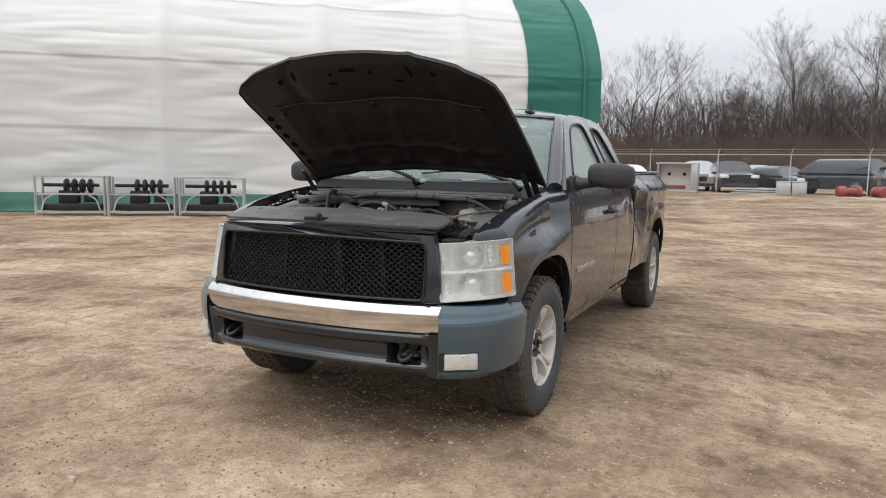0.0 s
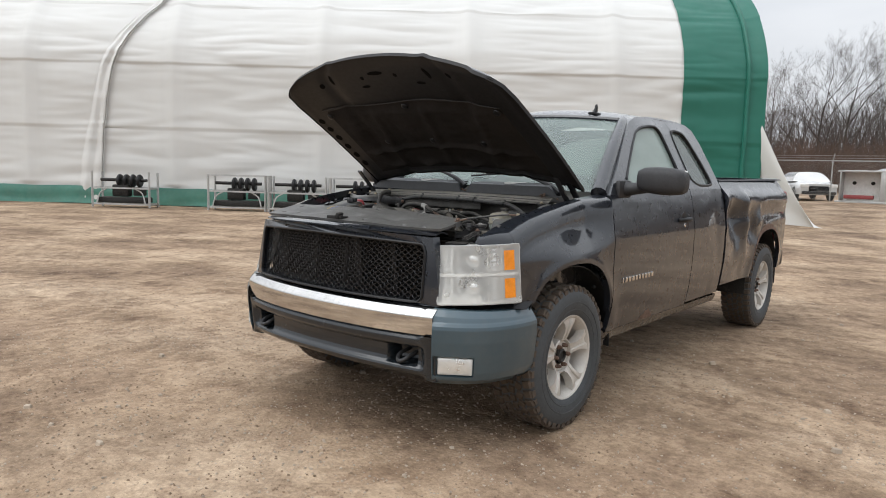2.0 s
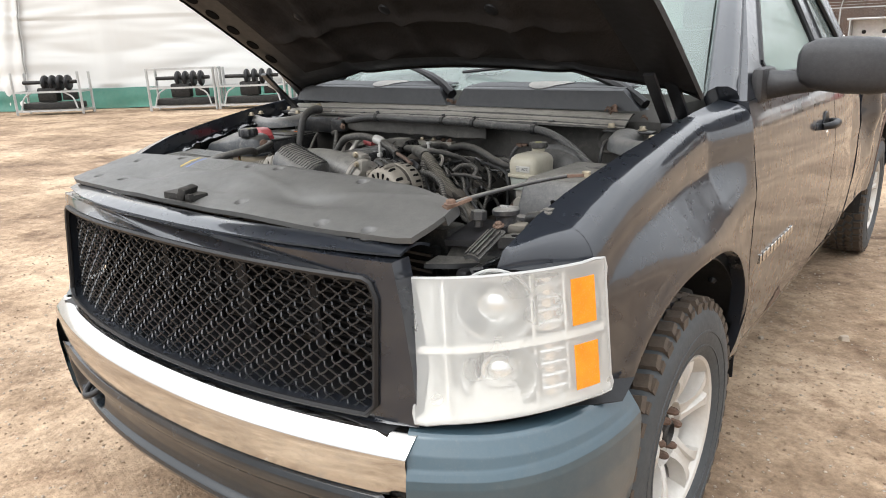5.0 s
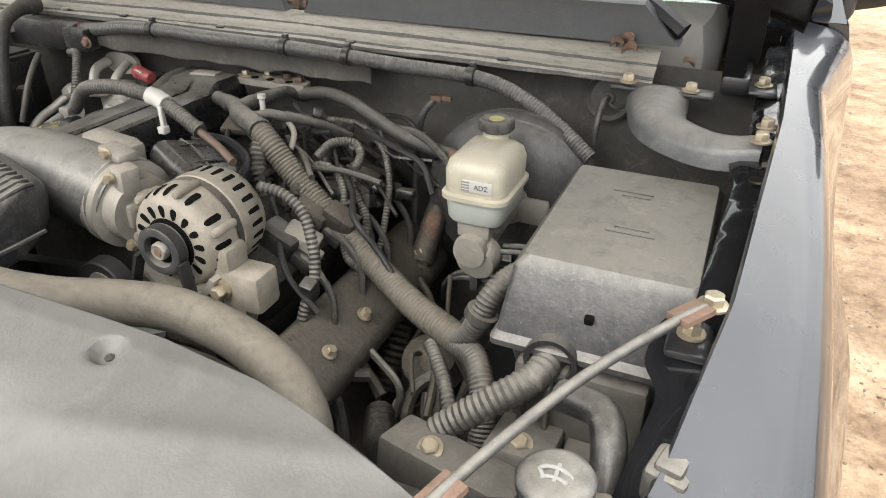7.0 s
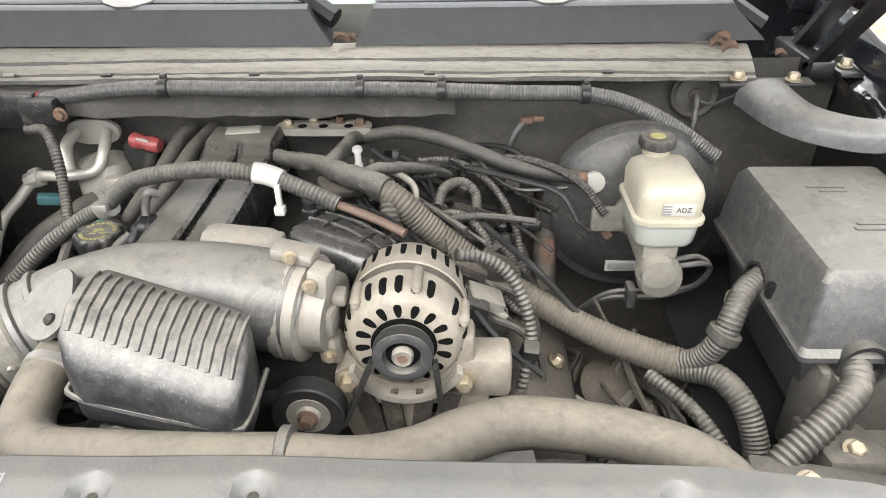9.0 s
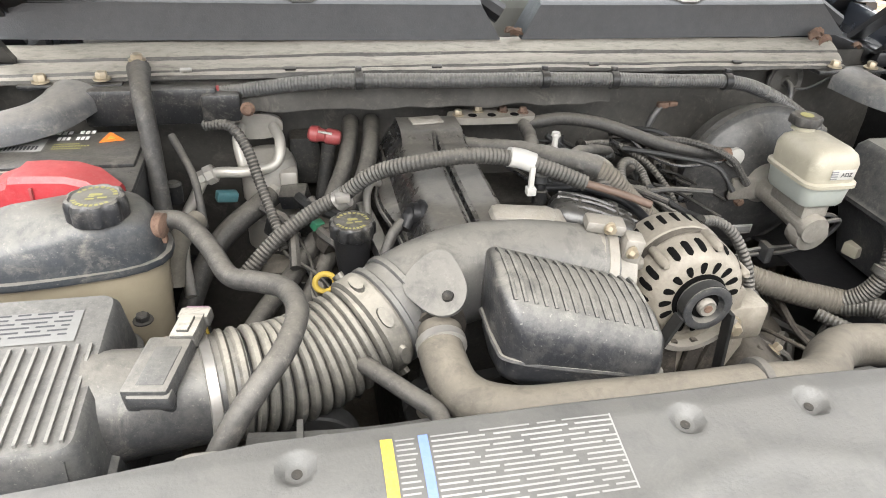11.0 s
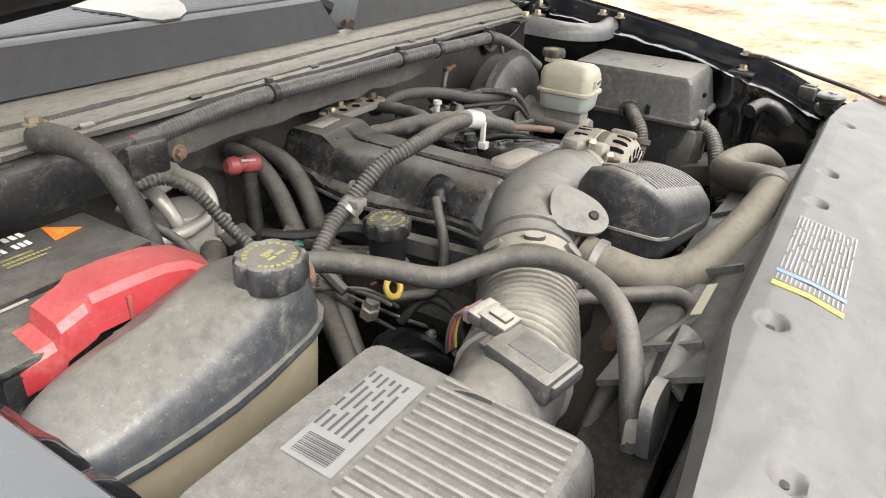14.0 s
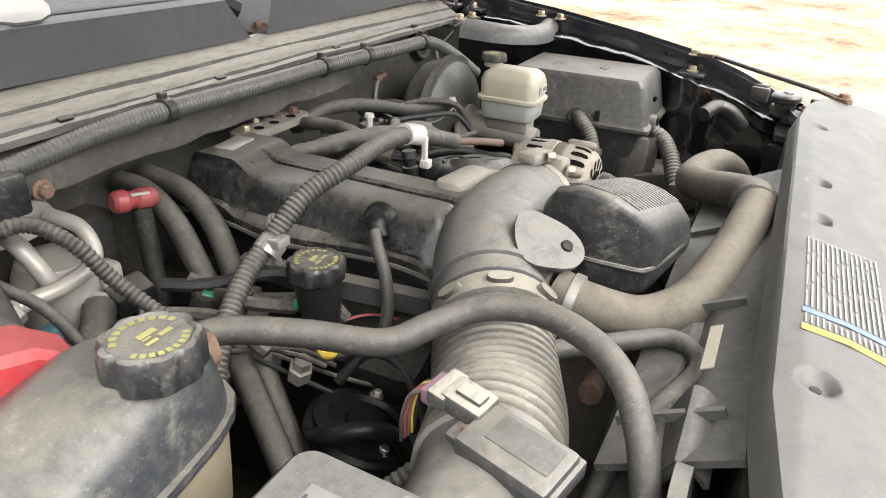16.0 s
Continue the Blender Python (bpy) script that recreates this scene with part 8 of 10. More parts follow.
for p in ((-0.795, 0.73, 1.055), (-0.545, 0.73, 1.055), (-0.80, 0.49, 1.04)):
    bm = bmesh.new()
    bolt(bm, p, (0, 0, 1), 0.008)
    part("box_screw", bm, "dark", airbox)

# ---- coolant tank ----
bm = bmesh.new()
tank_prof = [(1.162, -0.030), (1.156, -0.012), (1.142, -0.002), (1.116, 0.004), (1.098, 0.006)]
out2 = soften([(-0.530, 0.782), (-0.530, 0.862), (-0.60, 0.885), (-0.72, 0.880), (-0.808, 0.862), (-0.822, 0.81), (-0.805, 0.766), (-0.66, 0.766)], 2)
cx0 = sum(p[0] for p in out2) / len(out2)
cy0 = sum(p[1] for p in out2) / len(out2)


def tank_ring(z, g, bm, low=0.0):
    ring = []
    for x, y in out2:
        d = V(x - cx0, y - cy0, 0)
        k = 1 + g / max(0.06, d.length)
        px, py = cx0 + d.x * k, cy0 + d.y * k
        sag = 0.036 * max(0, (-0.60 - px) / 0.21) ** 0.9 if z > 1.105 else 0.0
        ring.append(bm.verts.new((px, py, z - sag * (z - 1.095) / 0.065 - low)))
    return ring


last = None
for z, g in tank_prof:
    ring = tank_ring(z, g, bm)
    if last:
        for i in range(len(ring)):
            bm.faces.new((last[i], last[(i + 1) % len(ring)], ring[(i + 1) % len(ring)], ring[i]))
    else:
        c = bm.verts.new((cx0, cy0, z + 0.004))
        for i in range(len(ring)):
            bm.faces.new((c, ring[i], ring[(i + 1) % len(ring)]))
    last = ring
tank = part("coolant_tank", bm, "tank", truck, "dusty grey coolant tank with a yellowed lower half")
bm = bmesh.new()
last = None
for z, g in ((1.100, 0.006), (1.100, 0.013), (1.095, 0.014), (1.091, 0.013), (1.091, 0.005)):
    ring = tank_ring(z, g, bm)
    if last:
        for i in range(len(ring)):
            bm.faces.new((last[i], last[(i + 1) % len(ring)], ring[(i + 1) % len(ring)], ring[i]))
    last = ring
part("tank_flange", bm, "tank", tank, "moulded flange")
bm = bmesh.new()
last = None
for z, g in ((1.093, 0.005), (1.03, 0.002), (0.95, -0.004), (0.90, -0.01)):
    ring = tank_ring(z, g, bm)
    if last:
        for i in range(len(ring)):
            bm.faces.new((last[i], last[(i + 1) % len(ring)], ring[(i + 1) % len(ring)], ring[i]))
    last = ring
part("tank_lower", bm, "tan", tank, "yellowed translucent lower half")


def knob_cap(c, r, h, lobes, material, parent, label, print_mat=None, tilt=(0, 0, 1)):
    """A lobed screw cap with printing on its top."""
    bm = bmesh.new()
    m = Matrix.Translation(c) @ V(tilt).to_track_quat("Z", "Y").to_matrix().to_4x4()
    rows = []
    for z, k in ((0, 0.92), (h * 0.1, 1.0), (h * 0.75, 1.0), (h * 0.95, 0.93), (h, 0.82), (h * 0.93, 0.76), (h * 0.93, 0.0)):
        row = []
        for i in range(72):
            a = 2 * math.pi * i / 72
            rr = r * k * (1 - (0.11 if 0 < z < h * 0.96 and k > 0.9 else 0.05) * (0.5 + 0.5 * math.cos(a * lobes)) ** 2)
            row.append(bm.verts.new(m @ V(rr * math.cos(a), rr * math.sin(a), z)))
        if rows:
            for i in range(72):
                bm.faces.new((rows[-1][i], rows[-1][(i + 1) % 72], row[(i + 1) % 72], row[i]))
        rows.append(row)
    ob = part("screw_cap", bm, material, parent, label)
    if print_mat:
        for a0, a1, r0, r1 in ((0.3, 2.5, 0.58, 0.72), (3.2, 5.9, 0.58, 0.72)):
            n = 9
            for i in range(n):
                b0 = a0 + (a1 - a0) * i / n
                b1 = b0 + (a1 - a0) / n * 0.66
                bm = bmesh.new()
                grid(bm, lambda u, v: m @ V(r * (r0 + (r1 - r0) * v) * math.cos(b0 + (b1 - b0) * u), r * (r0 + (r1 - r0) * v) * math.sin(b0 + (b1 - b0) * u), h * 0.93 + 0.0008), 3, 1)
                part("print_mark", bm, print_mat, ob)
        for dx, dy, w, d in ((-0.26, 0.12, 0.30, 0.12), (0.12, 0.18, 0.28, 0.10), (-0.02, -0.12, 0.42, 0.16), (0.1, 0.02, 0.2, 0.06)):
            bm = bmesh.new()
            grid(bm, lambda u, v: m @ V(r * (dx + w * (u - 0.5)), r * (dy + d * (v - 0.5)), h * 0.93 + 0.0008), 2, 1)
            part("print_mark", bm, print_mat, ob)
    return ob


knob_cap((-0.586, 0.800, 1.158), 0.0345, 0.028, 9, "resn", tank, "dusty grey coolant cap", "oilyellow")
# thin vent hose from the tank
vent = [(-0.540, 0.832, 1.132), (-0.502, 0.827, 1.131), (-0.467, 0.772, 1.127), (-0.440, 0.712, 1.122), (-0.408, 0.684, 1.130), (-0.378, 0.654, 1.139), (-0.366, 0.608, 1.143), (-0.378, 0.560, 1.138), (-0.400, 0.527, 1.127), (-0.425, 0.505, 1.102), (-0.448, 0.490, 1.065), (-0.462, 0.478, 1.03)]
hose("vent_hose", vent, 0.0118, "hose", "dusty rubber vent hose")
clamp((-0.526, 0.818, 1.132), (1, -0.3, 0), 0.013, None, "rust")
hose("return_hose", [(-0.325, 0.640, 1.055), (-0.300, 0.605, 1.066), (-0.262, 0.553, 1.070), (-0.236, 0.515, 1.072), (-0.246, 0.489, 1.072), (-0.275, 0.480, 1.070), (-0.325, 0.500, 1.060), (-0.375, 0.525, 1.035), (-0.42, 0.535, 0.99), (-0.45, 0.54, 0.93)], 0.0098, "hose", "dusty rubber return hose")

# ---- battery ----
battery = new("battery")
battery.empty_display_size, battery.location = 0.1, (-0.69, 1.0, 0.93)
battery["label"] = "black car battery under a faded red terminal cover"
bm = bmesh.new()
box(bm, (-0.68, 1.005, 1.03), (0.215, 0.22, 0.20), 0.008)
part("case", bm, "pl", battery, "dusty black case")
bm = bmesh.new()
box(bm, (-0.68, 1.005, 1.130), (0.217, 0.222, 0.012), 0.006)
box(bm, (-0.68, 1.04, 1.137), (0.200, 0.12, 0.010), 0.004)
part("lid", bm, "pl", battery)
for nm, x0, x1, y0, y1, mm in (("white_label", -0.765, -0.712, 1.030, 1.075, "paper"), ("pale_pad", -0.775, -0.715, 0.975, 1.0, "seal")):
    bm = bmesh.new()
    grid(bm, lambda u, v: (x0 + (x1 - x0) * u, y0 + (y1 - y0) * v, 1.1430 if y0 > 1.01 else 1.1375), 2, 2)
    part(nm, bm, mm, battery)
for i in range(9):
    bm = bmesh.new()
    grid(bm, lambda u, v: (-0.762 + 0.005 * i + 0.003 * u, 1.035 + 0.014 * v, 1.1436), 1, 1)
    part("print_line", bm, "ink_dark", battery)
bm = bmesh.new()
prism(bm, [(-0.640, 1.055), (-0.606, 1.062), (-0.632, 1.094)], lambda a, b, k: (a, b, 1.1435 - 0.001 * k), 0.001)
part("warning_triangle", bm, "orange", battery, "orange warning triangle")
bm = bmesh.new()
prism(bm, [(-0.631, 1.064), (-0.619, 1.0665), (-0.6285, 1.078)], lambda a, b, k: (a, b, 1.1442 - 0.0006 * k), 0.0006)
part("triangle_mark", bm, "yellow", battery)
rng = random.Random(12)
for i, (y, a0, a1, d) in enumerate(((1.088, -0.705, -0.650, 0.012), (1.066, -0.700, -0.655, 0.012), (1.050, -0.700, -0.665, 0.004), (1.042, -0.700, -0.650, 0.004), (1.034, -0.700, -0.660, 0.004))):
    n = 7 if d > 0.01 else 12
    for k in range(n):
        if k == n // 2 and d > 0.01:
            continue
        bm = bmesh.new()
        x = a0 + (a1 - a0) * k / n
        grid(bm, lambda u, v: (x + (a1 - a0) / n * 0.72 * u, y + d * v, 1.1434), 1, 1)
        part("print_line", bm, "lamp_grey" if d > 0.01 else "oilyellow", battery)
# red cover: a folded channel in steps from the clamp to the cable
bm = bmesh.new()
cov = [((-0.768, 0.922, 1.130), 0.026, 0.026), ((-0.738, 0.918, 1.136), 0.026, 0.028), ((-0.733, 0.918, 1.150), 0.027, 0.030), ((-0.708, 0.915, 1.160), 0.028, 0.030), ((-0.702, 0.914, 1.167), 0.029, 0.032),
       ((-0.672, 0.908, 1.170), 0.029, 0.032), ((-0.636, 0.902, 1.170), 0.027, 0.030), ((-0.610, 0.896, 1.164), 0.024, 0.028), ((-0.586, 0.888, 1.146), 0.020, 0.024)]
prev = None
for k, (p, w, dp) in enumerate(cov):
    p = V(p)
    d = (V(cov[min(k + 1, len(cov) - 1)][0]) - V(cov[max(k - 1, 0)][0])).normalized()
    u = V(-d.y, d.x, 0).normalized()
    row = [bm.verts.new(p + u * a * w + V(0, 0, h)) for a, h in ((-1.12, -dp), (-1.02, -0.004), (-0.82, 0.003), (0.82, 0.003), (1.02, -0.004), (1.12, -dp))]
    if prev:
        for a, b, c, e in zip(prev, prev[1:], row[1:], row):
            bm.faces.new((a, b, c, e))
    else:
        bm.faces.new(row)
    prev = row
bm.faces.new(prev)
cover_red = part("terminal_cover", thicken(bm, 0.002), "red", battery, "faded red terminal cover", 25)
bm = bmesh.new()
box(bm, (-0.680, 0.876, 1.146), (0.004, 0.004, 0.030), 0.001, (0, 0, -12))
part("cover_hinge", bm, "redcap", cover_red)
bm = bmesh.new()
tube(bm, [(-0.70, 0.873, 1.128), (-0.66, 0.866, 1.132), (-0.615, 0.860, 1.136)], 0.007, 8, 4)
part("hold_down", bm, "alu", battery, "pale hold-down bar")
battery.parent = truck
battery.matrix_parent_inverse = Matrix.Translation(truck.location).inverted()

# pipes and hoses on the passenger side
hose("cowl_drain_hose", [(-0.586, 1.146, 1.222), (-0.578, 1.10, 1.222), (-0.570, 1.055, 1.205), (-0.564, 1.03, 1.165), (-0.560, 1.01, 1.11), (-0.556, 0.99, 1.04), (-0.55, 0.98, 0.96)], [0.018, 0.0145, 0.0135, 0.0135, 0.0135, 0.014, 0.014], "hose", "dusty cowl drain hose")
bm = bmesh.new()
bolt(bm, (-0.586, 1.146, 1.236), (0, 0, 1), 0.009)
part("bolt", bm, "zinc", truck, "zinc bolt")
bm = bmesh.new()
lathe(bm, (-0.408, 1.160, 0.90), (0, 0, 1), [(0, 0.046), (0.06, 0.047), (0.062, 0.042), (0.09, 0.042), (0.092, 0.047), (0.150, 0.047), (0.168, 0.040), (0.175, 0.02)], 28)
box(bm, (-0.375, 1.125, 1.04), (0.03, 0.03, 0.03), 0.006)
part("refrigerant_drier", bm, "bright", truck, "dusty aluminium refrigerant drier")
bm = bmesh.new()
prism(bm, soften([(-0.045, -0.02), (0.045, -0.02), (0.045, 0.025), (-0.045, 0.025)], 2), lambda a, b, k: (-0.425 + a, 1.185 + 0.01 * k, 1.105 + b), 0.01)
part("valve_plate", bm, "bright", truck, "aluminium expansion valve plate")
hose("refrigerant_pipe", [(-0.45, 1.175, 1.112), (-0.452, 1.140, 1.10), (-0.445, 1.12, 1.065), (-0.440, 1.14, 1.05)], 0.010, "bright", "bent aluminium pipe")
hose("refrigerant_pipe", [(-0.395, 1.175, 1.112), (-0.385, 1.135, 1.10), (-0.395, 1.11, 1.072), (-0.44, 1.10, 1.065), (-0.485, 1.105, 1.063), (-0.508, 1.11, 1.052), (-0.525, 1.08, 1.03), (-0.538, 1.045, 1.01), (-0.54, 1.0, 0.97), (-0.53, 0.95, 0.93)], 0.009, "bright", "bent aluminium pipe")
for p, d in (((-0.505, 1.11, 1.055), (-1, -0.1, -0.4)), ((-0.408, 1.105, 1.016), (-0.6, -0.7, -0.15))):
    bm = bmesh.new()
    lathe(bm, p, d, [(-0.016, 0.013), (-0.012, 0.017), (0.0, 0.017), (0.002, 0.014), (0.012, 0.014), (0.015, 0.011)], 8)
    part("pipe_union", bm, "bright", truck, "aluminium pipe union")
hose("suction_hose", [(-0.405, 1.105, 1.016), (-0.425, 1.085, 1.010), (-0.477, 1.045, 0.984), (-0.515, 1.0, 0.945), (-0.54, 0.95, 0.895), (-0.55, 0.90, 0.83)], 0.0185, "hose", "thick black refrigerant hose")
hose("refrigerant_tee", [(-0.50, 0.93, 1.075), (-0.515, 0.90, 1.072), (-0.525, 0.87, 1.06), (-0.53, 0.85, 1.02)], 0.015, "hose_tan", "dusty tan hose joint")
bm = bmesh.new()
lathe(bm, (-0.545, 1.035, 1.05), (0, 0, 1), [(0, 0.012), (0.012, 0.013), (0.03, 0.013), (0.034, 0.008)], 12)
part("service_cap", bm, "pl", truck, "black service port cap")
bm = bmesh.new()
box(bm, (-0.475, 1.085, 1.03), (0.035, 0.018, 0.018), 0.004, (0, 12, 20))
part("blue_plug", bm, mat("teal_plug", (0.02, 0.11, 0.13), 0.5, 0, 0.2, 20, dust=(0.20, 0.24, 0.23), dustamt=0.3), truck, "teal electrical plug")
hose("drier_loom", [(-0.50, 1.13, 1.135), (-0.46, 1.11, 1.14), (-0.435, 1.08, 1.115), (-0.42, 1.05, 1.075), (-0.40, 1.0, 1.03), (-0.385, 0.95, 1.0)], 0.009, "loom", "corrugated loom over the drier", None, 0.0015, 0.006)
hose("earth_cable", [(-0.545, 1.09, 1.135), (-0.53, 1.06, 1.12), (-0.51, 1.02, 1.09), (-0.50, 0.98, 1.03)], 0.006, "hose", "thin black cable")
bm = bmesh.new()
box(bm, (-0.345, 1.185, 1.05), (0.055, 0.05, 0.09), 0.01)
part("heater_box", bm, "dark", truck, "dark heater connection box")
# red transmission cap on its tube
hose("dipstick_tube", [(-0.305, 1.131, 1.095), (-0.315, 1.115, 1.04), (-0.33, 1.09, 0.95)], 0.012, "dark", "dark dipstick tube")
bm = bmesh.new()
lathe(bm, (-0.334, 1.139, 1.112), (1, -0.25, -0.12), [(-0.004, 0.009), (0.0, 0.0135), (0.012, 0.0145), (0.016, 0.0115), (0.024, 0.0105), (0.027, 0.0135), (0.044, 0.0135), (0.050, 0.010)], 10)
part("red_cap", bm, "redcap", truck, "red dipstick cap")
bm = bmesh.new()
bar(bm, (-0.322, 1.1245, 1.1205), (-0.300, 1.1195, 1.1175), 0.004, 0.0025)
part("cap_print", bm, "white", truck)
# heater hoses
hose("heater_hose", [(-0.262, 1.215, 1.10), (-0.268, 1.16, 1.098), (-0.280, 1.105, 1.073), (-0.305, 1.05, 1.04), (-0.33, 1.0, 1.005), (-0.37, 0.935, 0.975), (-0.42, 0.86, 0.955), (-0.46, 0.79, 0.92), (-0.47, 0.73, 0.86)], 0.0145, "hose", "thick dusty heater hose")
hose("heater_hose", [(-0.225, 1.215, 1.10), (-0.235, 1.13, 1.095), (-0.250, 1.075, 1.07), (-0.28, 1.02, 1.03), (-0.315, 0.97, 0.985), (-0.36, 0.90, 0.93), (-0.39, 0.84, 0.87)], 0.0145, "hose", "thick dusty heater hose")

# ---- engine ----
engine = part("engine_block", box(bmesh.new(), (-0.02, 0.98, 0.82), (0.46, 0.46, 0.38), 0.05), "dark", truck, "grimy dark engine block")
part("cylinder_head", box(bmesh.new(), (0.16, 0.98, 0.95), (0.16, 0.44, 0.12), 0.03, (0, 28, 0)), "dark", engine)
part("cylinder_head", box(bmesh.new(), (-0.20, 0.98, 0.93), (0.14, 0.44, 0.12), 0.03, (0, -28, 0)), "dark", engine)
part("timing_cover", box(bmesh.new(), (0.0, 0.755, 0.85), (0.42, 0.06, 0.34), 0.03), "dark", engine)
# long plenum cover: two flat ridges over a rounded black flank, with a hump at the rear
PSEC = [(-0.232, 1.058), (-0.228, 1.070), (-0.216, 1.078), (-0.209, 1.090), (-0.199, 1.108), (-0.191, 1.117), (-0.183, 1.1205), (-0.146, 1.1205), (-0.1405, 1.117), (-0.138, 1.109), (-0.134, 1.109), (-0.131, 1.117), (-0.126, 1.1205), (-0.091, 1.1205), (-0.085, 1.117), (-0.079, 1.100), (-0.074, 1.060)]
bm = bmesh.new()


def plenum(u, v):
    k = v * (len(PSEC) - 1)
    i = min(int(k), len(PSEC) - 2)
    x, z = (PSEC[i][c] + (PSEC[i + 1][c] - PSEC[i][c]) * (k - i) for c in (0, 1))
    y = 0.772 + 0.40 * u
    hump = max(0.0, min(1.0, (y - 1.055) / 0.035))
    hump = hump * hump * (3 - 2 * hump)
    z = z + hump * ((1.133 if -0.195 < x < -0.085 else z + 0.010) - z)
    z -= 0.05 * max(0.0, (u - 0.93) / 0.07) ** 2 + 0.014 * max(0.0, (0.05 - u) / 0.05)
    x += 0.010 * math.sin(u * 9) * (1 if v < 0.12 else 0)
    return (x, y, z + 0.0008 * noise.noise(Vector((x * 60, y * 40, 2))))


grid(bm, plenum, 90, (len(PSEC) - 1) * 2)
part("plenum", bm, "gloss", engine, "dusty black intake plenum with two long ridges", 30)
bm = bmesh.new()
tube(bm, [(-0.231 + 0.010 * math.sin(u * 9), 0.772 + 0.40 * u, 1.060) for u in np.linspace(0, 1, 25)], 0.0036, 6, 3)
part("plenum_seam", bm, "pl2", engine, "worn pale moulding seam")
bm = bmesh.new()
box(bm, (-0.155, 0.97, 1.00), (0.125, 0.39, 0.13), 0.012)
part("plenum_base", bm, "black_plastic", engine, "black lower half of the plenum")
bm = bmesh.new()
for i in range(5):
    box(bm, (-0.219, 0.83 + 0.075 * i, 1.000), (0.012, 0.05, 0.090), 0.005)
part("runner_wall", bm, "black_plastic", engine, "dark ribbed intake runners")
part("cover_plate", box(bmesh.new(), (-0.142, 1.125, 1.1345), (0.055, 0.030, 0.004), 0.002, (0, 0, 8)), "alu", engine, "small tan name plate")
bm = bmesh.new()
prism(bm, soften([(-0.075, -0.018), (0.075, -0.018), (0.082, 0.0), (0.07, 0.028), (-0.07, 0.028), (-0.082, 0.0)], 2), lambda a, b, k: (-0.018 + a, 1.160 + b, 1.128 - 0.012 * k), 0.012)
bp_ob = part("bracket_plate", bm, "alu", engine, "grimy bracket plate with bolts")
for dx, dyy in ((-0.06, 0.0), (0.06, 0.004), (-0.02, 0.016), (0.025, 0.014)):
    bm = bmesh.new()
    bolt(bm, (-0.018 + dx, 1.160 + dyy, 1.128), (0, 0, 1), 0.007)
    part("plate_bolt", bm, "rust" if dx > 0 else "zinc", bp_ob)
# black discs on the solid plate paint the shade of its holes
for dx in (-0.035, 0.0, 0.042):
    bm = bmesh.new()
    lathe(bm, (-0.018 + dx, 1.156, 1.1282), (0, 0, 1), [(0, 0.008), (0.0006, 0.008)], 12)
    part("plate_hole_shade", bm, "shade_black", bp_ob)
part("fuel_rail", bar(bmesh.new(), (-0.232, 0.77, 1.03), (-0.262, 1.02, 1.03), 0.02, 0.024), "pl2", engine, "dusty square fuel rail")
hose("fuel_pipe", [(-0.238, 0.985, 1.09), (-0.250, 0.978, 1.096), (-0.258, 0.975, 1.075), (-0.258, 0.965, 1.035)], 0.006, "steel", "bent steel fuel pipe", engine)
hose("purge_hose", [(-0.222, 0.852, 1.098), (-0.238, 0.838, 1.086), (-0.252, 0.820, 1.060), (-0.262, 0.812, 1.02), (-0.272, 0.82, 0.985), (-0.29, 0.85, 0.975), (-0.32, 0.87, 0.975)], 0.0075, "hose", "black purge hose", engine)
bm = bmesh.new()
lathe(bm, (-0.192, 0.860, 1.102), (-0.85, -0.1, 0.25), [(0, 0.018), (0.004, 0.021), (0.008, 0.021), (0.011, 0.016), (0.020, 0.014)], 18)
lathe(bm, (-0.208, 0.860, 1.106), (-0.45, -0.6, -0.55), [(-0.004, 0.010), (0.004, 0.012), (0.010, 0.012), (0.014, 0.009), (0.026, 0.0085)], 14)
part("purge_elbow", bm, "black_plastic", engine, "black purge elbow")
# oil filler
bm = bmesh.new()
lathe(bm, (-0.288, 0.884, 0.99), (0, 0.05, 1), [(0, 0.020), (0.03, 0.024), (0.06, 0.027), (0.078, 0.028)], 20)
neck = part("oil_filler_neck", bm, "black_plastic", engine, "black oil filler neck")
knob_cap((-0.288, 0.888, 1.062), 0.0335, 0.022, 9, "pl", engine, "dusty black oil cap with yellow print", "oilyellow")
# yellow dipstick loop
bm = bmesh.new()
tube(bm, [(-0.331 + 0.014 * math.cos(a), 0.846 + 0.006 * math.sin(a), 1.010 + 0.011 * math.sin(a)) for a in np.linspace(0, 2 * math.pi, 15)], 0.0042, 8, 2)
part("dipstick_handle", bm, "yellow", engine, "yellow dipstick loop")
bm = bmesh.new()
lathe(bm, (-0.335, 0.80, 0.915), (0.25, -0.25, 1), [(-0.06, 0.055), (-0.02, 0.060), (-0.012, 0.066), (0.0, 0.066), (0.004, 0.060), (0.010, 0.060), (0.014, 0.044), (0.008, 0.040), (0.008, 0.024), (0.018, 0.022), (0.020, 0.010)], 32)
pump = part("steering_pump", bm, "black_plastic", engine, "black power-steering pump")
for k in range(5):
    a = 2 * math.pi * k / 5 + 0.3
    bm = bmesh.new()
    bolt(bm, V(-0.333, 0.798, 0.921) + V(0.050 * math.cos(a), 0.050 * math.sin(a), 0.0), (0.25, -0.25, 1), 0.006, 0.006)
    part("pump_bolt", bm, "steel", pump, "worn steel bolt")
hose("pump_hose", [(-0.385, 0.83, 0.93), (-0.40, 0.80, 0.955), (-0.385, 0.765, 0.965), (-0.355, 0.745, 0.94), (-0.34, 0.74, 0.90)], 0.010, "black_plastic", "black pump hose", engine)
hose("pump_hose", [(-0.295, 0.86, 0.93), (-0.27, 0.835, 0.965), (-0.262, 0.80, 0.96), (-0.275, 0.765, 0.93), (-0.30, 0.74, 0.89)], 0.007, "belt", "black pump hose", engine)
bm = bmesh.new()
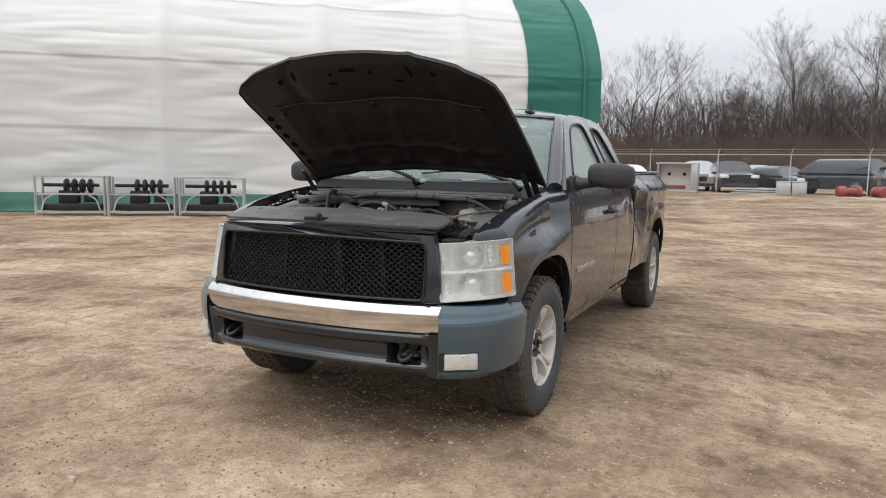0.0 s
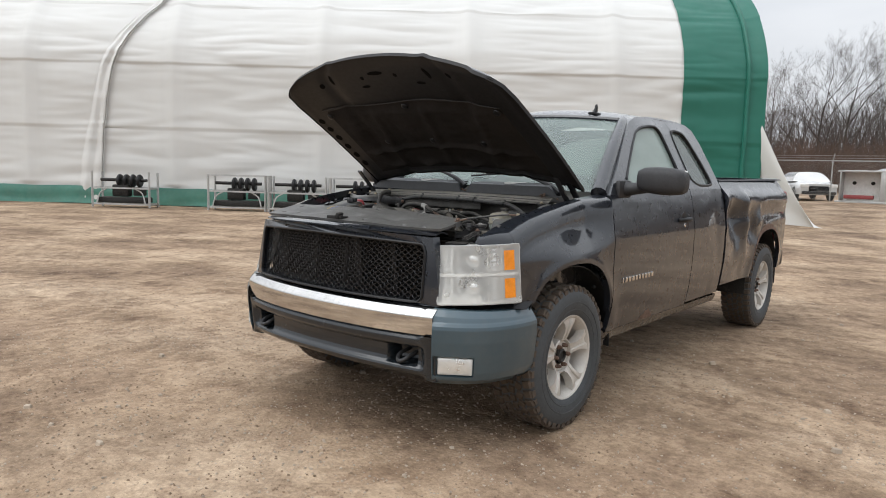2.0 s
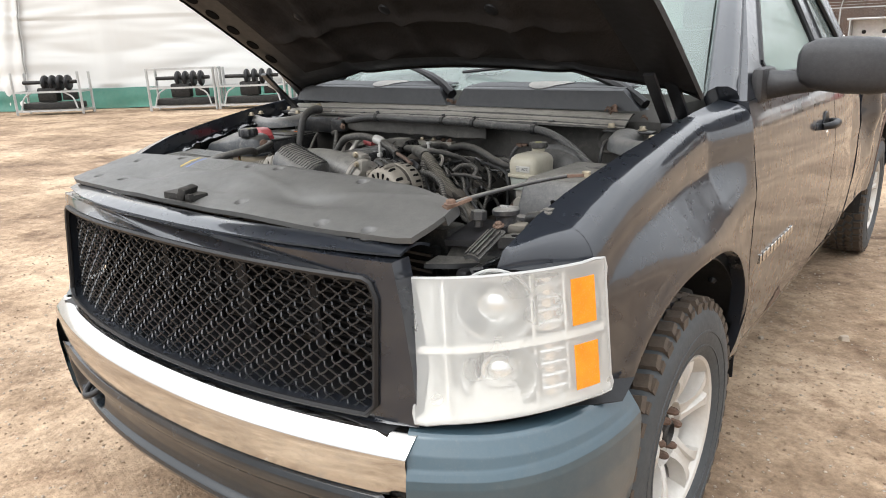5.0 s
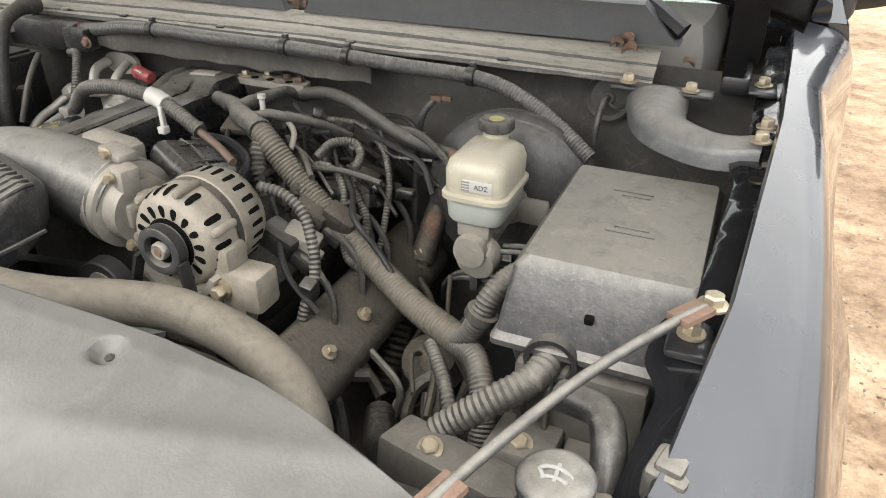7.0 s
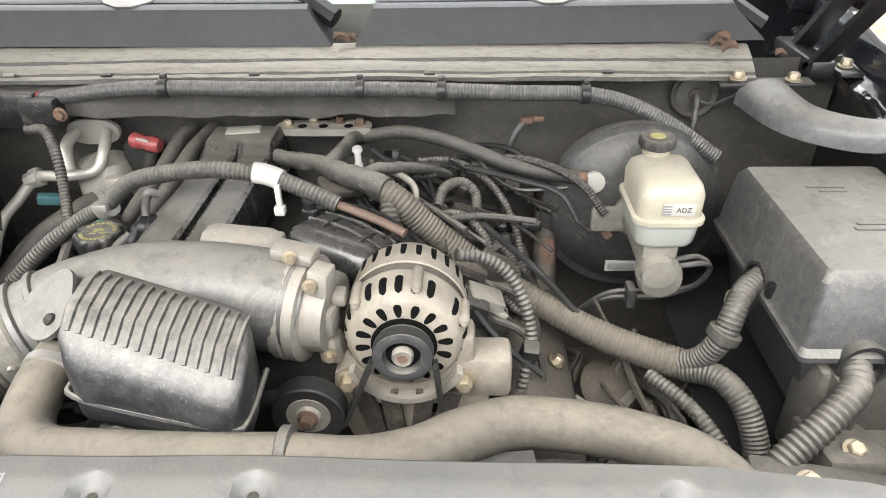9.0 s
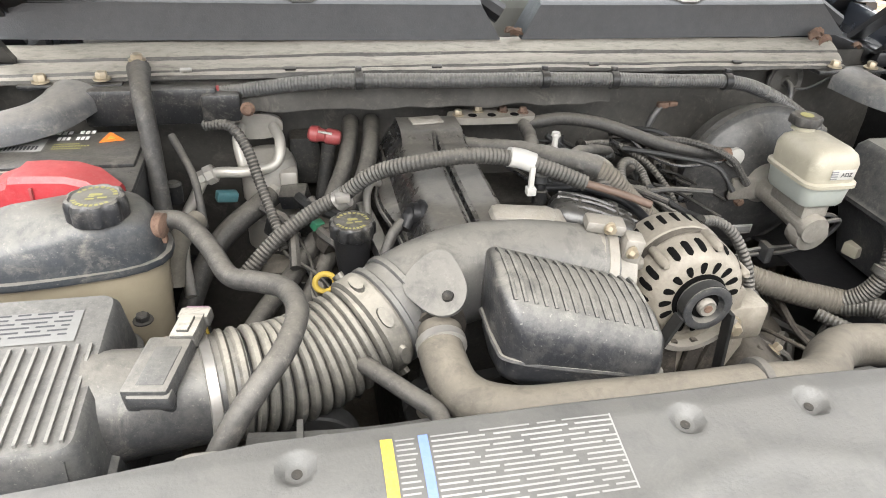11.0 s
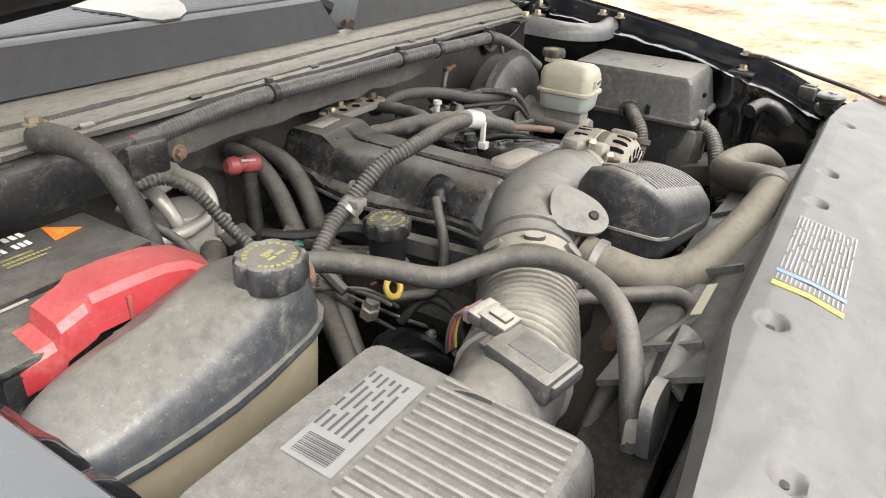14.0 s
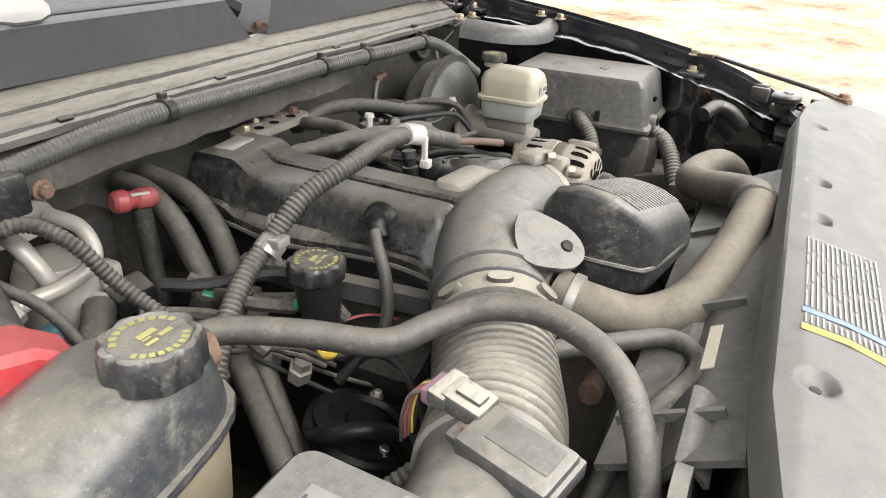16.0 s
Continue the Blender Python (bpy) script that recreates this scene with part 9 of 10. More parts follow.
lathe(bm, (-0.335, 0.885, 0.955), (-0.2, -0.4, 1), [(0, 0.014), (0.02, 0.014), (0.022, 0.011), (0.034, 0.010)], 6)
part("sender_nut", bm, "alu", engine, "pale hexagonal sender")
# clutter at the passenger side of the block
rng = random.Random(21)
for i in range(12):
    x, y, z = rng.uniform(-0.42, -0.29), rng.uniform(0.95, 1.10), rng.uniform(0.93, 1.02)
    bm = bmesh.new()
    box(bm, (x, y, z), (rng.uniform(0.02, 0.045), rng.uniform(0.02, 0.05), rng.uniform(0.02, 0.04)), 0.004, (rng.uniform(-30, 30), rng.uniform(-30, 30), rng.uniform(0, 90)))
    part("coil_connector", bm, rng.choice(("dark", "pl", "dark", "cast")), engine, "grimy coil connector")
for p in ((-0.345, 1.0, 1.03), (-0.29, 0.915, 1.02), (-0.335, 0.965, 1.035)):
    bm = bmesh.new()
    box(bm, p, (0.018, 0.013, 0.014), 0.002, (20, 10, 40))
    part("green_plug", bm, "green", engine, "small green plug")
for i in range(9):
    a = V(rng.uniform(-0.42, -0.33), rng.uniform(1.0, 1.12), rng.uniform(0.98, 1.05))
    pts = [a]
    for k in range(3):
        a = a + V(rng.uniform(-0.02, 0.05), rng.uniform(-0.09, -0.02), rng.uniform(-0.04, 0.01))
        pts.append(a)
    hose("wire", pts, rng.choice((0.003, 0.005, 0.008)), rng.choice(("hose", "belt", "loom")), "grimy wire", engine, seg=7, n=6)
hose("red_wire", [(-0.31, 0.90, 0.985), (-0.28, 0.87, 1.0), (-0.25, 0.84, 1.005), (-0.22, 0.80, 0.99)], 0.0018, "redcap", "thin red wire", engine, seg=6)

# driver side of the engine: intake shell, coils, wires
SH = pose(0.058, 0.856, 1.078, -16, 10, -22)
bm = bmesh.new()
box(bm, (0, 0, 0), (0.130, 0.110, 0.050), 0.022, seg=3)
bm.transform(SH)
shell = part("intake_shell", bm, mat("grimy_black_shell", (0.02, 0.021, 0.022), 0.30, 0, 0.3, 14, coat=0.3, dust=(0.22, 0.20, 0.17), dustamt=0.16, up=0.06), engine, "glossy grimy black intake shell with ribs")
for pts in ([(-0.055, 0.036, 0.021), (0.0, 0.030, 0.027), (0.058, 0.026, 0.020)], [(-0.058, -0.004, 0.021), (0.0, -0.008, 0.028), (0.060, -0.014, 0.020)], [(-0.052, -0.036, 0.018), (0.0, -0.040, 0.024), (0.054, -0.042, 0.016)], [(-0.030, 0.046, 0.018), (-0.026, 0.0, 0.027), (-0.028, -0.046, 0.018)], [(0.026, 0.046, 0.018), (0.030, 0.0, 0.027), (0.026, -0.046, 0.018)]):
    bm = bmesh.new()
    tube(bm, [SH @ V(p) for p in pts], 0.0028, 6, 5)
    part("rib", bm, "gloss", shell)
bm = bmesh.new()
tube(bm, [SH @ V(p) for p in ((-0.075, 0.050, 0.020), (-0.02, 0.058, 0.034), (0.045, 0.048, 0.034), (0.085, 0.010, 0.016), (0.095, -0.03, -0.01))], 0.0075, 10, 6)
part("shell_hose", bm, "black_plastic", shell, "black hose over the shell")
bm = bmesh.new()
lathe(bm, SH @ V(-0.078, 0.045, -0.004), (0, 0.1, 1), [(0, 0.012), (0.02, 0.012), (0.022, 0.009), (0.032, 0.009), (0.034, 0.012), (0.044, 0.010)], 12)
part("stud_cap", bm, "pl", engine, "dusty capped stud")
for i in range(4):
    y = 0.83 + 0.085 * i
    bm = bmesh.new()
    box(bm, (0.215, y, 1.0), (0.06, 0.045, 0.045), 0.008, (0, 25, 0))
    coil = part("ignition_coil", bm, "cast" if i % 2 else "pl", engine, "dusty ignition coil")
    bm = bmesh.new()
    box(bm, (0.255, y - 0.005, 0.975), (0.035, 0.022, 0.02), 0.004, (0, 35, 0))
    part("coil_plug", bm, "pl2" if i % 2 else "dark", coil)
    hose("plug_lead", [(0.24, y, 0.985), (0.29, y - 0.02, 0.975), (0.32, y - 0.03, 0.93), (0.32, y - 0.05, 0.86)], 0.0055, "hose", "black spark-plug lead", engine, seg=8)
    bm = bmesh.new()
    lathe(bm, (0.322, y - 0.055, 0.86), (0.15, -0.1, -1), [(0, 0.009), (0.03, 0.012), (0.06, 0.010)], 10)
    part("plug_boot", bm, "pl", engine)
rng = random.Random(33)
for i in range(26):
    x, y = rng.uniform(0.05, 0.33), rng.uniform(0.93, 1.14)
    z = 1.075 - 0.25 * max(0, x - 0.15) + rng.uniform(-0.06, 0.015)
    bm = bmesh.new()
    box(bm, (x, y, z), (rng.uniform(0.012, 0.034), rng.uniform(0.012, 0.032), rng.uniform(0.012, 0.026)), 0.004, (rng.uniform(-30, 30), rng.uniform(-30, 30), rng.uniform(0, 90)))
    part("sensor", bm, rng.choice(("dark", "gloss", "cast", "gloss")), engine, "grimy engine sensor")
for i in range(30):
    a = V(rng.uniform(-0.02, 0.24), rng.uniform(0.98, 1.15), rng.uniform(1.05, 1.112))
    pts = [a]
    for k in range(rng.randint(2, 4)):
        a = a + V(rng.uniform(0.02, 0.08), rng.uniform(-0.08, 0.02), rng.uniform(-0.05, 0.012))
        pts.append(a)
    r = rng.choice((0.003, 0.0045, 0.005, 0.007))
    hose("engine_wire", pts, r, rng.choice(("dark", "belt", "hose", "gloss")), "grimy engine wire", engine, 0.0010 if r > 0.006 else 0, 0.005, seg=8, n=6)
for pts, r in (([(0.175, 1.00, 1.06), (0.185, 1.035, 1.075), (0.212, 1.060, 1.072), (0.232, 1.050, 1.058), (0.236, 1.02, 1.04), (0.250, 0.99, 1.02), (0.285, 0.965, 0.99), (0.30, 0.93, 0.95)], 0.0085),
               ([(0.165, 0.985, 1.045), (0.195, 0.99, 1.055), (0.225, 0.985, 1.045), (0.250, 0.96, 1.02), (0.262, 0.93, 0.985), (0.285, 0.90, 0.95), (0.315, 0.895, 0.935)], 0.0075),
               ([(0.14, 1.10, 1.09), (0.20, 1.11, 1.085), (0.255, 1.085, 1.06), (0.29, 1.04, 1.02), (0.305, 0.99, 0.97), (0.31, 0.95, 0.92)], 0.0065)):
    hose("conduit_loop", pts, r, "loom", "looped corrugated conduit", engine, 0.0012, 0.0055, seg=10)
for i, (x, y, z) in enumerate(((0.240, 0.848, 0.998), (0.262, 0.925, 1.0), (0.225, 1.02, 1.0))):
    bm = bmesh.new()
    box(bm, (x, y, z), (0.055, 0.038, 0.030), 0.005, (8, 28, 14 - 10 * i))
    box(bm, (x + 0.024, y - 0.004, z - 0.020), (0.020, 0.022, 0.016), 0.003, (0, 28, 0))
    part("coil_cover", bm, ("alu", "cast", "alu")[i], engine, "pale dusty ignition coil cover")
bm = bmesh.new()
box(bm, (0.315, 0.90, 0.868), (0.12, 0.44, 0.07), 0.025, (0, 38, 0), seg=3)
for i in range(7):
    box(bm, (0.330, 0.72 + 0.06 * i, 0.893), (0.09, 0.010, 0.012), 0.003, (0, 38, 0))
valve_cover = part("valve_cover", bm, "cast", engine, "grimy ribbed cast valve cover")
for y in (0.74, 0.84, 0.94, 1.04):
    bm = bmesh.new()
    bolt(bm, (0.345, y, 0.895), (0.6, 0, 0.8), 0.008, 0.010)
    part("cover_bolt", bm, "zinc", valve_cover, "zinc bolt")
bm = bmesh.new()
box(bm, (0.03, 1.0, 1.095), (0.06, 0.05, 0.012), 0.004, (8, 5, 20))
part("rusty_bracket", bm, "cast", engine, "rusty bracket")
bm = bmesh.new()
lathe(bm, (0.056, 1.03, 1.105), (0, 0, 1), [(0, 0.008), (0.012, 0.007), (0.016, 0.005), (0.032, 0.005), (0.034, 0.008), (0.04, 0.007)], 10)
part("white_valve_stem", bm, "white", engine, "pale valve stem")
hose("pale_pipe", [(0.07, 1.04, 1.10), (0.11, 1.02, 1.108), (0.14, 0.995, 1.10), (0.145, 0.975, 1.08)], 0.005, "alu", "pale metal pipe", engine)
# front accessories
alt_c = V(0.147, 0.690, 1.050)
ALT = mat("oxidised_casting", (0.235, 0.215, 0.185), 0.62, 0.3, 0.4, 30, bump=0.3, bscale=200, dust=(0.25, 0.215, 0.165), dustamt=0.5)
bm = bmesh.new()
lathe(bm, alt_c, (0, 1, 0), [(0.000, 0.030), (0.000, 0.057), (0.004, 0.0625), (0.011, 0.0680), (0.020, 0.0710), (0.046, 0.0722), (0.048, 0.0700), (0.062, 0.0700), (0.064, 0.0725), (0.074, 0.0728), (0.104, 0.0708), (0.120, 0.0630), (0.128, 0.04)], 60)
alternator = part("alternator", bm, ALT, engine, "dusty finned aluminium alternator")
bm = bmesh.new()
lathe(bm, alt_c, (0, 1, 0), [(0.049, 0.0716), (0.061, 0.0716)], 48, cap=False)
part("stator_band", bm, "cast", alternator, "brown stator band")


def alt_wedge(a, r0, r1, w0, w1, y):
    """A black round-ended patch that paints the shade of an opening in the casting."""
    bm = bmesh.new()
    ol = soften([(r0, -w0), (r1, -w1), (r1, w1), (r0, w0)], 2)
    prism(bm, ol, lambda r, t, k: alt_c + V(math.cos(a) * r - math.sin(a) * t, y + 0.004 * k, math.sin(a) * r + math.cos(a) * t), 0.004)
    part("vent_slot_shade", bm, "shade_black", alternator)


for k in range(16):
    alt_wedge(2 * math.pi * k / 16 + 0.1, 0.0385, 0.0560, 0.0030, 0.0056, -0.0006)
# shoulder and rear slots: black pieces laid on as the openings' shade
for k in range(24):
    a = 2 * math.pi * k / 24 + 0.06
    ca, sa = math.cos(a), math.sin(a)
    if k % 6 != 3:
        bm = bmesh.new()

        def slot(u, v):
            y = 0.0075 + 0.027 * v
            r = lerp_tab([(0.004, 0.0625), (0.011, 0.0680), (0.020, 0.0710), (0.046, 0.0722)], y) + 0.0007
            b = a + (2 * u - 1) * 0.066 * (1 - (2 * v - 1) ** 6) ** 0.5
            return alt_c + V(r * math.cos(b), y, r * math.sin(b))
        grid(bm, slot, 4, 12)
        part("vent_slot_shade", bm, "shade_black", alternator)
    bm = bmesh.new()
    box(bm, (0, 0, 0), (0.006, 0.026, 0.0080), 0.002)
    bm.transform(Matrix.Translation(alt_c + V(0.0695 * ca, 0.090, 0.0695 * sa)) @ Matrix.Rotation(-a, 4, "Y"))
    part("vent_slot_shade", bm, "shade_black", alternator)
for a in (0.35, 1.35, 2.4):
    bm = bmesh.new()
    lathe(bm, alt_c + V(0.0725 * math.cos(a), 0.012, 0.0725 * math.sin(a)), (0, 1, 0), [(-0.006, 0.004), (0.0, 0.0066), (0.034, 0.0066), (0.038, 0.004)], 10)
    part("case_boss", bm, ALT, alternator)
# black disc paints the shade round the bearing
bm = bmesh.new()
lathe(bm, alt_c, (0, -1, 0), [(0.001, 0.038), (0.0016, 0.012)], 36)
part("bearing_shade", bm, "shade_black", alternator)
bm = bmesh.new()
lathe(bm, alt_c, (0, -1, 0), [(0.004, 0.026), (0.006, 0.0335), (0.009, 0.0335), (0.011, 0.029), (0.013, 0.0325), (0.015, 0.029), (0.017, 0.0325), (0.019, 0.029), (0.021, 0.0335), (0.0245, 0.0335), (0.026, 0.0300), (0.025, 0.0225), (0.016, 0.0205), (0.016, 0.0135)], 40)
pul = part("pulley", bm, "pl2", alternator, "grimy steel pulley")
# second black disc paints the shade inside the pulley
bm = bmesh.new()
lathe(bm, alt_c, (0, -1, 0), [(0.0162, 0.0195), (0.0172, 0.0125)], 30)
part("pulley_shade", bm, "shade_black", pul)
bm = bmesh.new()
lathe(bm, alt_c + V(0, -0.014, 0), (0, -1, 0), [(0, 0.0125), (0.009, 0.0125), (0.012, 0.0105), (0.011, 0.006)], 24)
nut = part("pulley_nut", bm, "alu", pul, "pale worn pulley nut")
bm = bmesh.new()
lathe(bm, alt_c + V(0, -0.0235, 0), (0, -1, 0), [(0, 0.0062), (0.003, 0.0056)], 12)
part("shaft_end", bm, "rust", nut)
bm = bmesh.new()
prism(bm, [(-0.085, -0.052), (-0.06, -0.03), (0.06, -0.03), (0.098, -0.05), (0.098, -0.10), (0.075, -0.16), (-0.07, -0.16), (-0.09, -0.10)], lambda a, b, k: (alt_c.x + a, 0.700 + 0.03 * k, alt_c.z + b), 0.03, ([(-0.05, -0.10), (-0.035, -0.14), (-0.008, -0.14), (-0.008, -0.10)], [(0.008, -0.10), (0.008, -0.14), (0.04, -0.14), (0.055, -0.10)]))
box(bm, (alt_c.x + 0.094, 0.722, alt_c.z - 0.060), (0.062, 0.050, 0.058), 0.008)
box(bm, (alt_c.x + 0.066, 0.722, alt_c.z - 0.025), (0.030, 0.045, 0.050), 0.008)
part("alternator_bracket", bm, ALT, engine, "cast aluminium bracket")
for k, (x0, x1) in enumerate(((-0.055, -0.030), (-0.022, -0.010), (0.022, 0.010), (0.055, 0.030))):
    bm = bmesh.new()
    bar(bm, (alt_c.x + x0, 0.694, alt_c.z - 0.075), (alt_c.x + x1, 0.690, alt_c.z - 0.165), 0.007, 0.022)
    part("bracket_web", bm, "cast", engine, "grimy cast web")
bm = bmesh.new()
grid(bm, lambda u, v: (alt_c.x + 0.066 * math.cos(math.pi * (1.14 + 0.72 * u)), 0.684 + 0.016 * v, alt_c.z - 0.006 + 0.072 * math.sin(math.pi * (1.14 + 0.72 * u))), 24, 2)
part("bracket_arc", thicken(bm, 0.008), "alu", engine, "rust-stained cast arc under the pulley")
for dx in (-0.068, 0.068):
    bm = bmesh.new()
    bolt(bm, (alt_c.x + dx, 0.697, alt_c.z - 0.057), (0, -1, 0), 0.010, 0.014)
    part("bracket_bolt", bm, "zinc", engine, "zinc bracket bolt")
hose("alternator_cable", [(0.205, 0.81, 1.095), (0.240, 0.818, 1.085), (0.272, 0.815, 1.062), (0.293, 0.800, 1.025), (0.302, 0.785, 0.985), (0.296, 0.768, 0.950), (0.290, 0.757, 0.91), (0.29, 0.75, 0.85)], 0.0088, "loom", "corrugated alternator cable", engine, 0.0016, 0.007)
bm = bmesh.new()
box(bm, (0.299, 0.774, 0.968), (0.022, 0.022, 0.034), 0.004, (20, 10, 0))
part("cable_plug", bm, "pl", engine)


def pulley(c, r, inner, label):
    bm = bmesh.new()
    lathe(bm, c, (0, -1, 0), [(-0.02, r * 0.96), (-0.018, r), (0.004, r), (0.006, r * 0.95), (0.003, r * 0.62)], 36)
    p = part("idler_pulley", bm, "belt", engine, label)
    bm = bmesh.new()
    lathe(bm, c, (0, -1, 0), [(0.001, r * 0.62), (0.004, r * 0.60), (0.003, r * 0.35), (0.007, r * 0.3), (0.008, r * 0.12)], 30)
    part("pulley_face", bm, "alu", p)
    bm = bmesh.new()
    bolt(bm, V(c) + V(0, -0.007, 0), (0, -1, 0), r * 0.2, 0.01)
    part("pulley_bolt", bm, "rust", p)


bm = bmesh.new()
grid(bm, lambda u, v: (alt_c.x + 0.0345 * math.cos(math.pi * (-0.05 + 1.1 * u)), 0.667 + 0.014 * v, alt_c.z + 0.0345 * math.sin(math.pi * (-0.05 + 1.1 * u))), 24, 2)
part("drive_belt", thicken(bm, 0.004), "belt", engine, "black drive belt over the pulley")
pulley((0.034, 0.662, 0.968), 0.043, 0.5, "black idler pulley with a bright face")
pulley((-0.205, 0.672, 0.925), 0.040, 0.5, "black tensioner pulley")
pulley((-0.36, 0.60, 0.95), 0.055, 0.5, "dark accessory pulley")
for a, b in (((alt_c.x - 0.036, 0.668, alt_c.z - 0.01), (0.075, 0.668, 0.95)), ((alt_c.x + 0.036, 0.668, alt_c.z - 0.01), (0.20, 0.668, 0.86)), ((0.0, 0.668, 0.99), (-0.20, 0.668, 0.965)), ((0.02, 0.668, 0.915), (-0.2, 0.668, 0.885))):
    part("drive_belt", bar(bmesh.new(), a, b, 0.018, 0.005), "belt", engine, "black drive belt")

# upper radiator hose
rad = [(-0.212, 0.635, 1.078), (-0.216, 0.60, 1.072), (-0.205, 0.545, 1.066), (-0.165, 0.505, 1.076), (-0.09, 0.482, 1.094), (0.0, 0.468, 1.106), (0.07, 0.463, 1.112), (0.13, 0.470, 1.102), (0.178, 0.497, 1.088), (0.215, 0.532, 1.074), (0.262, 0.560, 1.062), (0.32, 0.562, 1.056), (0.38, 0.550, 1.053), (0.435, 0.531, 1.044), (0.472, 0.508, 1.020), (0.482, 0.490, 0.98), (0.482, 0.48, 0.92)]
hose("radiator_hose", rad, 0.0255, "hose_tan", "thick dusty tan upper radiator hose", seg=20)
bm = bmesh.new()
lathe(bm, (0.07, 0.467, 1.112), (1, 0, 0), [(-0.006, 0.0255), (-0.004, 0.0285), (0.004, 0.0285), (0.006, 0.0255)], 24)
part("hose_band", bm, "hose", truck, "dark hose band")
clamp((-0.214, 0.615, 1.074), (0, 1, 0.15), 0.026)
bm = bmesh.new()
lathe(bm, (-0.21, 0.64, 1.078), (0, 1, 0.1), [(0, 0.030), (0.02, 0.031), (0.04, 0.036), (0.06, 0.036)], 24)
part("thermostat_housing", bm, "cast", engine, "grimy thermostat housing")

# looms across the engine
hose("loom_white_clip", [(-0.45, 0.905, 0.985), (-0.395, 0.930, 1.035), (-0.34, 0.945, 1.070), (-0.298, 0.944, 1.094), (-0.25, 0.930, 1.135), (-0.193, 0.905, 1.160), (-0.12, 0.900, 1.170), (-0.05, 0.903, 1.160), (0.0, 0.893, 1.146), (0.05, 0.880, 1.128)], 0.0122, "loom", "dusty corrugated loom", None, 0.0014, 0.0060)
bm = bmesh.new()
tube(bm, [(-0.063, 0.9035, 1.164), (-0.045, 0.9035, 1.1605), (-0.026, 0.899, 1.1545)], 0.0145, 14, 4)
box(bm, (-0.030, 0.888, 1.135), (0.008, 0.008, 0.04), 0.002)
box(bm, (-0.030, 0.886, 1.117), (0.014, 0.014, 0.012), 0.002)
part("white_loom_clip", bm, "white", truck, "white plastic loom clip")
hose("tan_cable", [(0.05, 0.880, 1.128), (0.10, 0.86, 1.118), (0.14, 0.84, 1.108)], 0.006, "copper", "bare tan cable")
bm = bmesh.new()
lathe(bm, (-0.298, 0.943, 1.089), (-0.7, 0.2, -0.6), [(-0.009, 0.0125), (-0.008, 0.0165), (0.008, 0.0165), (0.009, 0.0125)], 16)
box(bm, (-0.298, 0.93, 1.098), (0.022, 0.016, 0.012), 0.002)
part("loom_clamp", bm, "steel", truck, "steel loom clamp")
hose("main_loom", [(0.090, 0.962, 1.116), (0.125, 0.950, 1.095), (0.165, 0.945, 1.055), (0.256, 0.930, 0.985), (0.35, 0.890, 0.945), (0.43, 0.850, 0.925), (0.527, 0.808, 0.914)], [0.0195, 0.0205, 0.0205, 0.0205, 0.021, 0.022, 0.023], "hose_tan", "thick corrugated main loom", None, 0.0015, 0.0062, 18)
# taped trunk of the harness over the engine, with its forks
for pts, rr in (([(0.105, 0.954, 1.112), (0.070, 0.972, 1.120), (0.045, 0.984, 1.120), (0.009, 1.020, 1.118), (-0.020, 1.040, 1.116), (-0.046, 1.054, 1.114), (-0.080, 1.078, 1.108), (-0.10, 1.11, 1.10)], [0.0205, 0.0185, 0.0165, 0.0155, 0.0135, 0.0125, 0.012, 0.010]),
                ([(0.012, 1.018, 1.118), (0.022, 1.05, 1.122), (0.030, 1.09, 1.122), (0.034, 1.13, 1.118), (0.05, 1.17, 1.10)], [0.014, 0.012, 0.011, 0.010, 0.010]),
                ([(0.06, 0.978, 1.120), (0.085, 1.0, 1.122), (0.12, 1.02, 1.116), (0.16, 1.05, 1.10), (0.19, 1.09, 1.07)], [0.010, 0.009, 0.008, 0.008, 0.008])):
    bm = bmesh.new()
    tube(bm, pts, rr, 14, 10)
    for v in bm.verts:
        v.co += Vector((1, 1, 1)) * 0.0022 * noise.noise(v.co * 70)
    part("taped_loom", bm, "loom", truck, "tape-wrapped harness trunk, grey with dust")
hose("loom_branch", [(0.108, 0.952, 1.104), (0.112, 0.93, 1.075), (0.125, 0.915, 1.045), (0.14, 0.91, 1.01)], 0.0145, "loom", "short loom branch", None, 0.0018, 0.0075)
hose("loom_branch", [(0.510, 0.810, 0.920), (0.532, 0.795, 0.945), (0.549, 0.790, 0.982), (0.560, 0.800, 1.012), (0.578, 0.823, 1.032), (0.608, 0.845, 1.042)], 0.0165, "loom", "corrugated loom into the fuse box", None, 0.0013, 0.0056, 14)
bm = bmesh.new()
lathe(bm, (0.550, 0.791, 0.986), (0.35, 0.1, 0.9), [(-0.007, 0.019), (-0.006, 0.022), (0.006, 0.022), (0.007, 0.019)], 18)
part("loom_tie", bm, "loom", truck, "pale loom tie")
hose("loom_branch", [(0.510, 0.808, 0.914), (0.548, 0.775, 0.928), (0.572, 0.740, 0.915), (0.585, 0.712, 0.880), (0.590, 0.685, 0.83), (0.592, 0.665, 0.77)], 0.0175, "loom", "corrugated loom running down", None, 0.0013, 0.0056, 14)
hose("loom_branch", [(0.47, 0.81, 0.90), (0.52, 0.745, 0.89), (0.555, 0.69, 0.85), (0.565, 0.66, 0.79)], 0.011, "loom", "thin corrugated loom", None, 0.0016, 0.007)
hose("front_loom", [(0.667, 0.725, 1.020), (0.655, 0.672, 1.010), (0.615, 0.640, 0.985), (0.565, 0.615, 0.945), (0.535, 0.585, 0.90), (0.525, 0.56, 0.84)], 0.018, "loom", "corrugated loom under the fuse box", None, 0.002, 0.008, 14)
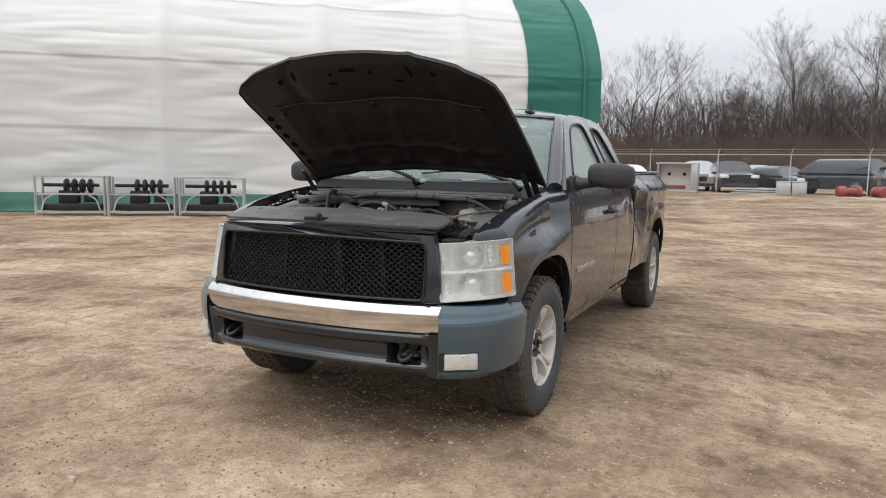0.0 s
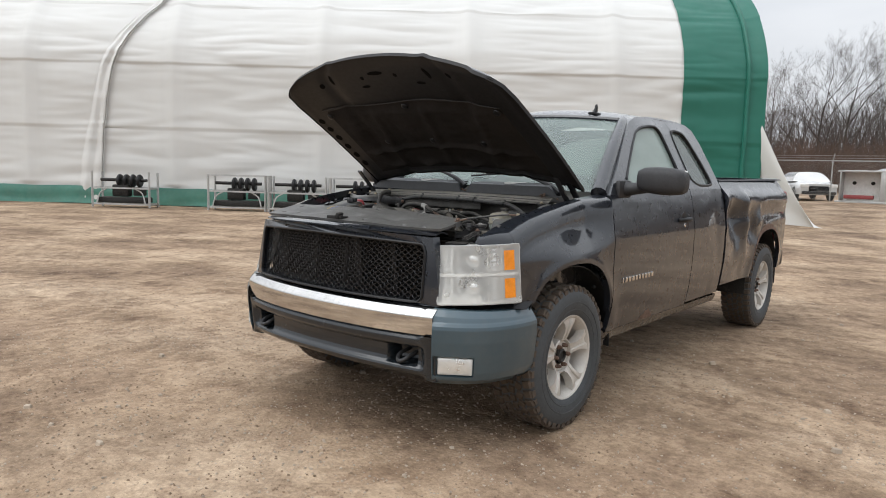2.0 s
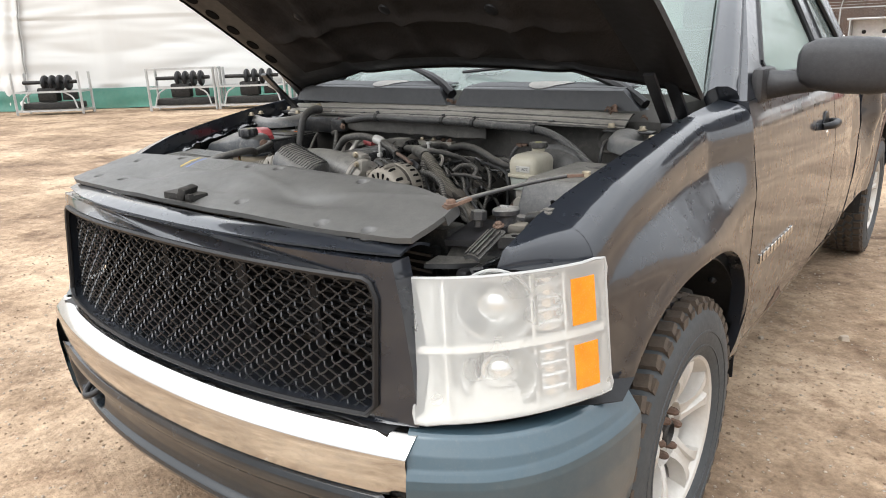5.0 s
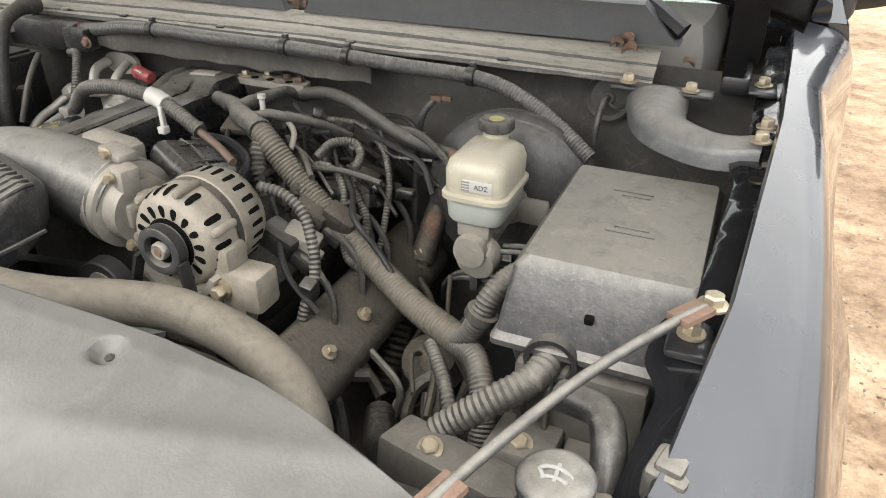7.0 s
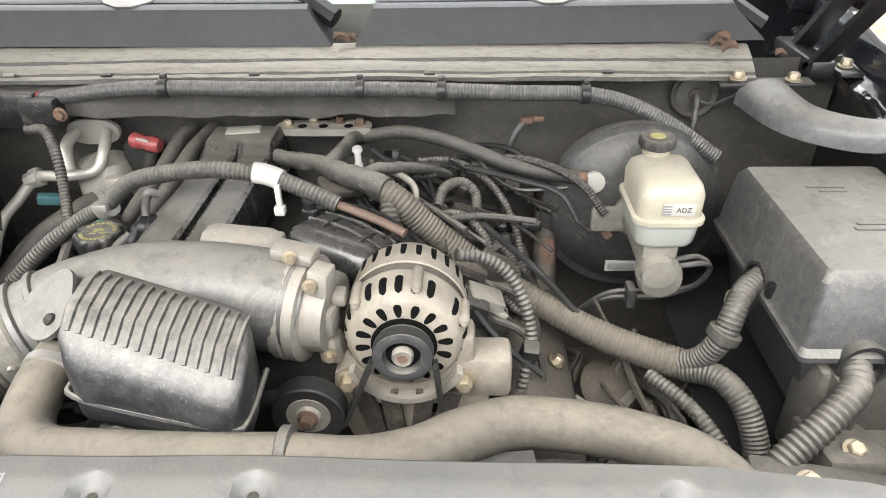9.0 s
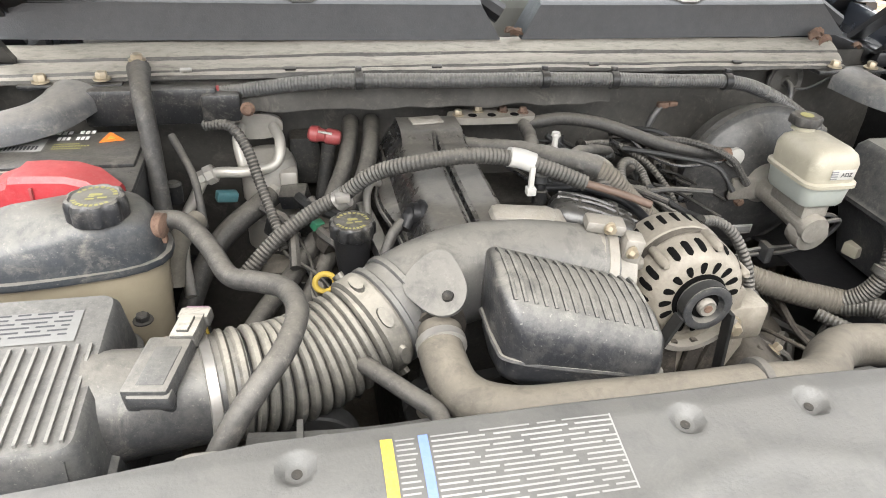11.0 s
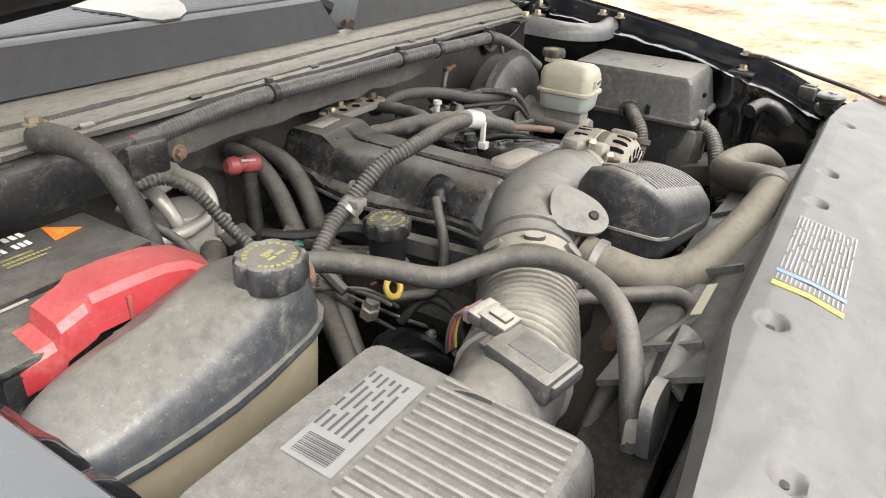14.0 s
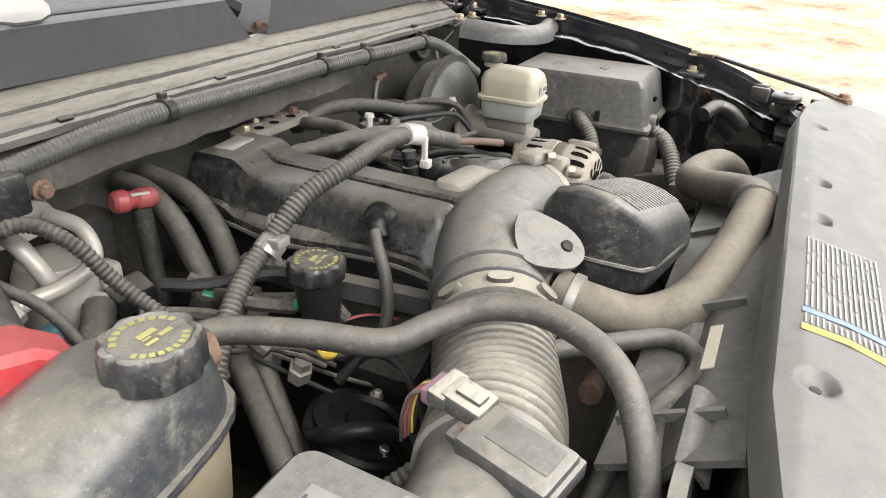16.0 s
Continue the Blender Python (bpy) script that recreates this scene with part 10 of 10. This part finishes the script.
# firewall conduit
hose("firewall_conduit", [(-0.52, 1.150, 1.176), (-0.436, 1.150, 1.184), (-0.34, 1.132, 1.200), (-0.254, 1.122, 1.206), (-0.10, 1.114, 1.206), (0.055, 1.112, 1.206), (0.18, 1.112, 1.203), (0.30, 1.116, 1.197), (0.402, 1.120, 1.193), (0.47, 1.118, 1.178), (0.54, 1.108, 1.145), (0.61, 1.09, 1.10)], 0.0125, "conduit", "long corrugated firewall conduit", None, 0.0010, 0.0052)
for p in ((-0.254, 1.122, 1.206), (0.055, 1.112, 1.206), (0.18, 1.112, 1.203), (0.402, 1.120, 1.193)):
    bm = bmesh.new()
    lathe(bm, p, (1, 0, 0), [(-0.007, 0.0125), (-0.006, 0.0155), (0.006, 0.0155), (0.007, 0.0125)], 16)
    box(bm, V(p) + V(0, 0.004, 0.016), (0.010, 0.010, 0.012), 0.002)
    part("conduit_clip", bm, "pl", truck, "black conduit clip")
bm = bmesh.new()
lathe(bm, (-0.478, 1.150, 1.180), (1, 0, 0.05), [(-0.006, 0.0132), (0.006, 0.0132)], 14, cap=False)
part("red_tape", bm, "redcap", truck, "band of red tape")
bm = bmesh.new()
box(bm, (0.318, 1.172, 1.132), (0.022, 0.012, 0.012), 0.003)
box(bm, (0.338, 1.172, 1.134), (0.018, 0.010, 0.009), 0.002)
part("ground_lug", bm, "rust", truck, "rusty earth terminal")
hose("earth_strap", [(0.315, 1.172, 1.13), (0.295, 1.165, 1.10), (0.288, 1.16, 1.05), (0.285, 1.15, 0.95), (0.30, 1.12, 0.86)], 0.006, "pl2", "flat earth strap")

# ---- brakes and driver side ----
bo = V(0.490, 1.070, 1.008)
bm = bmesh.new()
lathe(bm, bo, (0, 1, 0), [(-0.02, 0.03), (-0.018, 0.055), (-0.006, 0.085), (0.004, 0.122), (0.018, 0.133), (0.020, 0.136), (0.021, 0.148), (0.034, 0.149), (0.036, 0.139), (0.075, 0.133), (0.10, 0.10)], 56)
booster = part("brake_booster", bm, mat("dusty_black_drum", (0.034, 0.034, 0.035), 0.42, 0.0, 0.25, 9, bump=0.15, bscale=90, dust=(0.21, 0.198, 0.174), dustamt=0.38, up=0.12, scuff=0.5), truck, "round dusty black brake booster")
bm = bmesh.new()
box(bm, bo + V(-0.012, -0.006, -0.094), (0.052, 0.004, 0.020), 0.001)
part("drum_label", bm, "paper", booster, "small pale label")
bm = bmesh.new()
box(bm, bo + V(-0.012, -0.0083, -0.094), (0.044, 0.002, 0.012), 0.0005)
part("print_bar", bm, "ink", booster)
for dx, dz in ((-0.045, -0.022), (0.065, 0.0)):
    bm = bmesh.new()
    bolt(bm, bo + V(dx, -0.010, dz), (0, -1, 0), 0.009, 0.016)
    part("booster_nut", bm, "rust", booster)
bm = bmesh.new()
lathe(bm, (0.416, 1.062, 1.073), (0.05, -1, 0.05), [(-0.012, 0.012), (0.0, 0.0125), (0.002, 0.0175), (0.009, 0.0175), (0.010, 0.012)], 22)
part("check_valve", bm, "white", booster, "white vacuum check valve")
hose("vacuum_hose", [(0.40, 1.062, 1.078), (0.35, 1.075, 1.080), (0.288, 1.09, 1.088), (0.22, 1.11, 1.108), (0.17, 1.13, 1.118), (0.11, 1.15, 1.120), (0.05, 1.155, 1.11)], 0.0115, "hose", "black vacuum hose")
bm = bmesh.new()
lathe(bm, (0.398, 1.062, 1.077), (1, 0, 0), [(-0.006, 0.0125), (0.008, 0.0128)], 14)
part("hose_end", bm, "rust", truck, "rust-brown hose end")
# master cylinder
bm = bmesh.new()
lathe(bm, (0.490, 1.06, 1.020), (0, -1, -0.08), [(0, 0.042), (0.012, 0.040), (0.02, 0.026), (0.145, 0.024), (0.155, 0.026), (0.165, 0.024)], 24)
box(bm, (0.490, 1.045, 1.015), (0.15, 0.012, 0.045), 0.006)
box(bm, (0.490, 0.955, 1.038), (0.05, 0.09, 0.03), 0.005)
lathe(bm, (0.497, 0.915, 0.99), (0, -1, -0.2), [(-0.02, 0.032), (0.0, 0.033), (0.012, 0.028), (0.014, 0.01)], 24)
part("master_cylinder", bm, "alu", truck, "tan-dusted aluminium master cylinder")
for k, dx in enumerate((0.0, 0.018)):
    hose("brake_pipe", [(0.525, 0.93 + dx, 1.0), (0.56, 0.93 + dx, 1.005), (0.578, 0.945, 0.985), (0.565, 0.96, 0.945), (0.52, 0.975, 0.915 + dx * 0.6), (0.45, 0.985, 0.905 + dx * 0.6), (0.41, 1.0, 0.875), (0.395, 1.03, 0.82)], 0.0042, "pl2", "bent steel brake pipe", seg=8)
bm = bmesh.new()
box(bm, (0.475, 0.975, 0.918), (0.014, 0.03, 0.035), 0.003)
part("pipe_clip", bm, "pl2", truck)
# reservoir: yellowed above, pale below
bm = bmesh.new()
last = None
RZ = [(1.050, 0.038, 0.052), (1.056, 0.041, 0.056), (1.085, 0.044, 0.059)]
RZ2 = [(1.085, 0.044, 0.059), (1.088, 0.049, 0.065), (1.094, 0.049, 0.065), (1.096, 0.044, 0.059), (1.126, 0.045, 0.060), (1.139, 0.041, 0.055), (1.147, 0.032, 0.044), (1.150, 0.018, 0.024)]
rc = (0.492, 0.955)
res_parts = []
for rows, mm, nm in ((RZ, "resv2", "reservoir_lower"), (RZ2, "resv", "reservoir_upper")):
    bm = bmesh.new()
    last = None
    for z, a, b in rows:
        ring = [bm.verts.new((rc[0] + x, rc[1] + y, z)) for x, y in rounded(2 * a, 2 * b, min(a, b) * 0.45, 5)]
        if last:
            for i in range(len(ring)):
                bm.faces.new((last[i], last[(i + 1) % len(ring)], ring[(i + 1) % len(ring)], ring[i]))
        else:
            bm.faces.new(ring)
        last = ring
    bm.faces.new(last)
    res_parts.append(bm)
reservoir = part("brake_reservoir", res_parts[1], "resv", truck, "yellowed brake fluid reservoir with a black cap")
part("reservoir_lower", res_parts[0], "resv2", reservoir, "pale lower chamber with fluid")
bm = bmesh.new()
lathe(bm, (0.488, 1.000, 1.148), (0, 0, 1), [(0, 0.019), (0.012, 0.019)], 20)
part("filler_neck", bm, "resv", reservoir)
knob_cap((0.488, 1.000, 1.158), 0.0265, 0.016, 6, "hose", reservoir, "dusty black reservoir cap")
bm = bmesh.new()
lathe(bm, (0.488, 1.000, 1.1733), (0, 0, 1), [(0, 0.011), (0.0008, 0.011)], 18)
part("cap_print", bm, "oilyellow", reservoir)
bm = bmesh.new()
box(bm, (0.500, 0.8945, 1.112), (0.042, 0.002, 0.017), 0.0005)
part("id_label", bm, "white", reservoir, "white sticker reading ADZ")
bm = bmesh.new()
for i in range(4):
    box(bm, (0.4835, 0.8932, 1.106 + i * 0.004), (0.012, 0.001, 0.002))
part("print_bars", bm, "ink", reservoir)
txt = bpy.data.curves.new("label_text", "FONT")
txt.body, txt.size, txt.align_x, txt.align_y, txt.extrude = "ADZ", 0.010, "CENTER", "CENTER", 0.0003
tob = new("label_text", txt)
bpy.context.view_layer.update()
tme = bpy.data.meshes.new_from_object(tob)
bpy.data.objects.remove(tob)
tme.transform(pose(0.506, 0.8930, 1.112, 90, 0, 0))
part("label_text", tme, "ink_dark", reservoir, "black letters ADZ")

# fuse box
bm = bmesh.new()
secs = []
for z, xi, xo, yf, yr in ((0.90, 0.640, 0.800, 0.735, 0.99), (1.024, 0.610, 0.800, 0.708, 1.005), (1.026, 0.594, 0.810, 0.690, 1.015), (1.033, 0.594, 0.810, 0.690, 1.015), (1.040, 0.599, 0.808, 0.698, 1.010), (1.116, 0.609, 0.806, 0.716, 1.003), (1.128, 0.618, 0.799, 0.727, 0.995)):
    ol = rounded(xo - xi, yr - yf, 0.008, 3, (xi + xo) / 2, (yf + yr) / 2)
    ring = [bm.verts.new((x, y, z)) for x, y in ol]
    if secs:
        for i in range(len(ring)):
            bm.faces.new((secs[-1][i], secs[-1][(i + 1) % len(ring)], ring[(i + 1) % len(ring)], ring[i]))
    secs.append(ring)
bm.faces.new(secs[-1])
fuse = part("fuse_box", bm, "pl2", truck, "dusty black fuse box with a sloped lid", 30)
for i, (x, y, w, d) in enumerate(((0.70, 0.93, 0.05, 0.006), (0.705, 0.918, 0.035, 0.006), (0.715, 0.83, 0.04, 0.005), (0.715, 0.818, 0.055, 0.008))):
    bm = bmesh.new()
    box(bm, (x, y, 1.1285), (w, d, 0.002), 0.0005)
    part("moulded_mark", bm, "pl2", fuse)
bm = bmesh.new()
lathe(bm, (0.667, 0.690, 1.022), (0, -1, 0), [(-0.02, 0.030), (0.0, 0.031), (0.004, 0.030), (0.003, 0.024), (-0.02, 0.022)], 24, cap=False)
part("loom_port", bm, "pl", fuse, "round loom port")
bm = bmesh.new()
lathe(bm, (0.600, 0.843, 1.040), (-1, -0.2, 0.1), [(-0.01, 0.021), (0.0, 0.023), (0.006, 0.023), (0.007, 0.018), (-0.01, 0.017)], 20, cap=False)
part("loom_port", bm, "pl", fuse, "round loom port")
bm = bmesh.new()
box(bm, (0.700, 0.704, 1.078), (0.010, 0.008, 0.010), 0.002, (15, 0, 0))
part("lid_catch", bm, "shade_black", fuse)
bm = bmesh.new()
box(bm, (0.598, 0.80, 1.050), (0.010, 0.010, 0.022), 0.002)
part("lid_catch", bm, "black_plastic", fuse)
bm = bmesh.new()
box(bm, (0.70, 0.72, 0.93), (0.15, 0.06, 0.16), 0.010)
fbb = part("fuse_box_bracket", bm, "wall_in", truck, "dusty fuse box bracket")
for nm, p, d, r in (("bracket_foot", (0.655, 0.655, 0.915), (0.075, 0.10, 0.05), (-14, 0, 0)), ("bracket_rail", (0.60, 0.575, 0.935), (0.16, 0.06, 0.05), (-10, 0, -12)), ("bracket_foot", (0.735, 0.62, 0.90), (0.08, 0.14, 0.05), (0, 0, 0)), ("bracket_web", (0.64, 0.70, 0.965), (0.006, 0.05, 0.09), (0, 0, 0)), ("bracket_web", (0.67, 0.70, 0.965), (0.006, 0.05, 0.09), (0, 0, 0))):
    part(nm, box(bmesh.new(), p, d, 0.002 if nm == "bracket_web" else 0.006, r), "wall_in", fbb)
for p in ((0.655, 0.635, 0.945), (0.575, 0.575, 0.962), (0.711, 0.613, 0.928), (0.745, 0.66, 0.928)):
    bm = bmesh.new()
    bolt(bm, p, (0, -0.3, 1), 0.010)
    part("bolt", bm, "zinc", truck, "zinc bolt")
bm = bmesh.new()
box(bm, (0.635, 0.94, 0.935), (0.045, 0.03, 0.024), 0.004, (0, 0, 20))
part("tan_plug", bm, "resv", truck, "tan electrical plug")
# steering shaft
bm = bmesh.new()
tube(bm, [(0.36, 1.17, 1.01), (0.352, 1.10, 0.95), (0.348, 1.04, 0.88)], 0.021, 14, 4)
tube(bm, [(0.348, 1.04, 0.88), (0.342, 0.96, 0.78), (0.34, 0.90, 0.70)], 0.021, 14, 6, 0.004, 0.012)
part("steering_shaft", bm, "cast", truck, "dusty steering shaft with a ribbed boot")
bm = bmesh.new()
lathe(bm, (0.352, 1.06, 0.91), (0, 0.6, 0.8), [(0, 0.016), (0.02, 0.018), (0.05, 0.016)], 12)
part("shaft_joint", bm, "rust", truck, "rusty shaft joint")
hose("coiled_cover", [(0.475, 0.66, 0.83), (0.44, 0.70, 0.80), (0.41, 0.76, 0.79)], 0.022, "dark", "ribbed rubber boot", None, 0.004, 0.012)
bm = bmesh.new()
lathe(bm, (0.43, 0.90, 0.76), (0.3, -0.4, 1), [(0, 0.05), (0.05, 0.052), (0.07, 0.03)], 20)
part("rusty_manifold", bm, "cast", engine, "rusty exhaust manifold end")
rng = random.Random(55)
for i in range(16):
    a = V(rng.uniform(0.36, 0.56), rng.uniform(0.75, 1.0), rng.uniform(0.78, 0.90))
    pts = [a]
    for k in range(3):
        a = a + V(rng.uniform(-0.05, 0.06), rng.uniform(-0.09, -0.01), rng.uniform(-0.06, 0.02))
        pts.append(a)
    hose("low_wire", pts, rng.choice((0.004, 0.006, 0.010)), rng.choice(("hose", "dark", "loom", "cast")), "grimy low wire", engine, seg=7, n=5)
# added dark floor sheet of the bay, so that little daylight comes from below
bm = bmesh.new()
grid(bm, lambda u, v: (-0.80 + 1.6 * u, 0.46 + 0.78 * v, 0.66 + 0.03 * noise.noise(Vector((u * 9, v * 6, 0))) - 0.10 * math.sin(math.pi * u)), 30, 16)
part("bay_floor_block", bm, "cast", truck, "grimy floor sheet added to block daylight")

# ---- front corners beside the radiator ----
for s in (1, -1):
    bm = bmesh.new()
    grid(bm, lambda u, v: (s * (0.650 + 0.142 * u), (0.272 + 0.115 * u) * (1 - v) + 0.455 * v, 1.030 + 0.022 * v + 0.010 * max(0, 0.25 - u) - (0.012 if 0.3 < v < 0.42 else 0)), 12, 12)
    part("lamp_carrier", thicken(bm, 0.012), "pl", truck, "dusty black lamp carrier panel")
    # sloping corner panel under the bumper stop
    bm = bmesh.new()
    grid(bm, lambda u, v: (s * (0.652 + 0.088 * u + 0.012 * v), 0.338 + 0.030 * u + 0.088 * v, 1.066 + 0.026 * v + 0.004 * u), 8, 8)
    part("corner_panel", thicken(bm, 0.014), "paint_in", truck, "dark painted corner panel")
    bm = bmesh.new()
    prism(bm, [(0.752, 0.385), (0.795, 0.405), (0.795, 0.45), (0.758, 0.45)], lambda a, b, k: (s * a, b, 1.052 + 0.022 * k), 0.022)
    cb = part("carrier_block", bm, "pl", truck, "black plastic carrier block")
    # black disc on the block, painted as a hole's shade
    bm = bmesh.new()
    lathe(bm, (s * 0.774, 0.414, 1.0735), (0, 0, 1), [(0.0004, 0.0078), (0.0014, 0.0072)], 16)
    part("carrier_hole_shade", bm, "shade_black", cb)
    # ribbed strap with a rusty bolt
    ax = V(s * 0.010, -0.110, -0.028)
    bm = bmesh.new()
    grid(bm, lambda u, v: (s * (0.716 + 0.038 * u) + ax.x * v, 0.412 + ax.y * v, 1.086 + ax.z * v - 0.006 * (2 * u - 1) ** 2), 8, 8)
    strap = part("lamp_strap", thicken(bm, 0.008), "pl", truck, "ribbed black plastic strap")
    for k in range(4):
        bm = bmesh.new()
        x0 = 0.721 + 0.0093 * k
        bar(bm, (s * x0 + ax.x * 0.14, 0.412 + ax.y * 0.14, 1.0905 + ax.z * 0.14 - (0.003 if k in (0, 3) else 0)), (s * x0 + ax.x, 0.412 + ax.y, 1.0905 + ax.z - (0.003 if k in (0, 3) else 0)), 0.0035, 0.004)
        part("strap_rib", bm, "pl", strap)
    bm = bmesh.new()
    lathe(bm, (s * 0.736, 0.412, 1.090), (0, -0.2, 1), [(0, 0.0125), (0.0025, 0.0122)], 20)
    part("rusty_washer", bm, "rust", strap, "rusty washer")
    bm = bmesh.new()
    bolt(bm, (s * 0.736, 0.412, 1.092), (0, -0.2, 1), 0.0075, 0.006)
    part("rusty_bolt", bm, "rust", strap, "rusty flange bolt")
    bm = bmesh.new()
    lathe(bm, (s * 0.703, 0.388, 1.100), (0, 0.1, 1), [(-0.01, 0.010), (0.004, 0.010), (0.006, 0.0172), (0.022, 0.0165), (0.0245, 0.0135)], 6)
    if s > 0:
        part("hood_bumper", bm, "pl", truck, "grey rubber hood bumper")
bm = bmesh.new()
lathe(bm, (0.733, 0.448, 1.085), (-0.08, 0.05, 1), [(0, 0.020), (0.018, 0.022), (0.022, 0.0285), (0.031, 0.0295), (0.035, 0.027), (0.037, 0.022)], 32)
washer = part("washer_cap", bm, "resn", truck, "dusty black washer bottle cap with a worn white pictogram")
# worn white pictogram: a windscreen with a jet over it
bm = bmesh.new()
tube(bm, [(0.731 + 0.014 * math.cos(a), 0.442 + 0.011 * math.sin(a), 1.1228 - 0.0013 * math.cos(a)) for a in np.linspace(0.5, 2.64, 8)], 0.0016, 6, 3)
tube(bm, [(0.731 + 0.010 * math.cos(a), 0.438 + 0.006 * math.sin(a), 1.1228) for a in np.linspace(0.3, 2.84, 8)], 0.0014, 6, 3)
bar(bm, (0.718, 0.448, 1.1238), (0.724, 0.440, 1.1232), 0.003, 0.001)
bar(bm, (0.744, 0.448, 1.1222), (0.738, 0.440, 1.1226), 0.003, 0.001)
bar(bm, (0.731, 0.440, 1.1230), (0.731, 0.458, 1.1226), 0.0028, 0.001)
part("pictogram", bm, "faded", washer, "worn white washer pictogram")
bm = bmesh.new()
box(bm, (0.752, 0.452, 1.080), (0.052, 0.040, 0.02), 0.006, (0, 0, 20))
part("bottle_neck", bm, "hose_tan", truck, "pale washer bottle neck")
hose("bottle_loom", [(0.76, 0.52, 1.03), (0.755, 0.55, 1.06), (0.74, 0.58, 1.07), (0.70, 0.60, 1.06)], 0.016, "pl", "short dusty pipe")
bm = bmesh.new()
box(bm, (0.806, 0.500, 1.098), (0.034, 0.040, 0.032), 0.006, (0, 0, -14))
box(bm, (0.806, 0.500, 1.113), (0.022, 0.028, 0.012), 0.004, (0, 0, -14))
part("fender_stop", bm, "loom", truck, "dusty grey rubber stop on the wing")
# tie rod from the radiator support to the wing
for s in (1,):
    bm = bmesh.new()
    tube(bm, [(s * 0.662, 0.364, 1.140), (s * 0.683, 0.416, 1.147), (s * 0.73, 0.515, 1.158), (s * 0.782, 0.60, 1.166), (s * 0.806, 0.640, 1.164)], 0.0047, 10, 4)
    rod = part("tie_rod", bm, "pl2", truck, "slim grey tie rod with rusty ends")
    for a, b in (((s * 0.652, 0.342, 1.133), (s * 0.676, 0.396, 1.145)), ((s * 0.786, 0.606, 1.167), (s * 0.806, 0.640, 1.165))):
        bm = bmesh.new()
        bar(bm, a, b, 0.021, 0.006)
        part("flattened_end", bm, "rust", rod, "flattened rusty end")
    bm = bmesh.new()
    bolt(bm, (s * 0.659, 0.354, 1.139), (0, 0, 1), 0.010)
    part("rod_bolt", bm, "rust", rod)
    bm = bmesh.new()
    bolt(bm, (s * 0.812, 0.652, 1.160), (0, 0, 1), 0.0095, 0.010)
    part("rod_bolt", bm, "zinc", rod, "zinc bolt")
# duct and brackets at the passenger front corner
bm = bmesh.new()
grid(bm, lambda u, v: (-0.345 - 0.075 * u, 0.452 + 0.046 * v, 1.088 - 0.018 * u + 0.016 * math.sin(math.pi * v) - 0.030 * max(0, v - 0.6) / 0.4), 12, 12)
part("shroud_lip", thicken(bm, 0.004), "box", truck, "dusty fan shroud lip")
bm = bmesh.new()
prism(bm, soften([(-0.030, -0.035), (0.030, -0.035), (0.030, 0.024), (0.018, 0.036), (-0.018, 0.036), (-0.030, 0.024)], 1), lambda a, b, k: (-0.452 + a, 0.462 + 0.012 * k + 0.1 * b, 1.062 + b), 0.012)
mount = part("radiator_mount", bm, "pl2", truck, "dusty radiator mount plate")
bm = bmesh.new()
box(bm, (-0.462, 0.482, 1.044), (0.016, 0.014, 0.036), 0.004)
part("mount_post", bm, "alu", mount, "pale tan mount post")
hose("rusty_stub", [(-0.19, 0.58, 0.967), (-0.225, 0.58, 0.970)], 0.013, "rust", "rusty pipe end")
